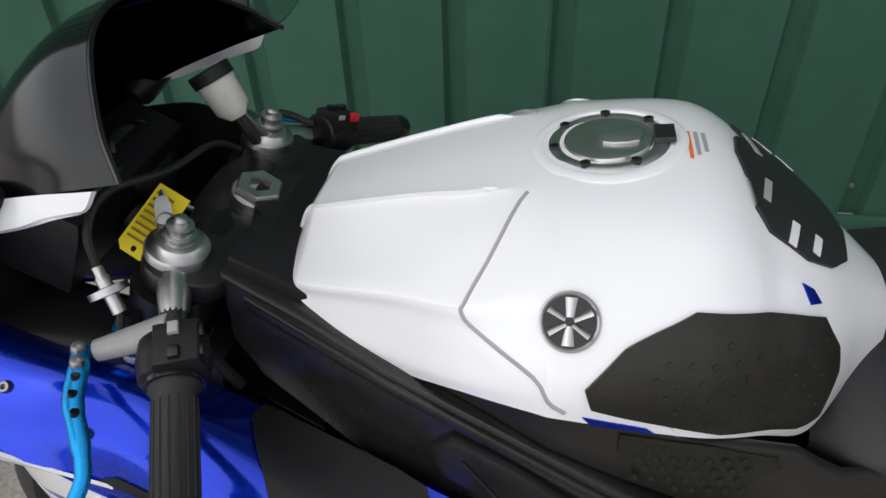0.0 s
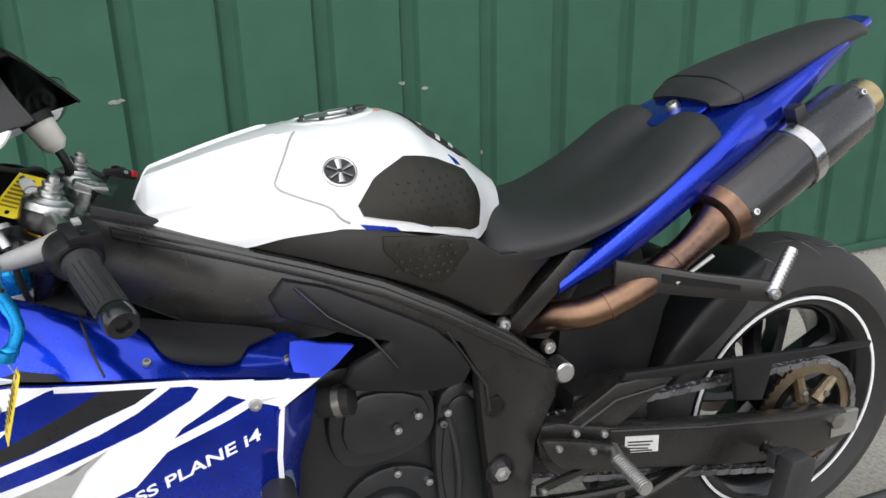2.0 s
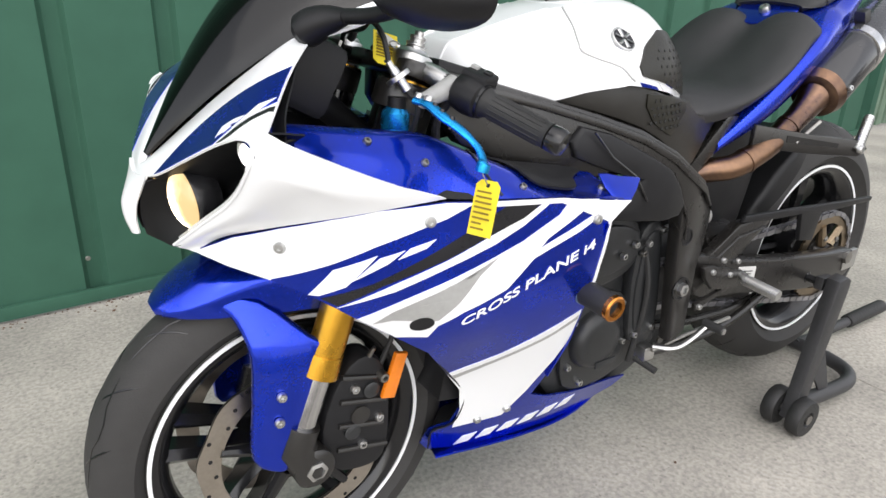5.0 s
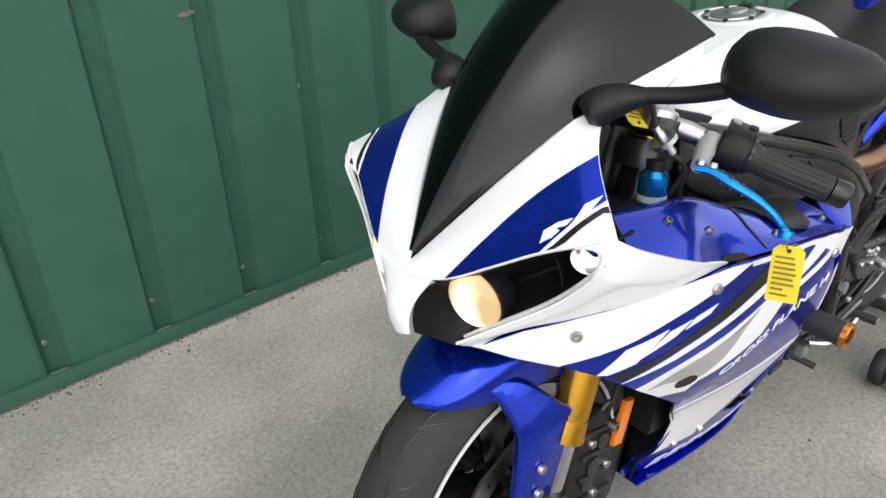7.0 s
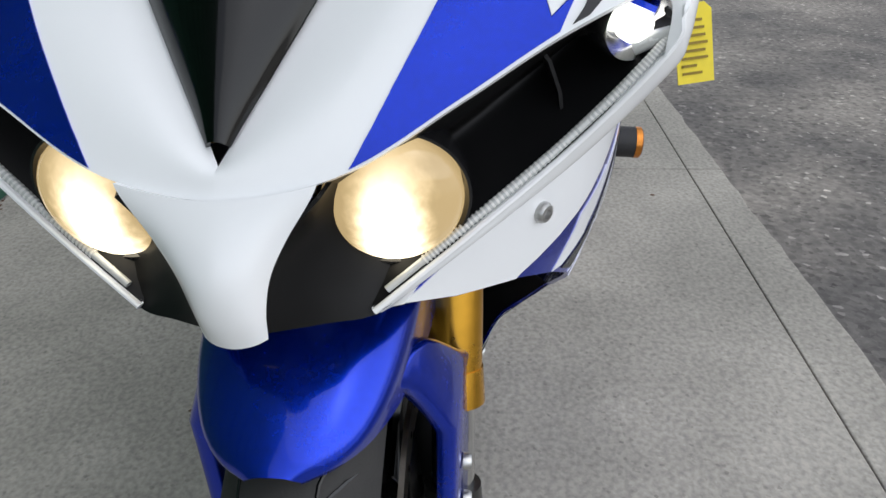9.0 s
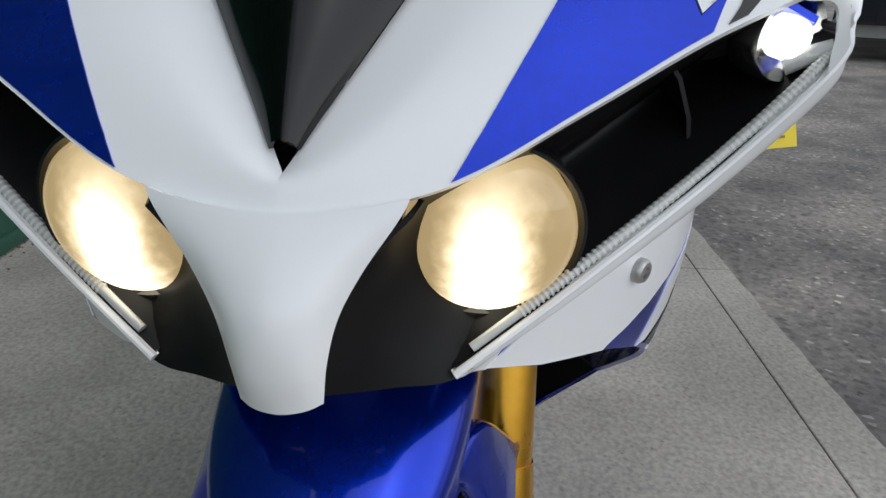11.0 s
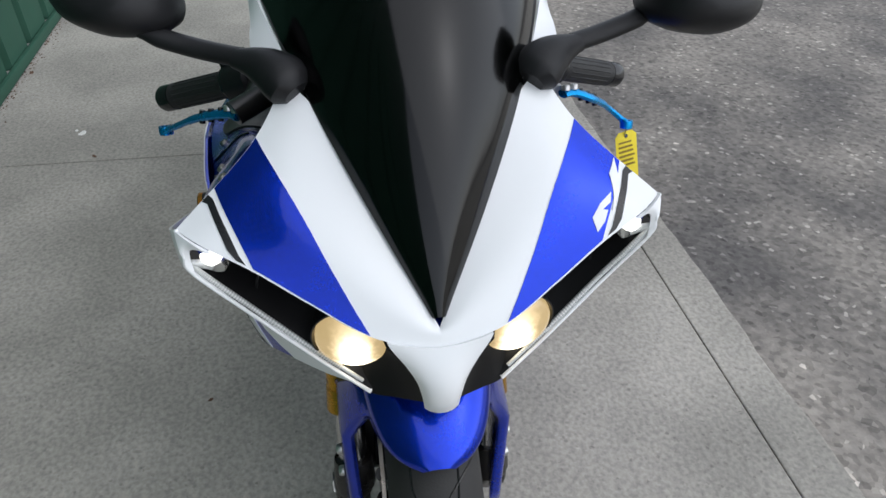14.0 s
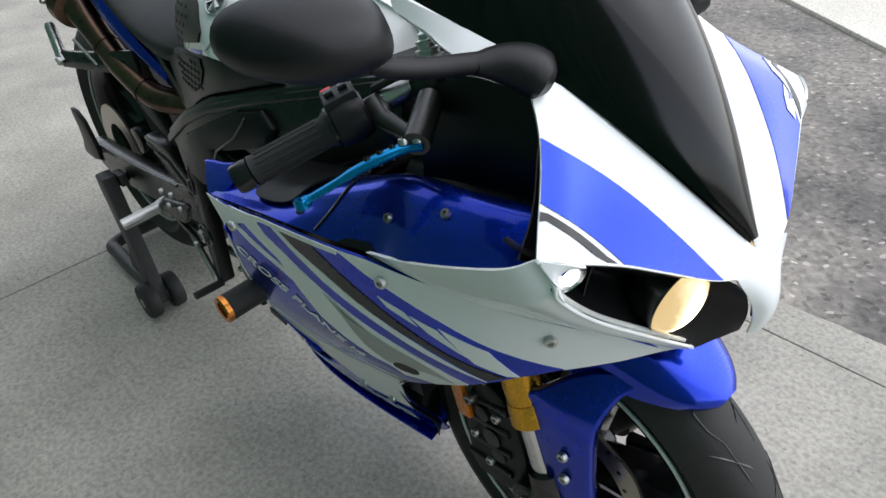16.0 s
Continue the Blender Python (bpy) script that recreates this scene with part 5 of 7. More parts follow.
under = loft([[(0.58, 0.12, 0.70), (0.40, 0.13, 0.80), (0.2, 0.10, 0.89), (-0.02, 0.03, 1.02)], [(0.58, 0.0, 0.68), (0.40, 0, 0.77), (0.2, 0, 0.86), (-0.02, 0, 1.01)], [(0.58, -0.12, 0.70), (0.40, -0.13, 0.80), (0.2, -0.10, 0.89), (-0.02, -0.03, 1.02)]])
part("undertray", skin(under, 16, 10, 0.004), PLASTIC, bike)
part("seat_deck", plate(rounded([(0.345, -0.05), (0.345, 0.05), (0.27, 0.06), (0.27, -0.06)], 2), 0.004, lambda a, b, h: Vector((a, b, 0.905 + (0.345 - a) * 0.55 + h)), 0.001), BLUE, bike)
part("seat_bolt", bolt((0.312, 0, 0.928), (0.5, 0, 0.85), 0.012, 0.010), ALU, bike)

# ---- silencers ----
for side in (1, -1):
    A, B = Vector((0.347, side * 0.167, 0.780)), Vector((0.055, side * 0.122, 0.924))
    d = (B - A).normalized()
    can = part("silencer", tube([A + d * k for k in (0.0, 0.012, 0.305, 0.322)], [0.047, 0.052, 0.052, 0.044], 40, flat=1.0), CARBON, bike, "dark oval silencer with straw-tinted tip")
    part("silencer_collar", tube([A - d * 0.012, A - d * 0.008, A + d * 0.012], [0.036, 0.046, 0.053], 40), BRONZE, can)
    part("silencer_tip", lathe([(0.036, -0.004), (0.034, 0.03), (0.031, 0.03), (0.031, -0.002)], B, d, 32), BRASSTIP, can)
    part("tip_bore", lathe([(0.0308, 0.012), (0.0308, 0.014)], B, d, 24), GLOSSBLACK, can)
    C = A + d * 0.172
    clamp = part("silencer_clamp", lathe([(0.0522, -0.012), (0.0555, -0.011), (0.0555, 0.011), (0.0522, 0.012)], C, d, 40), CHROME, can, "polished clamp band")
    part("clamp_lug", block((0.02, 0.022, 0.04), Matrix.Translation(C + Vector((0.0, side * 0.002, 0.062))) @ Matrix.Rotation(0.4, 4, "Y"), 0.003), FRAMEBLACK, clamp)
    for at in (A + Vector((-0.02, side * 0.052, 0.018)), B + Vector((0.03, side * 0.04, 0.026))):
        part("silencer_screw", bolt(at, (0.2, side, 0.35), 0.006, 0.005), ALU, can)
    pipe = smooth_path([(0.66, side * 0.06, 0.615), (0.60, side * 0.12, 0.645), (0.555, side * 0.152, 0.656), (0.486, side * 0.164, 0.685), (0.42, side * 0.167, 0.724), (0.384, side * 0.168, 0.750), (0.347, side * 0.167, 0.780)], 24)
    link = part("link_pipe", tube(pipe, [0.0235] * 18 + [0.024, 0.025, 0.026, 0.028, 0.031, 0.035], 28), BRONZE, bike, "heat-tinted bronze link pipe")
    for k in (9, 15):
        part("weld_ring", tube([pipe[k], pipe[k] + (pipe[k + 1] - pipe[k]).normalized() * 0.006], 0.0252, 28), BRONZE, link)
    part("pipe_spring", tube([pipe[14] + Vector((0, side * 0.033, -0.012)), pipe[19] + Vector((0, side * 0.04, -0.012))], 0.0035, 8), STEEL, link)
# ---- frame ----
def between(x, table):
    """A value read from a table of (x, value), x falling."""
    for (x0, v0), (x1, v1) in zip(table, table[1:]):
        if x >= x1:
            k = min(max((x0 - x) / (x0 - x1), 0), 1)
            return v0 + (v1 - v0) * k
    return table[-1][1]


SPAR_Y = [(1.20, 0.095), (1.05, 0.138), (0.98, 0.152), (0.83, 0.178), (0.70, 0.170), (0.60, 0.125)]


def along_spar(side, out=0.0):
    return lambda a, b, h: Vector((a, side * (between(a, SPAR_Y) + out + h - 0.10 * max(0, b - 0.74)), b))


for side in (1, -1):
    spar = [(1.205, 0.868), (1.12, 0.846), (1.052, 0.825), (0.96, 0.797), (0.877, 0.768), (0.793, 0.724), (0.70, 0.662), (0.64, 0.606), (0.612, 0.580), (0.610, 0.535), (0.655, 0.478), (0.668, 0.345),
            (0.728, 0.345), (0.748, 0.514), (0.757, 0.62), (0.78, 0.668), (0.835, 0.698), (0.894, 0.72), (0.95, 0.70), (1.0, 0.70), (1.06, 0.70), (1.12, 0.735), (1.18, 0.765), (1.205, 0.80)]
    frame_ob = part("frame_spar", plate(spar, 0.03, along_spar(side), 0.006), FRAMEBLACK, bike, "satin black cast aluminium frame spar")
    rib = [(1.18, 0.856), (1.05, 0.818), (0.96, 0.790), (0.877, 0.760), (0.80, 0.718), (0.70, 0.652), (0.63, 0.592), (0.622, 0.582), (0.70, 0.638), (0.80, 0.704), (0.877, 0.746), (0.96, 0.777), (1.05, 0.806), (1.18, 0.842)]
    part("frame_ridge", plate(rib, 0.008, along_spar(side, 0.027), 0.003), FRAMEBLACK, frame_ob)
    cover = rounded([(1.050, 0.826), (1.006, 0.842), (0.950, 0.842), (0.894, 0.839), (0.820, 0.816), (0.741, 0.798), (0.700, 0.768), (0.601, 0.755), (0.640, 0.723), (0.702, 0.678), (0.750, 0.700), (0.791, 0.727), (0.875, 0.769), (0.967, 0.800)], 2)
    side_cover = part("tank_side_cover", plate(cover, 0.012, lambda a, b, h, s=side: Vector((a, s * (between(a, [(1.05, 0.134), (0.9, 0.178), (0.8, 0.170), (0.7, 0.150), (0.60, 0.118)]) + h), b)), 0.004), SIDECOVER, bike, "dark patterned side cover under the tank")
    tri_pad = rounded([(0.872, 0.822), (0.757, 0.798), (0.767, 0.774), (0.790, 0.751), (0.804, 0.751), (0.851, 0.778)], 2)
    pad_y = lambda a, h: between(a, [(1.05, 0.134), (0.9, 0.178), (0.8, 0.170), (0.7, 0.150), (0.60, 0.118)]) + 0.0118 + h
    pad_ob = part("cover_grip_pad", plate(tri_pad, 0.003, lambda a, b, h, s=side: Vector((a, s * pad_y(a, h), b)), 0.001), PAD, side_cover, "olive dotted knee pad")
    for i in range(8):
        for j in range(5):
            x, z = 0.775 + 0.0125 * i + 0.006 * (j % 2), 0.763 + 0.0115 * j
            if z > 0.752 + 0.3 * abs(x - 0.80) and z < 0.796 + 0.2 * (x - 0.76) and x < 0.862:
                part("pad_dot", lathe([(0.0034, 0), (0.003, 0.0014), (0.001, 0.0016)], Vector((x, side * pad_y(x, 0.003), z)), (0, side, 0), 6), PADDOT, pad_ob)
    duct = [(0.996, 0.782), (0.945, 0.768), (0.899, 0.745), (0.855, 0.722), (0.817, 0.700), (0.785, 0.665), (0.768, 0.632), (0.780, 0.614), (0.820, 0.612), (0.870, 0.618), (0.925, 0.625), (0.938, 0.640), (0.925, 0.662), (0.890, 0.680), (0.878, 0.690), (0.915, 0.700), (0.965, 0.718), (1.005, 0.735), (1.015, 0.76)]
    part("frame_duct", plate(duct, 0.016, along_spar(side, 0.024), 0.006), PLASTIC, bike, "matt black duct panel on the frame")
    part("frame_groove", tube([(0.985, side * 0.197, 0.775), (0.95, side * 0.205, 0.735), (0.90, side * 0.212, 0.700), (0.868, side * 0.214, 0.655)], 0.002, 6), GLOSSBLACK, frame_ob)
    strut = [(0.690, 0.648), (0.662, 0.632), (0.556, 0.728), (0.540, 0.752), (0.580, 0.752)]
    part("subframe_strut", plate(strut, 0.028, upright(0.112, side), 0.005), FRAMEBLACK, bike)
    part("subframe_plate", plate(rounded([(0.66, 0.635), (0.60, 0.600), (0.575, 0.640), (0.535, 0.714), (0.580, 0.740)], 2), 0.02, upright(0.088, side), 0.004), FRAMEBLACK, bike)
    for at, r in (((0.700, 0.161, 0.665), 0.0105), ((0.615, 0.135, 0.604), 0.0115)):
        part("frame_bolt", bolt((at[0], side * at[1], at[2]), (0, side, 0), r, 0.009), ALU, frame_ob)
    part("pivot_cap", lathe([(0.017, -0.02), (0.017, 0.012), (0.014, 0.015), (0.003, 0.0155)], (0.584, side * 0.122, 0.552), (0, side, 0), 28), ALU, frame_ob, "round silver pivot cap")
    part("frame_hole", lathe([(0.0165, 0.0), (0.0165, 0.002), (0.0135, 0.0025), (0.013, 0.0005)], (0.731, side * 0.2005, 0.561), (0, side, 0), 28), GLOSSBLACK, frame_ob)
    part("pivot_recess", lathe([(0.023, 0.0), (0.023, 0.0025), (0.019, 0.0025), (0.0185, 0.0005)], (0.724, side * 0.2005, 0.458), (0, side, 0), 28), GLOSSBLACK, frame_ob)
    part("pivot_nut", lathe([(0.0125, 0.0), (0.0125, 0.010), (0.007, 0.011), (0.0065, 0.004)], (0.724, side * 0.201, 0.458), (0, side, 0), 6), ALU, frame_ob, "bright hex pivot nut")
    part("frame_crease", tube([(0.800, side * 0.207, 0.690), (0.745, side * 0.2055, 0.60), (0.74, side * 0.204, 0.56)], 0.0022, 6), FRAMEBLACK, frame_ob)
# Added black sheet, right side only, imitates the dark inside of the cowl
dark_sheet = loft([[(1.41, -0.118, 0.90), (1.33, -0.128, 0.905), (1.27, -0.122, 0.88)], [(1.42, -0.125, 0.83), (1.34, -0.135, 0.83), (1.26, -0.135, 0.81)], [(1.42, -0.118, 0.77), (1.34, -0.125, 0.76), (1.25, -0.13, 0.745)]])
part("cockpit_dark_sheet", skin(dark_sheet, 10, 10, 0.003), PLASTIC, bike, "added matt black sheet standing in for shade inside the cowl")
part("steering_head", tube([(1.17, 0, 0.87), (1.25, 0, 0.66)], 0.045, 20), FRAMEBLACK, bike)
bm = plate([(1.20, -0.10), (1.20, 0.10), (0.95, 0.15), (0.70, 0.15), (0.62, 0.10), (0.62, -0.10), (0.70, -0.15), (0.95, -0.15)], 0.06, lambda a, b, h: Vector((a, b, 0.70 + h + 0.12 * (a - 0.8) / 0.4)), 0.005)
part("airbox", bm, PLASTIC, bike)
# Added black sheet that darkens the gap between the airbox and the forks
part("dark_gap_sheet", plate([(1.13, -0.13), (1.13, 0.13), (1.265, 0.075), (1.265, -0.075)], 0.004, lambda a, b, h: Vector((a, b, 0.70 + h)), 0.001), PLASTIC, bike)

# ---- engine ----
engine = part("engine", plate(rounded([(1.02, 0.60), (0.90, 0.63), (0.78, 0.60), (0.72, 0.48), (0.71, 0.34), (0.78, 0.27), (0.92, 0.25), (0.99, 0.30), (1.02, 0.42)], 3), 0.27, lambda a, b, h: Vector((a, h - 0.135, b)), 0.012), ENGINE, bike, "black four-cylinder engine")
for side in (1, -1):
    part("cylinder_head_cover", plate(rounded([(0.945, 0.600), (0.885, 0.612), (0.815, 0.590), (0.806, 0.530), (0.830, 0.500), (0.890, 0.486), (0.94, 0.494), (0.958, 0.540)], 3), 0.03, upright(0.133, side), 0.008), ENGINE, engine)
    part("sprocket_cover", plate(rounded([(0.806, 0.506), (0.794, 0.572), (0.754, 0.583), (0.738, 0.541), (0.722, 0.350), (0.79, 0.345), (0.806, 0.435)], 3), 0.025, upright(0.133, side), 0.007), ENGINE, engine)
    part("head_cover_boss", plate(rounded([(0.925, 0.592), (0.885, 0.602), (0.825, 0.582), (0.818, 0.54), (0.85, 0.515), (0.92, 0.51), (0.94, 0.545)], 2), 0.012, upright(0.160, side), 0.006), ENGINE, engine)
    part("sprocket_cover_boss", plate(rounded([(0.795, 0.50), (0.785, 0.555), (0.758, 0.565), (0.745, 0.53), (0.735, 0.37), (0.782, 0.362), (0.798, 0.435)], 3), 0.007, upright(0.155, side), 0.004), ENGINE, engine)
    part("alternator_cover", lathe([(0.066, 0.12), (0.066, 0.140), (0.060, 0.143), (0.058, 0.152), (0.052, 0.163), (0.044, 0.168), (0.030, 0.1695), (0.004, 0.170)], (0.880, 0, 0.374), (0, side, 0), 48), ENGINE, engine, "round satin black engine cover")
    part("case_rim", plate(rounded([(0.955, 0.385), (0.925, 0.445), (0.865, 0.465), (0.80, 0.435), (0.785, 0.36), (0.81, 0.295), (0.875, 0.27), (0.945, 0.29)], 3), 0.012, upright(0.133, side), 0.004), ENGINE, engine)
    part("cover_bar", plate([(0.89, 0.335), (0.84, 0.335), (0.84, 0.322), (0.89, 0.322)], 0.004, upright(0.167, side), 0.001), ENGINE, engine)
    for x, z, y in ((0.862, 0.456, 0.147), (0.815, 0.43, 0.147), (0.935, 0.42, 0.147), (0.80, 0.345, 0.147), (0.94, 0.33, 0.147), (0.905, 0.287, 0.147), (0.865, 0.545, 0.178), (0.835, 0.560, 0.176), (0.79, 0.55, 0.168), (0.795, 0.53, 0.162), (0.745, 0.565, 0.16), (0.74, 0.365, 0.16), (0.785, 0.36, 0.16), (0.925, 0.60, 0.165)):
        part("engine_bolt", bolt((x, side * y, z), (0, side, 0), 0.0068, 0.006), ALU if (x * 1000) % 3 > 0.6 else STEEL, engine)
    part("hose_stub", tube([(0.965, side * 0.165, 0.60), (0.925, side * 0.185, 0.608)], [0.020, 0.020], 20), GRIP, engine)
    part("hose_clamp", tube([(0.945, side * 0.176, 0.604), (0.936, side * 0.180, 0.606)], 0.0215, 20), STEEL, engine)
    part("engine_hose", tube(smooth_path([(0.79, side * 0.15, 0.57), (0.776, side * 0.166, 0.48), (0.775, side * 0.165, 0.40), (0.785, side * 0.155, 0.30)], 16), 0.006, 8), GRIP, engine)
    # crash bobbin
    bob = part("crash_bobbin", lathe([(0.0185, -0.03), (0.0195, 0.0), (0.0195, 0.048), (0.0185, 0.052)], (1.033, side * 0.262, 0.552), (0.0, side, -0.05), 32), GRIP, bike, "black crash bobbin with an orange end ring")
    part("bobbin_base", lathe([(0.0205, -0.02), (0.0205, -0.002)], (1.033, side * 0.262, 0.552), (0.0, side, -0.05), 28), surface("blue_grey_spacer", (0.12, 0.17, 0.25), 0.5), bob)
    part("bobbin_ring", lathe([(0.0200, 0.049), (0.0200, 0.056), (0.0175, 0.058), (0.0125, 0.057), (0.0125, 0.052)], (1.033, side * 0.262, 0.552), (0.0, side, -0.05), 32), SLIDERGOLD, bob, "orange anodised ring")
    part("bobbin_bore", lathe([(0.0122, 0.05), (0.0122, 0.0525)], (1.033, side * 0.262, 0.552), (0.0, side, -0.05), 20), GLOSSBLACK, bob)
    # inner face of the fairing's rear edge
    edge = loft([[(1.026, 0.282, 0.665), (1.03, 0.268, 0.60), (1.03, 0.254, 0.53), (1.02, 0.225, 0.45), (1.022, 0.185, 0.36)], [(0.975, 0.238, 0.664), (0.985, 0.230, 0.61), (1.000, 0.218, 0.555), (1.008, 0.198, 0.47), (1.022, 0.165, 0.37)]])
    part("fairing_return", skin(edge, 14, 5, 0.002, mirror=side < 0), BLUE, bike)
bm = block((0.05, 0.23, 0.36), Matrix.Translation((1.135, 0, 0.50)) @ Matrix.Rotation(radians(-12), 4, "Y"), 0.006)
radiator = part("radiator", bm, PLASTIC, bike, "black radiator core")
for k in range(26):
    part("radiator_fin", block((0.004, 0.22, 0.004), Matrix.Translation((1.163 + 0.21 * (0.0125 * k - 0.16) * 1.0, 0, 0.345 + 0.0125 * k)), 0), FRAMEBLACK, radiator)
bm = plate(rounded([(1.06, 0.30), (0.98, 0.23), (0.80, 0.215), (0.68, 0.25), (0.66, 0.32), (0.80, 0.30)], 2), 0.22, lambda a, b, h: Vector((a, h - 0.11, b)), 0.01)
part("exhaust_chamber", bm, ENGINE, bike, "dark exhaust chamber under the engine")
for side in (1, -1):
    belly_in = loft([[(1.19, 0.10, 0.205), (1.03, 0.115, 0.192), (0.89, 0.118, 0.192), (0.76, 0.10, 0.222)], [(1.17, 0.05, 0.185), (1.03, 0.05, 0.175), (0.89, 0.05, 0.178), (0.76, 0.05, 0.21)], [(1.16, 0.0, 0.18), (1.03, 0.0, 0.17), (0.89, 0.0, 0.172), (0.76, 0.0, 0.205)]])
    part("belly_floor", skin(belly_in, 14, 6, 0.003, mirror=side < 0), BLUE, bike)
    lip = loft([[(1.205, 0.095, 0.225), (1.20, 0.10, 0.262), (1.165, 0.11, 0.272), (1.156, 0.127, 0.319), (1.170, 0.139, 0.361), (1.216, 0.16, 0.419), (1.268, 0.19, 0.486)], [(1.16, 0.05, 0.225), (1.15, 0.05, 0.262), (1.12, 0.06, 0.272), (1.11, 0.08, 0.319), (1.12, 0.10, 0.361), (1.15, 0.12, 0.419), (1.2, 0.15, 0.486)]])
    part("fairing_lip", skin(lip, 18, 4, 0.002, mirror=side < 0), PLASTIC, bike)

# ---- swingarm, chain, hugger ----
for side in (1, -1):
    y0 = 0.135 if side == 1 else 0.125
    beam = rounded([(0.64, 0.49), (0.513, 0.458), (0.334, 0.424), (0.139, 0.394), (0.03, 0.381), (0.005, 0.366), (0.005, 0.322), (0.06, 0.302), (0.20, 0.314), (0.316, 0.336), (0.466, 0.368), (0.62, 0.40)], 3)
    arm = part("swingarm", plate(beam, 0.032, upright(y0, side), 0.007), FRAMEBLACK, bike, "black aluminium swingarm")
    part("swingarm_ridge", tube([(0.52, side * (y0 + 0.031), 0.453), (0.334, side * (y0 + 0.032), 0.418), (0.139, side * (y0 + 0.032), 0.389), (0.02, side * (y0 + 0.031), 0.375)], 0.0035, 8), FRAMEBLACK, arm)
    brace = [(0.62, 0.465), (0.508, 0.532), (0.42, 0.532), (0.400, 0.520), (0.515, 0.446)]
    part("swingarm_brace", plate(brace, 0.026, upright(y0 + 0.002, side), 0.005), FRAMEBLACK, arm)
    part("swingarm_edge", tube([(0.612, side * (y0 + 0.028), 0.448), (0.51, side * (y0 + 0.029), 0.505), (0.42, side * (y0 + 0.029), 0.512)], 0.003, 8), FRAMEBLACK, arm)
    part("lower_tube", tube(smooth_path([(0.68, side * 0.12, 0.33), (0.56, side * 0.13, 0.318), (0.44, side * 0.135, 0.315), (0.33, side * 0.14, 0.33), (0.26, side * 0.145, 0.36)], 16), 0.008, 8), FRAMEBLACK, arm)
    block_at = Vector((0.02, side * (y0 + 0.028), 0.352))
    part("axle_block", block((0.06, 0.012, 0.05), Matrix.Translation(block_at), 0.003), ALU if side == 1 else FRAMEBLACK, arm, "scratched silver chain adjuster block")
    part("axle_nut", lathe([(0.016, 0.0), (0.016, 0.012), (0.009, 0.013)], (0.045, side * (y0 + 0.03), 0.365), (0, side, 0), 6), STEEL, arm)
    part("stand_spool", lathe([(0.014, 0.0), (0.014, 0.004), (0.009, 0.006), (0.009, 0.024), (0.014, 0.026), (0.014, 0.032)], (0.20, side * (y0 + 0.028), 0.345), (0, side, 0), 24), GLOSSBLACK, arm)
    guard = [(0.500, 0.534), (0.493, 0.547), (0.30, 0.532), (0.12, 0.517), (-0.023, 0.507), (-0.02, 0.497), (0.12, 0.500), (0.20, 0.505), (0.215, 0.44), (0.27, 0.45), (0.285, 0.515), (0.42, 0.524)]
    if side == 1:
        part("chain_guard", plate(guard, 0.012, upright(0.152, side), 0.003), PLASTIC, bike, "black plastic chain guard")
    # rider's peg and its bracket
    bracket = rounded([(0.655, 0.480), (0.623, 0.478), (0.522, 0.446), (0.500, 0.424), (0.543, 0.416), (0.62, 0.430)], 2)
    hanger = part("peg_bracket", plate(bracket, 0.012, upright(0.186, side), 0.003), FRAMEBLACK, bike)
    part("bracket_arm", plate([(0.53, 0.43), (0.545, 0.418), (0.66, 0.392), (0.66, 0.405)], 0.010, upright(0.186, side), 0.002), FRAMEBLACK, hanger)
    for x, z in ((0.628, 0.468), (0.652, 0.400), (0.60, 0.487), (0.552, 0.475), (0.57, 0.45)):
        part("bracket_bolt", bolt((x, side * 0.198, z), (0, side, 0), 0.006, 0.005), ALU, hanger)
    a, b = Vector((0.536, side * 0.21, 0.436)), Vector((0.534, side * 0.284, 0.430))
    part("peg_root", tube([Vector((0.53, side * 0.19, 0.443)), a + (b - a) * 0.15], [0.008, 0.010], 12), ALU, hanger)
    peg = part("foot_peg", tube([a, b], 0.0105, 18), ALU, hanger, "knurled bare aluminium foot peg")
    for k in range(15):
        q = a + (b - a) * (0.06 + 0.062 * k)
        part("peg_rib", tube([q, q + (b - a) * 0.03], 0.0118, 14), ALU, peg)
    # pillion peg on its long bracket
    arm2 = [(0.52, 0.735), (0.42, 0.716), (0.315, 0.702), (0.300, 0.686), (0.315, 0.670), (0.42, 0.678), (0.52, 0.69)]
    peg_arm = part("pillion_bracket", plate(arm2, 0.012, lambda p, q, h, s=side: Vector((p, s * (0.150 + (0.52 - p) * (0.48 if s > 0 else 0.31) + h), q)), 0.003), FRAMEBLACK, bike)
    part("bracket_slot", plate([(0.46, 0.714), (0.36, 0.697), (0.36, 0.689), (0.46, 0.700)], 0.002, lambda p, q, h, s=side: Vector((p, s * (0.150 + (0.52 - p) * (0.48 if s > 0 else 0.31) + 0.0115 + h), q)), 0), GLOSSBLACK, peg_arm)
    far = 0.0 if side > 0 else 0.034
    a, b = Vector((0.322, side * (0.258 - far), 0.684)), Vector((0.280, side * (0.247 - far), 0.744))
    ppeg = part("pillion_peg", tube([a, b], 0.009, 14), ALU, peg_arm, "folded bare aluminium pillion peg")
    for k in range(11):
        q = a + (b - a) * (0.1 + 0.08 * k)
        part("peg_rib", tube([q, q + (b - a) * 0.035], 0.0103, 12), ALU, ppeg)
    part("peg_pivot", bolt((0.320, side * (0.262 - far), 0.686), (0, side, 0), 0.009, 0.007), ALU, peg_arm)
part("swingarm_bridge", block((0.14, 0.27, 0.10), Matrix.Translation((0.50, 0, 0.46)), 0.02), FRAMEBLACK, bike)
part("shock_linkage", block((0.12, 0.16, 0.22), Matrix.Translation((0.62, 0, 0.42)), 0.02), ENGINE, bike)
part("rear_shock", tube([(0.60, 0.02, 0.40), (0.66, 0.02, 0.70)], 0.035, 18), ENGINE, bike)
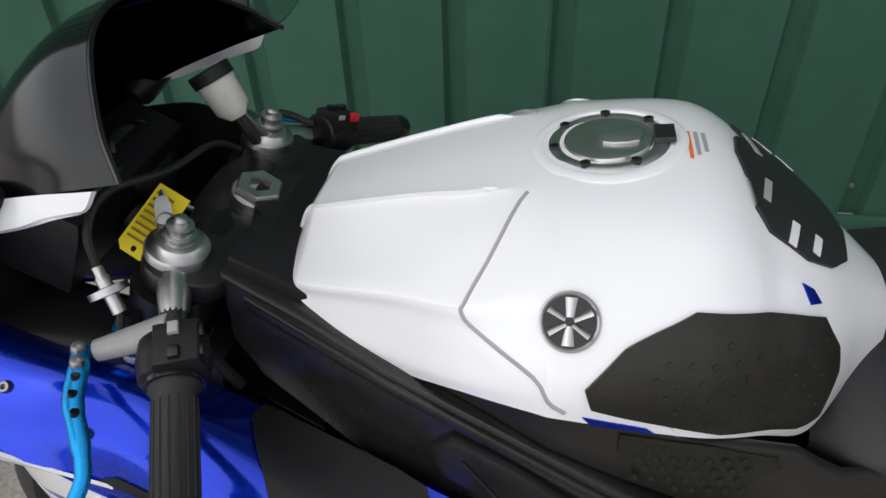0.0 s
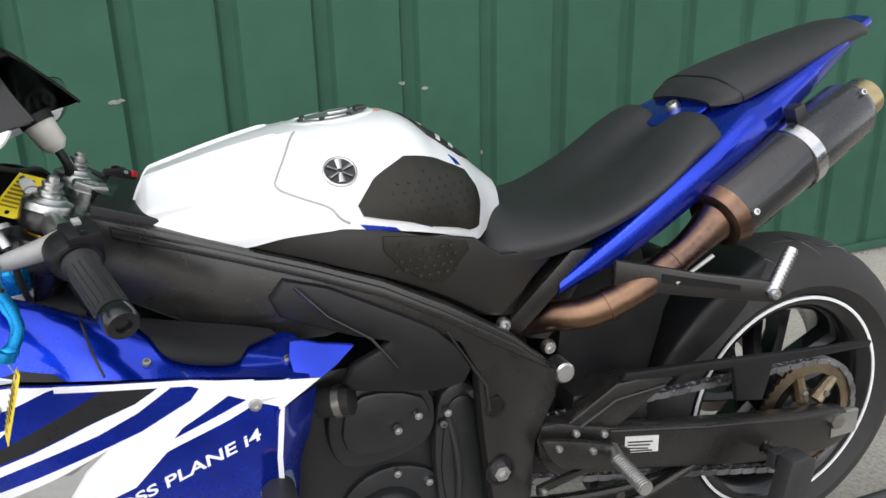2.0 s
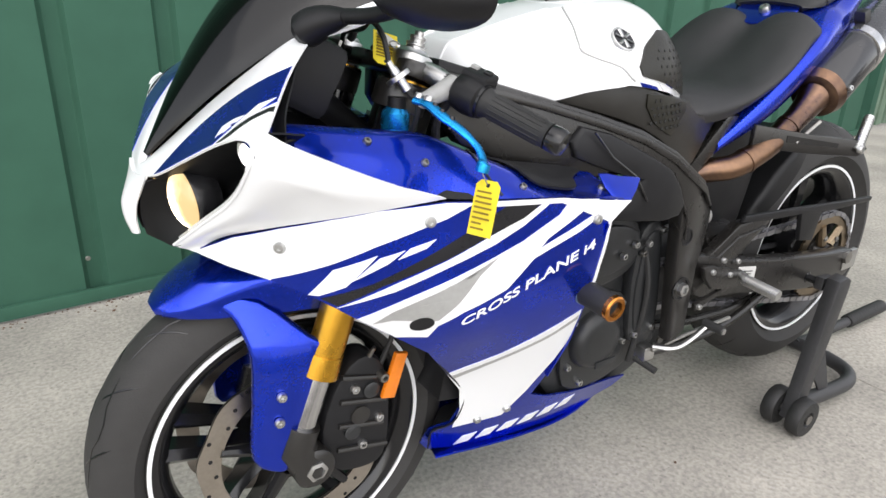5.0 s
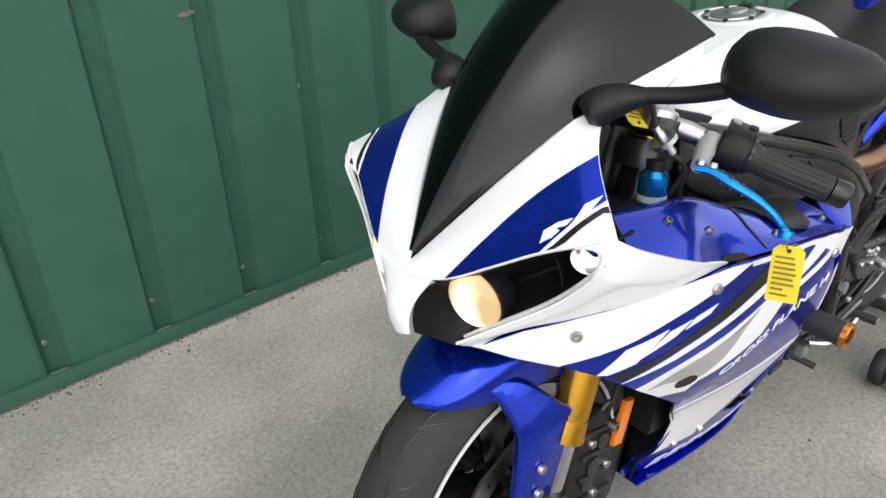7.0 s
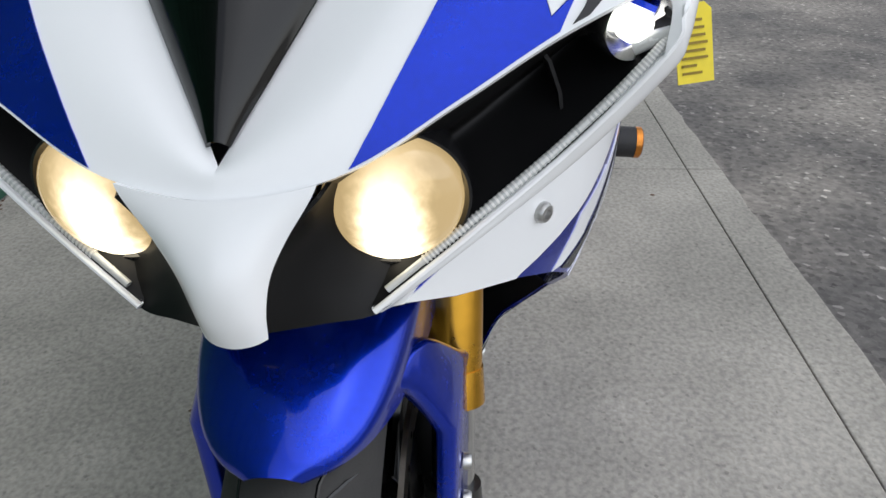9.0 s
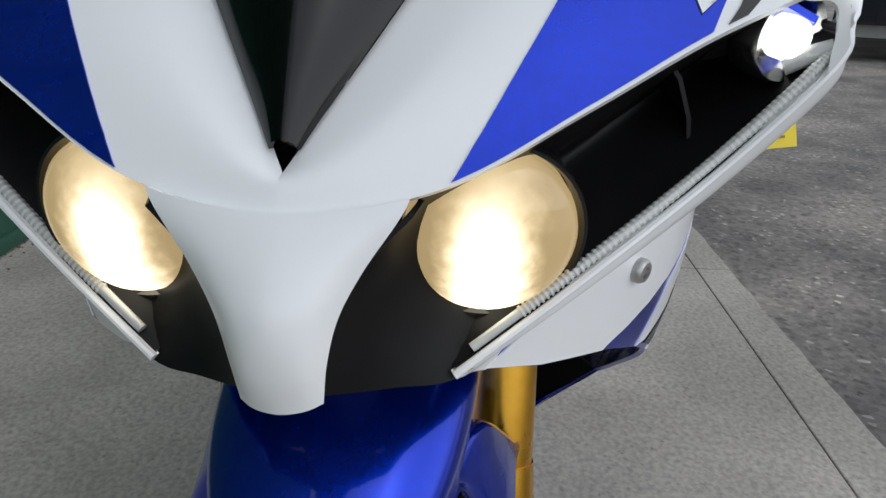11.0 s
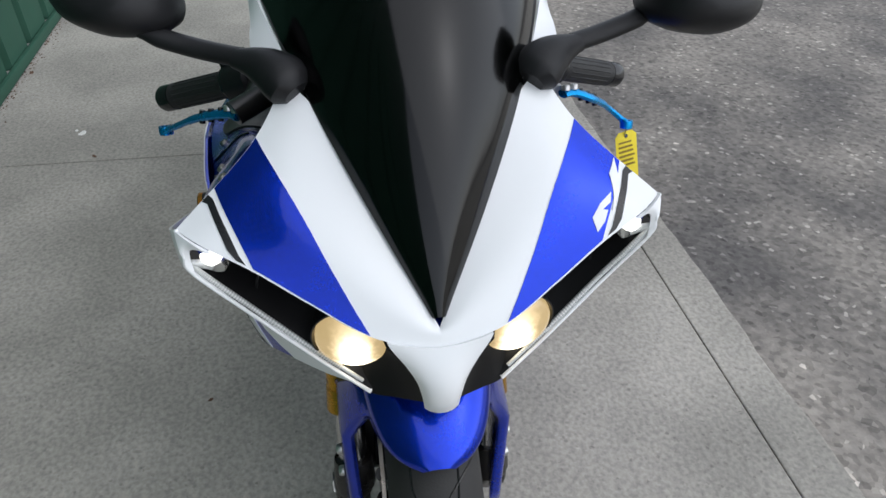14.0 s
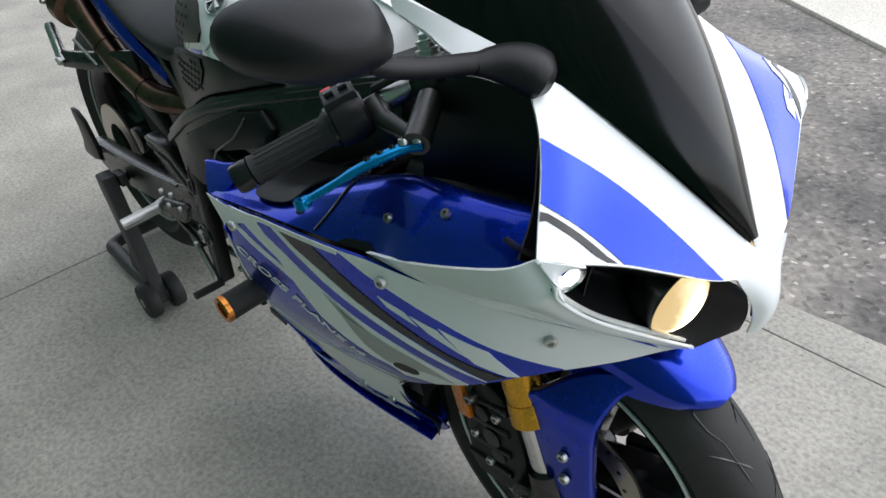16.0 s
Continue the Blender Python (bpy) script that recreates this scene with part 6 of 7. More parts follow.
part("battery_box", block((0.26, 0.18, 0.14), Matrix.Translation((0.56, 0, 0.70)) @ Matrix.Rotation(-0.35, 4, "Y"), 0.02), PLASTIC, bike)
hug_rows = []
for deg, r, half, drop in ((164, 0.338, 0.080, 0.02), (150, 0.336, 0.092, 0.04), (134, 0.334, 0.096, 0.055), (118, 0.331, 0.092, 0.04), (106, 0.328, 0.074, 0.008)):
    w = radians(180 - deg)
    row = []
    for q in (-1, -0.97, -0.7, 0, 0.7, 0.97, 1):
        rr = r - 0.012 * abs(q) ** 4 - (drop if abs(q) == 1 else 0)
        row.append(REAR + Vector((rr * math.cos(w), half * q, rr * math.sin(w))))
    hug_rows.append(row)
part("inner_mudguard", plate(rounded([(0.56, 0.455), (0.568, 0.60), (0.53, 0.655), (0.44, 0.70), (0.33, 0.69), (0.36, 0.60), (0.41, 0.46)], 3), 0.17, lambda a, b, h: Vector((a, h - 0.085, b)), 0.02), PLASTIC, bike, "black plastic inner mudguard ahead of the wheel")
part("rear_hugger", skin(loft(hug_rows), 24, 20, 0.003), PLASTIC, bike, "black plastic rear hugger")

# sprockets and chain
SPY = 0.118
bm = bmesh.new()
n = 132
rings = []
for r0, h in ((0.086, -0.003), (0.110, -0.003), (0.110, 0.003), (0.086, 0.003)):
    rings.append([bm.verts.new(REAR + Vector(((r0 + (0.003 * math.sin(44 * w) if r0 > 0.1 else 0)) * math.cos(w), SPY + h, (r0 + (0.003 * math.sin(44 * w) if r0 > 0.1 else 0)) * math.sin(w)))) for w in (2 * math.pi * k / n for k in range(n))])
for a, b in zip(rings, rings[1:] + rings[:1]):
    for k in range(n):
        bm.faces.new([a[k], a[(k + 1) % n], b[(k + 1) % n], b[k]])
bmesh.ops.recalc_face_normals(bm, faces=bm.faces)
sprocket = part("rear_sprocket", bm, SPROCKET, bike, "worn steel rear sprocket")
for k in range(6):
    w = 2 * math.pi * k / 6 + 0.2
    d = Vector((math.cos(w), 0, math.sin(w)))
    part("sprocket_arm", tube([REAR + Vector((0, SPY, 0)) + d * 0.035, REAR + Vector((0, SPY, 0)) + d * 0.089], [0.013, 0.010], 8), SPROCKET, sprocket)
    part("sprocket_nut", lathe([(0.007, 0), (0.007, 0.009), (0.004, 0.01)], REAR + Vector((0, SPY + 0.004, 0)) + d * 0.055, (0, 1, 0), 6), STEEL, sprocket)
part("hub_carrier", lathe([(0.05, 0.07), (0.05, 0.108), (0.038, 0.112), (0.03, 0.132)], REAR, (0, 1, 0), 32), FRAMEBLACK, sprocket)
FS = Vector((0.700, SPY, 0.425))
loop = []
R1, R2 = 0.112, 0.045
cR = Vector((REAR.x, SPY, REAR.z))
d = (FS - cR).normalized()
up = Vector((-d.z, 0, d.x))
if up.z < 0:
    up = -up
top0, top1 = cR + up * R1, FS + up * R2
bot0, bot1 = FS - up * R2, cR - up * R1
steps = 41
for k in range(steps):
    loop.append(top1 + (top0 - top1) * k / steps)
for k in range(23):
    w = math.pi * k / 23
    loop.append(cR + (up * math.cos(w) - d * math.sin(w)) * R1)
for k in range(steps):
    loop.append(bot1 + (bot0 - bot1) * k / steps)
for k in range(8):
    w = math.pi * k / 8
    loop.append(FS + (-up * math.cos(w) + d * math.sin(w)) * R2)
chain_root = part("drive_chain", tube([loop[0] + Vector((0, 0, 0)), loop[1]], 0.004, 8), CHAIN, bike, "greasy steel drive chain")
for i, (p, q) in enumerate(zip(loop, loop[1:] + loop[:1])):
    e = (q - p)
    L = e.length
    e.normalize()
    nrm = Vector((-e.z, 0, e.x))
    off = 0.0065 if i % 2 else 0.0045
    bm = bmesh.new()
    out = []
    for k in range(6):
        w = math.pi / 2 + math.pi * k / 5
        out.append((0.0058 * math.cos(w), 0.0058 * math.sin(w)))
    for k in range(6):
        w = -math.pi / 2 + math.pi * k / 5
        out.append((L + 0.0058 * math.cos(w), 0.0058 * math.sin(w)))
    for s in (-1, 1):
        plate(out, 0.0018, lambda a, b, h, s=s: p + e * a + nrm * b + Vector((0, s * (off + h), 0)), 0, bm)
    lathe([(0.0036, -0.008), (0.0036, 0.008)], p, (0, 1, 0), 8, bm)
    part("chain_link", bm, CHAIN, chain_root, smooth=0)
part("swingarm_label", plate([(0.492, 0.437), (0.428, 0.425), (0.428, 0.395), (0.492, 0.407)], 0.0008, upright(0.1672, 1), 0), LABEL, bike, "small silver information label", 0)
for k in range(5):
    part("label_bar", plate([(0.487, 0.427 - 0.0055 * k), (0.440 + 0.004 * (k % 3), 0.418 - 0.0055 * k), (0.440 + 0.004 * (k % 3), 0.4155 - 0.0055 * k), (0.487, 0.4245 - 0.0055 * k)], 0.0006, upright(0.168, 1), 0), BLACKSTRIPE, bike, "", 0)
# gear lever
lever = part("gear_lever", tube(smooth_path([(0.742, 0.175, 0.330), (0.72, 0.205, 0.333), (0.69, 0.215, 0.345), (0.648, 0.222, 0.372)], 14), [0.008] * 4 + [0.0065] * 10, 10, flat=0.7), ALU, bike, "bare aluminium gear lever")
part("lever_toe", tube([(0.65, 0.215, 0.374), (0.648, 0.255, 0.372)], 0.009, 14), GRIP, lever)
part("toe_cap", lathe([(0.006, 0), (0.006, 0.004), (0.003, 0.005)], (0.648, 0.254, 0.372), (0, 1, 0), 12), ALU, lever)
part("lever_rod", tube([(0.75, 0.18, 0.325), (0.66, 0.19, 0.34), (0.52, 0.185, 0.335)], 0.0042, 8), STEEL, lever)
part("lever_clamp", block((0.028, 0.025, 0.03), Matrix.Translation((0.752, 0.165, 0.315)), 0.004), ALU, lever)
part("lever_stub", tube([(0.765, 0.155, 0.30), (0.755, 0.20, 0.29)], 0.007, 10), GRIP, lever)
part("side_stand", tube(smooth_path([(0.72, 0.13, 0.28), (0.60, 0.15, 0.285), (0.46, 0.155, 0.30), (0.33, 0.15, 0.34)], 14), 0.009, 10), FRAMEBLACK, bike, "folded black side stand")
part("pedal_toe", tube([(0.745, -0.205, 0.362), (0.747, -0.262, 0.364)], 0.0075, 10), GRIP, bike)
part("brake_pedal", tube(smooth_path([(0.62, -0.19, 0.40), (0.70, -0.20, 0.35), (0.745, -0.215, 0.36)], 10), 0.006, 8), STEEL, bike)
part("rear_brake_disc", lathe([(0.11, -0.10), (0.11, -0.104), (0.06, -0.104), (0.06, -0.10)], REAR, (0, 1, 0), 48, closed=True), DISC, bike)

# ---- inside of the nose: ducts, bulkhead, instruments ----
for side in (1, -1):
    ductf = loft([[(1.50, 0.05, 0.80), (1.36, 0.07, 0.79), (1.22, 0.085, 0.77)], [(1.50, 0.15, 0.80), (1.36, 0.14, 0.785), (1.22, 0.125, 0.765)], [(1.50, 0.16, 0.72), (1.36, 0.15, 0.70), (1.22, 0.13, 0.69)], [(1.50, 0.05, 0.70), (1.36, 0.07, 0.69), (1.22, 0.08, 0.68)], [(1.50, 0.045, 0.80), (1.36, 0.065, 0.79), (1.22, 0.08, 0.77)]])
    part("air_duct", skin(ductf, 12, 20, 0.002, mirror=side < 0), PLASTIC, bike)
    bulk = loft([[(1.39, 0.03, 0.93), (1.40, 0.09, 0.912), (1.42, 0.14, 0.885), (1.455, 0.19, 0.845), (1.47, 0.225, 0.82)], [(1.42, 0.03, 0.86), (1.43, 0.09, 0.85), (1.45, 0.14, 0.84), (1.47, 0.18, 0.82), (1.475, 0.21, 0.808)], [(1.43, 0.03, 0.78), (1.44, 0.09, 0.78), (1.45, 0.14, 0.78), (1.462, 0.18, 0.785), (1.465, 0.21, 0.795)]])
    part("cowl_lining", skin(bulk, 14, 8, 0.002, mirror=side < 0), PLASTIC, bike)
dash = part("instrument_pod", block((0.07, 0.20, 0.10), Matrix.Translation((1.385, 0, 0.868)) @ Matrix.Rotation(radians(-28), 4, "Y"), 0.014), PLASTIC, bike, "black instrument pod with a lit green lamp")
part("dial", lathe([(0.042, 0), (0.042, 0.006), (0.038, 0.008), (0.037, 0.004)], (1.352, -0.035, 0.885), (-0.88, 0, 0.47), 36), GLOSSBLACK, dash)
part("display", block((0.004, 0.075, 0.05), Matrix.Translation((1.350, 0.05, 0.885)) @ Matrix.Rotation(radians(-28), 4, "Y"), 0.001), STEEL, dash)
part("green_lamp", lathe([(0.003, 0), (0.003, 0.003)], (1.344, 0.028, 0.908), (-0.88, 0, 0.47), 10), GREENLED, dash, "lit green neutral lamp")
part("dash_stay", tube([(1.36, 0.0, 0.84), (1.27, 0.0, 0.76)], 0.02, 12), PLASTIC, dash)

# ---- handlebars and controls ----
AX = Vector((-0.347, 0, 0.938))  # along the fork, upwards
yoke_out = rounded([(-0.135, 0.012), (-0.125, -0.032), (-0.09, -0.042), (-0.045, -0.055), (0, -0.062), (0.045, -0.055), (0.09, -0.042), (0.125, -0.032), (0.135, 0.012), (0.11, 0.036), (0.06, 0.022), (0.03, 0.030), (-0.03, 0.030), (-0.06, 0.022), (-0.11, 0.036)], 3)
yoke = part("top_yoke", plate(yoke_out, 0.022, lambda a, b, h: Vector((1.238 + b * 0.938, a, 0.866 + b * 0.347)) + AX * (h - 0.011), 0.004), FRAMEBLACK, bike, "black top yoke")
for y in (-0.045, 0.045):
    part("yoke_slot", plate(rounded([(-0.016, -0.008), (0.016, -0.008), (0.016, 0.008), (-0.016, 0.008)], 3), 0.001, lambda a, b, h: Vector((1.232 + b * 0.938, y + a, 0.864 + b * 0.347)) + AX * (0.0105 + h), 0), GLOSSBLACK, yoke)
top = Vector((1.213, 0.0, 0.877))
part("steering_nut", lathe([(0.025, -0.012), (0.025, 0.002), (0.0225, 0.003)], top, AX, 32), ALU, yoke)
part("steering_hex", lathe([(0.0235, 0.002), (0.0235, 0.009), (0.0215, 0.012), (0.0115, 0.012), (0.010, 0.004)], top, AX, 6), ALU, yoke, "large bare hex steering nut")
for side in (1, -1):
    c = Vector((1.248, side * 0.100, 0.868))
    cap = part("fork_cap", lathe([(0.0275, -0.006), (0.0275, 0.018), (0.026, 0.021), (0.021, 0.023), (0.018, 0.027), (0.013, 0.028), (0.0125, 0.031), (0.0138, 0.032), (0.0138, 0.035), (0.0102, 0.036), (0.0102, 0.040), (0.0112, 0.041), (0.0112, 0.044), (0.0065, 0.045), (0.0065, 0.050), (0.004, 0.052)], c, AX, 32), ALU, yoke, "bare aluminium fork cap with stacked adjuster")
    part("clip_on_clamp", lathe([(0.036, -0.055), (0.037, -0.050), (0.037, -0.025), (0.036, -0.020)], c, AX, 32), FRAMEBLACK, bike)
    a, b = Vector((1.236, side * 0.128, 0.868)), (Vector((1.162, 0.300, 0.806)) if side > 0 else Vector((1.154, -0.290, 0.801)))
    e = (b - a).normalized()
    bar = part("handlebar", tube([a - e * 0.01, a + (b - a) * 0.5], [0.012, 0.011], 16), FRAMEBLACK, bike, "black clip-on handlebar")
    part("bar_collar", tube([a - e * 0.005, a + e * 0.012, a + e * 0.032], [0.0125, 0.0135, 0.0115], 18), ALU, bar, "bare aluminium collar")
    g0 = a + (b - a) * 0.47
    part("grip", tube([g0, g0 + e * 0.004, g0 + e * 0.008, b - e * 0.012, b - e * 0.008], [0.0195, 0.0195, 0.0165, 0.0162, 0.0172], 24), GRIP, bar, "worn black rubber grip")
    for k in range(16):
        w = 2 * math.pi * k / 16
        u1, u2 = frame_along(e)
        o = (u1 * math.cos(w) + u2 * math.sin(w)) * 0.0162
        part("grip_rib", tube([g0 + e * 0.014 + o, b - e * 0.016 + o], 0.0011, 5), GRIP, bar)
    part("bar_end", lathe([(0.0165, -0.006), (0.017, 0.0), (0.017, 0.010), (0.015, 0.014), (0.008, 0.0145), (0.006, 0.010)], b, e, 24), GLOSSBLACK, bar)
    s0 = a + (b - a) * 0.26
    sw = part("switch_housing", tube([s0, s0 + e * 0.004, s0 + e * 0.020, s0 + e * 0.036, s0 + e * 0.040], [0.022, 0.0265, 0.0285, 0.0265, 0.021], 22, flat=0.92), PLASTIC, bike, "black handlebar switch housing")
    u1, u2 = frame_along(e)
    upv = (Vector((-0.5, 0, 0.86)) - e * e.dot(Vector((-0.5, 0, 0.86)))).normalized()
    part("switch_block", block((0.036, 0.034, 0.03), Matrix.Translation(s0 + e * 0.020 + upv * 0.018) @ e.to_track_quat("X", "Z").to_matrix().to_4x4(), 0.004), PLASTIC, sw)
    for k, (da, db) in enumerate(((0.010, -0.008), (0.030, -0.008), (0.012, 0.010), (0.028, 0.010))):
        at = s0 + e * da + upv * 0.0325 + upv.cross(e) * db
        part("switch_button", block((0.010, 0.008, 0.006) if side > 0 or k != 1 else (0.012, 0.014, 0.010), Matrix.Translation(at) @ e.to_track_quat("X", "Z").to_matrix().to_4x4(), 0.0015), RED if side < 0 and k == 1 else (GREYDECAL if k == 0 else GLOSSBLACK), sw, "red stop switch" if side < 0 and k == 1 else "")
    part("switch_rim", tube([s0 + e * 0.038, s0 + e * 0.042], 0.0225, 22), GLOSSBLACK, sw)
    # lever and perch
    pv = Vector((1.284, 0.200, 0.842)) if side > 0 else Vector((1.305, -0.193, 0.850))
    perch = part("lever_perch", tube([s0 - e * 0.008, s0 + Vector((0.03, side * 0.0, -0.004)), pv + Vector((-0.004, -side * 0.014, 0.0))], [0.015, 0.012, 0.009], 14), GREYDECAL if side == 1 else FRAMEBLACK, bike, "lever perch clamped on the bar")
    lv = [(1.292, 0.189, 0.845), (1.283, 0.206, 0.842), (1.277, 0.229, 0.831), (1.262, 0.252, 0.815), (1.254, 0.270, 0.800), (1.257, 0.285, 0.788), (1.262, 0.292, 0.782)]
    if side < 0:
        lv = [(1.316, 0.184, 0.851), (1.302, 0.197, 0.848), (1.291, 0.220, 0.842), (1.277, 0.242, 0.831), (1.262, 0.262, 0.817), (1.250, 0.275, 0.807), (1.245, 0.283, 0.802)]
    lpts = smooth_path([(x, side * y, z) for x, y, z in lv], 26)
    bl = part("lever_blade", tube(lpts, [0.0075] * 4 + [0.0085] * 6 + [0.0075] * 4 + [0.0062] * 8 + [0.0075, 0.0085, 0.0085, 0.006], 12, flat=0.62), CYAN, perch, "bright blue anodised short lever")
    for k in (6, 8, 10):
        part("lever_hole", lathe([(0.0034, -0.0075), (0.0034, 0.0075)], lpts[k], (-0.25, -0.15 * side, 0.95), 12), GLOSSBLACK, bl)
    for k in (1, 4):
        part("lever_bolt", bolt(lpts[k] + Vector((-0.001, 0, 0.006)), (-0.3, 0, 0.95), 0.0055, 0.004), ALU, bl)
    part("lever_eye", lathe([(0.008, -0.005), (0.0085, 0.0), (0.008, 0.005), (0.0045, 0.005), (0.0045, -0.005)], lpts[-1], (-0.3, 0, 0.95), 18), CYAN, bl)
# clutch cable with its adjuster wheel
adj = Vector((1.288, 0.142, 0.866))
cd = Vector((0.30, -0.25, 0.55)).normalized()
part("cable_adjuster", lathe([(0.006, -0.02), (0.006, -0.004), (0.0165, -0.003), (0.0165, 0.003), (0.006, 0.004), (0.006, 0.012), (0.0045, 0.014), (0.0045, 0.022)], adj, cd, 24), ALU, bike, "silver cable adjuster wheel")
cable = smooth_path([adj + cd * 0.02, (1.30, 0.125, 0.915), (1.298, 0.09, 0.93), (1.28, 0.03, 0.915), (1.272, -0.04, 0.905), (1.262, -0.075, 0.88)], 30)
part("clutch_cable", tube(cable, 0.0036, 8), GRIP, bike, "black clutch cable")
part("lower_cable", tube(smooth_path([adj - cd * 0.02, (1.272, 0.165, 0.83), (1.27, 0.14, 0.78), (1.25, 0.12, 0.72)], 16), 0.0036, 8), GRIP, bike)
part("switch_wire", tube(smooth_path([(1.215, 0.16, 0.842), (1.225, 0.135, 0.80), (1.21, 0.12, 0.74)], 14), 0.006, 8), GRIP, bike)
part("switch_wire", tube(smooth_path([(1.215, -0.16, 0.87), (1.25, -0.14, 0.89), (1.262, -0.08, 0.87), (1.25, -0.07, 0.80)], 16), 0.0045, 8), GRIP, bike)
# brake fluid reservoir and the blue-labelled bottle beside the fork
ra, rb = Vector((1.254, -0.063, 0.934)), Vector((1.270, -0.066, 0.966))
res = part("fluid_reservoir", tube([ra - (rb - ra) * 0.28, ra, rb], [0.009, 0.0175, 0.020], 28), MILKY, bike, "cloudy white brake fluid reservoir with a black lid")
part("reservoir_lid", tube([rb - (rb - ra) * 0.15, rb + (rb - ra) * 0.18], 0.0218, 28), PLASTIC, res)
part("reservoir_hose", tube(smooth_path([ra, (1.243, -0.07, 0.90), (1.255, -0.10, 0.875), (1.27, -0.15, 0.86)], 14), 0.006, 8), GRIP, res)
part("reservoir_stay", tube([ra + Vector((0, 0, 0.006)), (1.236, -0.09, 0.885)], 0.004, 8), STEEL, res)
part("master_cylinder", tube([(1.275, -0.135, 0.868), (1.312, -0.19, 0.853)], 0.014, 16), FRAMEBLACK, bike)
for x, y, z in ((1.262, 0.094, 0.759), (1.289, 0.132, 0.762)):
    bot = part("damping_bottle", tube([(x, y, z), (x, y, z + 0.006), (x - 0.003, y, z + 0.058), (x - 0.004, y, z + 0.064)], [0.015, 0.0185, 0.0185, 0.013], 28), CYAN, bike, "small blue bottle with a white label")
    part("bottle_label", tube([(x - 0.0013, y, z + 0.026), (x - 0.0018, y, z + 0.034)], 0.0189, 28), LABEL, bot)
    part("bottle_cap", tube([(x - 0.004, y, z + 0.062), (x - 0.005, y, z + 0.078)], 0.012, 18), PLASTIC, bot)

part("rear_brake_guard", plate(rounded([(0.034, 0.478), (0.10, 0.465), (0.125, 0.37), (0.018, 0.354), (0.036, 0.392), (0.042, 0.432)], 2), 0.01, upright(0.172, -1), 0.002), PLASTIC, bike, "black rear brake guard plate")
# key with its yellow tag, and the tag on the lever


def tag_card(name, corner_a, along, across, normal, label):
    """A paper tag with cut corners, an eyelet and unreadable print as bars."""
    L, W = 0.066, 0.034
    out = [(0, 0.006), (0.006, 0), (L, 0), (L, W), (0.006, W), (0, W - 0.006)]
    lay = lambda a, b, h: corner_a + along * a + across * b + normal * h + normal * 0.004 * math.sin(a / L * 2.2)
    ob = part(name, plate(out, 0.0009, lay, 0), YELLOW, None, "", 0)
    tagged(ob, label, "tag")
    rng = random.Random(5)
    for k in range(8):
        w = rng.uniform(0.5, 0.85) * W
        a = 0.013 + 0.0062 * k
        for face in (0.00095, -0.0004):
            part("print_bar", plate([(a, 0.004), (a + 0.0022, 0.004), (a + 0.0022, w), (a, w)], 0.0003, lambda p, q, h, f=face: lay(p, q, f + h), 0), TAGINK, ob, "", 0)
    part("tag_hole", plate(rounded([(0.004, W / 2 - 0.002), (0.008, W / 2 - 0.002), (0.008, W / 2 + 0.002), (0.004, W / 2 + 0.002)], 3), 0.0014, lambda p, q, h: lay(p, q, h - 0.0002), 0), GLOSSBLACK, ob, "", 0)
    return ob


al = Vector((-0.026, -0.049, 0.031)).normalized()
ac = Vector((-0.027, 0.009, -0.009))
ac = (ac - al * ac.dot(al)).normalized()
tag_card("key_tag", Vector((1.302, 0.101, 0.881)), al, ac, al.cross(ac).normalized() * -1, "yellow card tag tied to the ignition key")
flat = al.cross(ac).normalized() * -1
aim_k = (al - ac * 1.1).normalized()
side_k = flat.cross(aim_k)
key_at = Vector((1.302, 0.101, 0.881)) + al * 0.047 + ac * 0.020 + flat * 0.0055
key = part("ignition_key", plate(rounded([(-0.011, -0.0065), (0.011, -0.0055), (0.011, 0.0055), (-0.011, 0.0065)], 3), 0.0025, lambda a, b, h: key_at + aim_k * a + side_k * b + flat * h, 0.0006), LABEL, None)
tagged(key, "bare metal ignition key with a small head", "key")
part("key_shank", tube([key_at + aim_k * 0.010, key_at + aim_k * 0.018, (1.258, 0.040, 0.880)], 0.0026, 8), ALU, key)
part("key_ring", tube([key_at + aim_k * (0.008 * math.cos(w) - 0.012) + side_k * 0.008 * math.sin(w) + flat * 0.003 for w in (2 * math.pi * k / 20 for k in range(21))], 0.0008, 6), STEEL, key)
al = Vector((0.25, 0.12, -0.95)).normalized()
ac = Vector((-0.28, 0.95, 0.0))
ac = (ac - al * ac.dot(al)).normalized()
lt = tag_card("lever_tag", Vector((1.259, 0.280, 0.766)), al, ac, al.cross(ac).normalized(), "yellow card tag hanging from the clutch lever")
part("tag_string", tube([(1.262, 0.290, 0.784), (1.262, 0.293, 0.774), (1.256, 0.296, 0.760)], 0.0008, 6), STEEL, lt)

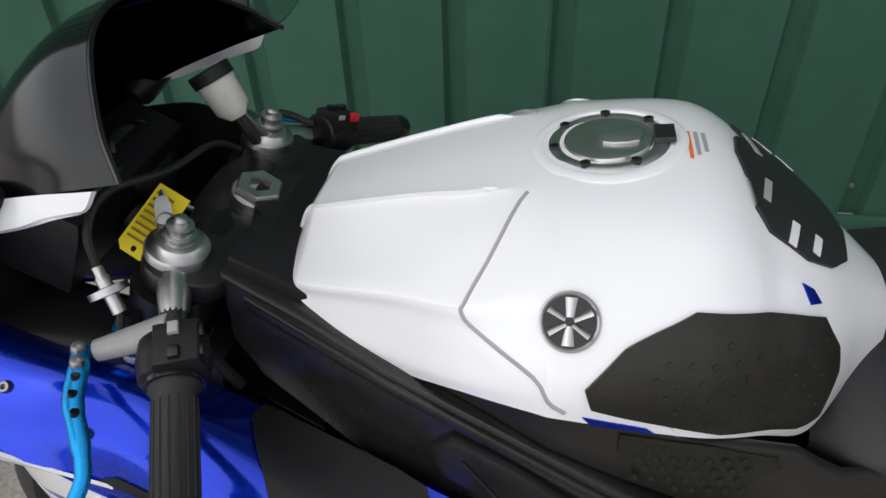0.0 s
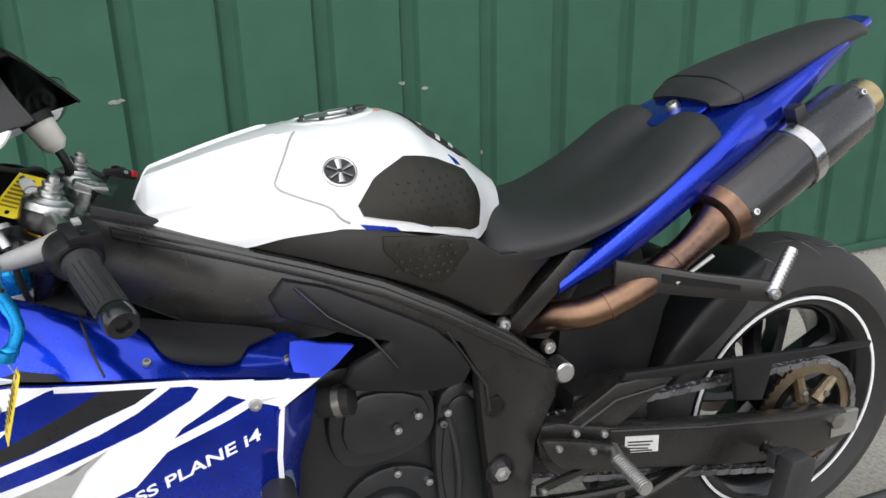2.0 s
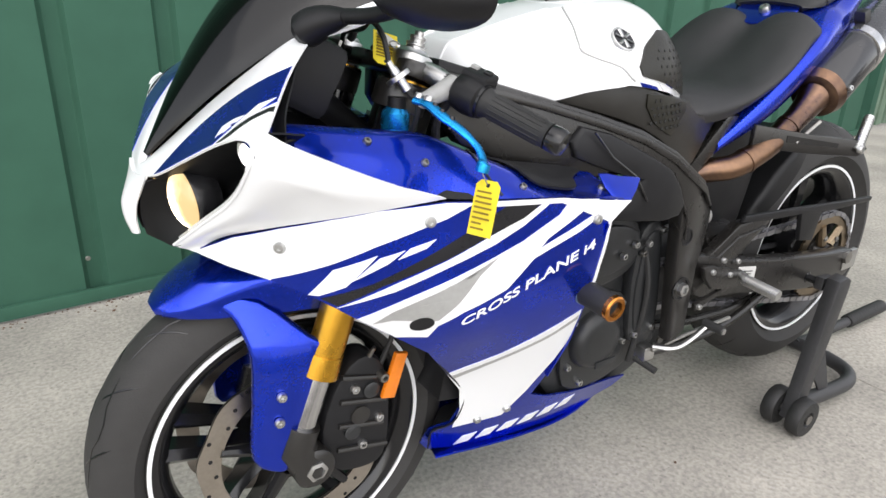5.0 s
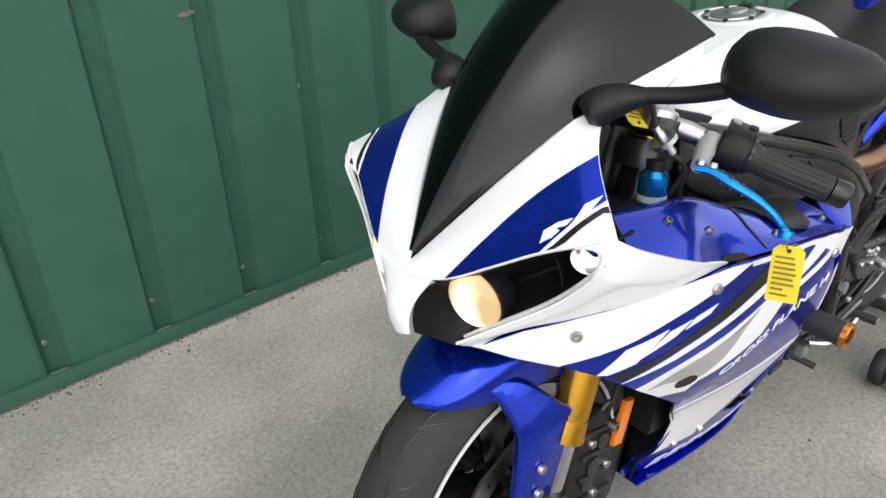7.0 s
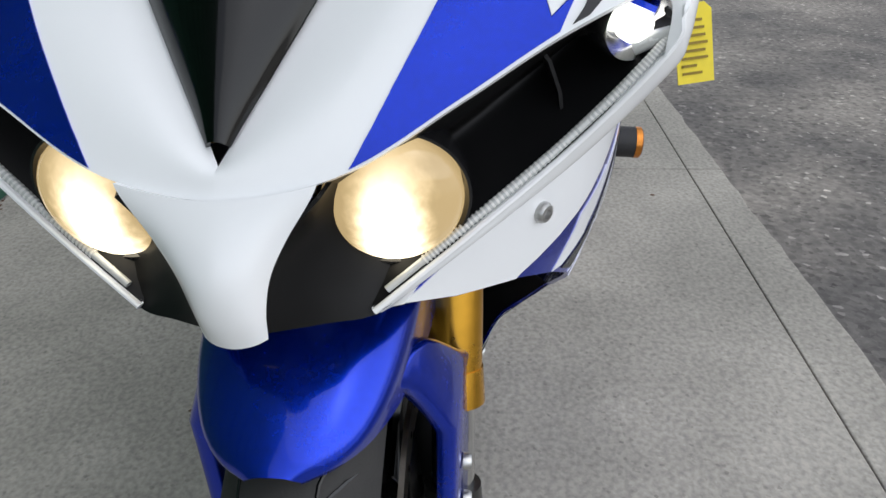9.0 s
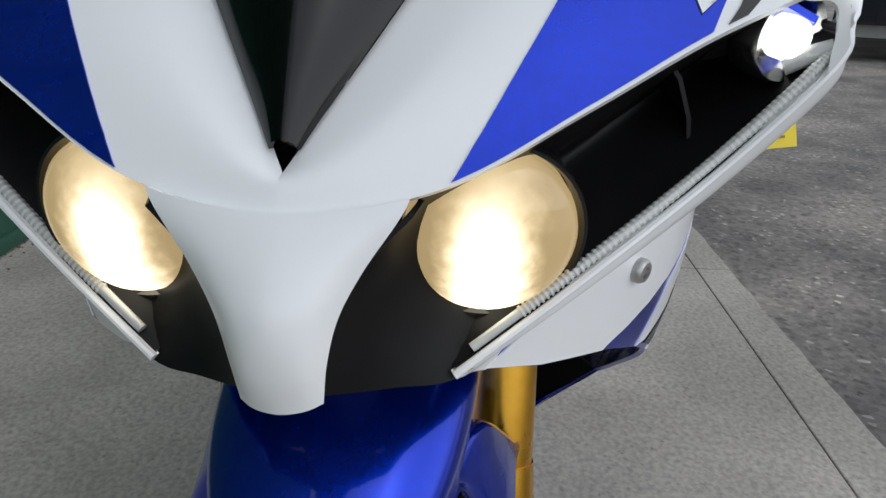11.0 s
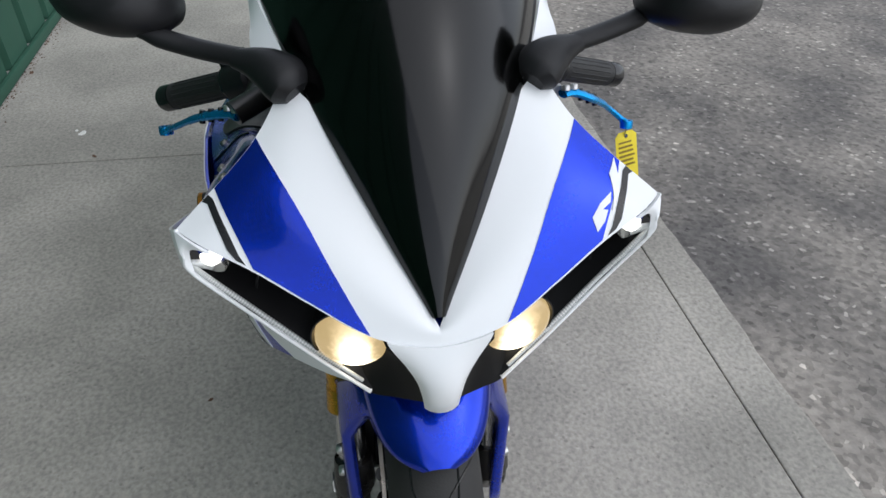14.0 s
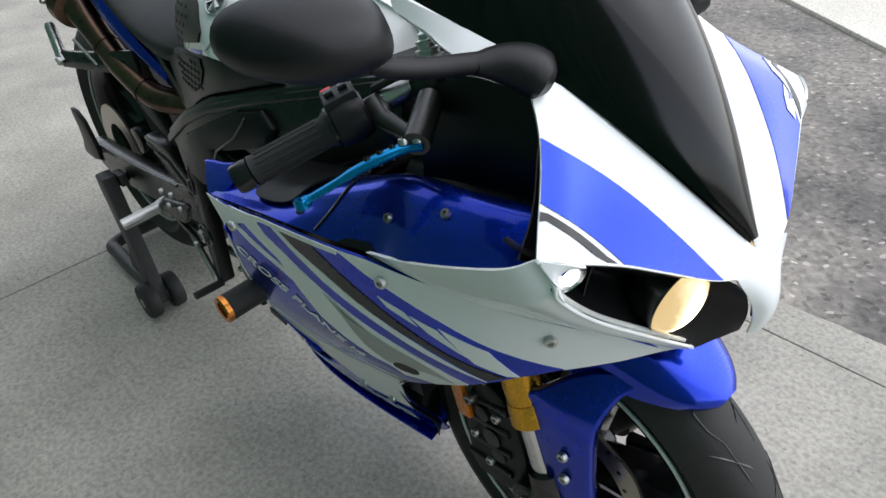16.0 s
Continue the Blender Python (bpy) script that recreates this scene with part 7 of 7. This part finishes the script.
# ---- paddock stand ----
stand = thing("paddock_stand", (0.27, 0, 0), "black steel rear paddock stand holding the back wheel up", "paddock stand")
for side, near in ((1, 0.0), (-1, 0.034)):
    bm = plate([(0.292, 0.035), (0.248, 0.035), (0.182, 0.35), (0.182, 0.375), (0.20, 0.385), (0.232, 0.38)], 0.032, upright(0.222 - near, side), 0.004)
    part("upright", bm, STAND, stand)
    part("hook", plate([(0.232, 0.345), (0.16, 0.335), (0.155, 0.35), (0.19, 0.352), (0.19, 0.372), (0.232, 0.375)], 0.02, upright(0.198 - near, side), 0.003), STAND, stand)
    for y in (0.203 - near, 0.266 - near):
        w = part("castor", lathe([(0.020, -0.017), (0.043, -0.016), (0.047, -0.010), (0.047, 0.010), (0.043, 0.016), (0.020, 0.017), (0.016, 0.012)], (0.272, side * y, 0.0485), (0, 1, 0), 36), GRIP, stand, "black solid rubber castor")
        part("castor_hub", lathe([(0.012, -0.019), (0.012, 0.019)], (0.272, side * y, 0.0485), (0, 1, 0), 16), STEEL, w)
    tubes = smooth_path([(0.252, side * (0.236 - near), 0.062), (0.12, side * (0.237 - near), 0.046), (0.0, side * (0.232 - near), 0.036), (-0.062, side * 0.19, 0.033), (-0.082, side * 0.10, 0.033), (-0.084, 0, 0.033)], 22)
    part("base_tube", tube(tubes, 0.0185, 16), STAND, stand)
    part("brace_plate", plate([(0.23, 0.15), (0.15, 0.055), (0.11, 0.05), (0.212, 0.24)], 0.006, upright(0.234 - near, side), 0.001), STAND, stand)
part("handle", tube(smooth_path([(-0.07, 0.048, 0.036), (-0.22, 0.050, 0.034), (-0.40, 0.050, 0.034)], 12), 0.0145, 14), STAND, stand)
part("handle_grip", tube([(-0.345, 0.050, 0.034), (-0.35, 0.050, 0.034), (-0.553, 0.049, 0.034), (-0.558, 0.049, 0.034)], [0.018, 0.021, 0.021, 0.018], 20), GRIP, stand, "black rubber handle grip")

# ---- parked van far across the yard ----
van = thing("parked_van", (-7.4, 5.2, 0), "dark parked van on the asphalt", "van")
body = [(-2.2, 0.35), (-2.2, 1.2), (-2.05, 1.9), (1.1, 1.95), (1.75, 1.25), (2.35, 1.05), (2.45, 0.7), (2.45, 0.35)]
VM = Matrix.Translation((-7.6, 5.4, 0)) @ Matrix.Rotation(radians(155), 4, "Z")
DARKCAR = surface("dark_car_paint", (0.012, 0.01, 0.018), 0.2, coat=1.0, scale=2)
part("van_body", plate(body, 1.75, lambda a, b, h: VM @ Vector((a, h - 0.875, b)), 0.06), DARKCAR, van)
part("van_sill", plate([(-2.1, 0.22), (2.3, 0.22), (2.3, 0.36), (-2.1, 0.36)], 1.7, lambda a, b, h: VM @ Vector((a, h - 0.85, b)), 0.03), GREYDECAL, van)
for x in (-1.4, 1.45):
    for y in (-0.8, 0.8):
        w = part("van_wheel", lathe([(0.20, -0.10), (0.31, -0.10), (0.335, -0.07), (0.335, 0.07), (0.31, 0.10), (0.20, 0.10)], VM @ Vector((x, y, 0.33)), VM.to_3x3() @ Vector((0, 1, 0)), 40), RUBBER, van)
        part("van_hub", lathe([(0.2, -0.08), (0.19, 0.0), (0.19, 0.08)], VM @ Vector((x, y, 0.33)), VM.to_3x3() @ Vector((0, 1, 0)), 32), STEEL, w)
for y0 in (-0.882, 0.876):
    part("van_window", plate([(-1.9, 1.25), (1.45, 1.25), (0.95, 1.8), (-1.85, 1.8)], 0.006, lambda a, b, h: VM @ Vector((a, y0 + h, b)), 0), GLOSSBLACK, van)

# ---- the motorcycle stands a little nose-down; the things on it follow ----
DIP = Matrix.Rotation(0.0088, 4, "Y")
bike.matrix_basis = DIP @ bike.matrix_basis
for ob in [o for o in bpy.data.objects if not o.parent and o.name in ("key_tag", "ignition_key", "lever_tag")]:
    ob.matrix_basis = DIP @ ob.matrix_basis
stand.location.z += GROUND

# ---- litter on the slabs ----
rng = random.Random(11)


def flake(name, x, y, size, material, label, category, group=""):
    """A small crumpled scrap or leaf lying on the slabs."""
    n = 10
    turn = rng.uniform(0, 6.28)
    out = [(size * (0.55 + 0.45 * rng.random()) * math.cos(6.283 * k / n), 0.6 * size * (0.5 + 0.5 * rng.random()) * math.sin(6.283 * k / n)) for k in range(n)]
    curl = rng.uniform(2, 5)

    def lay(a, b, h):
        return Vector((x + a * math.cos(turn) - b * math.sin(turn), y + a * math.sin(turn) + b * math.cos(turn), GROUND + 0.0004 + h + curl * (a * a + 0.5 * b * b)))
    return tagged(part(name, plate(out, 0.0008, lay, 0), material, None, "", 30), label, category, group)


flake("paper_scrap", -0.302, -0.996, 0.024, SCRAP, "white torn paper scrap on the concrete", "scrap")
flake("paper_scrap", -0.325, -1.02, 0.012, SCRAP, "white torn paper scrap on the concrete", "scrap")
for x, y, size in ((-0.049, -1.265, 0.022), (0.151, -1.25, 0.010), (-0.132, -0.915, 0.014), (-0.102, -0.534, 0.010), (-0.25, -1.31, 0.016), (-0.86, -1.33, 0.018), (-1.004, -0.394, 0.032), (-0.157, -0.51, 0.010), (0.985, -0.412, 0.008), (0.608, 0.183, 0.007), (0.078, 0.59, 0.009), (1.524, -1.185, 0.009)):
    flake("dead_leaf", x, y, size, LEAF, "small dry brown leaf on the concrete", "leaf", "leaves on the slabs")
verts, faces = [], []
for k in range(900):
    x = rng.uniform(-3.2, 3.6)
    d = abs(rng.gauss(0, 0.022)) + 0.012
    p, r = yard(x, FACE + d, 0.0), rng.uniform(0.0012, 0.005)
    b = len(verts)
    verts += [p + Vector((r * rng.uniform(0.6, 1.4) * math.cos(w), r * rng.uniform(0.6, 1.4) * math.sin(w), 0)) for w in (0, 1.57, 3.14, 4.71)] + [p + Vector((0, 0, r * 0.8))]
    faces += [(b, b + 1, b + 4), (b + 1, b + 2, b + 4), (b + 2, b + 3, b + 4), (b + 3, b, b + 4)]
me = bpy.data.meshes.new("fence_dirt")
me.from_pydata([tuple(v) for v in verts], [], faces)
me.materials.append(LEAF)
tagged(new("fence_dirt", me), "dark dirt crumbs along the fence foot", "dirt", kind="stuff")
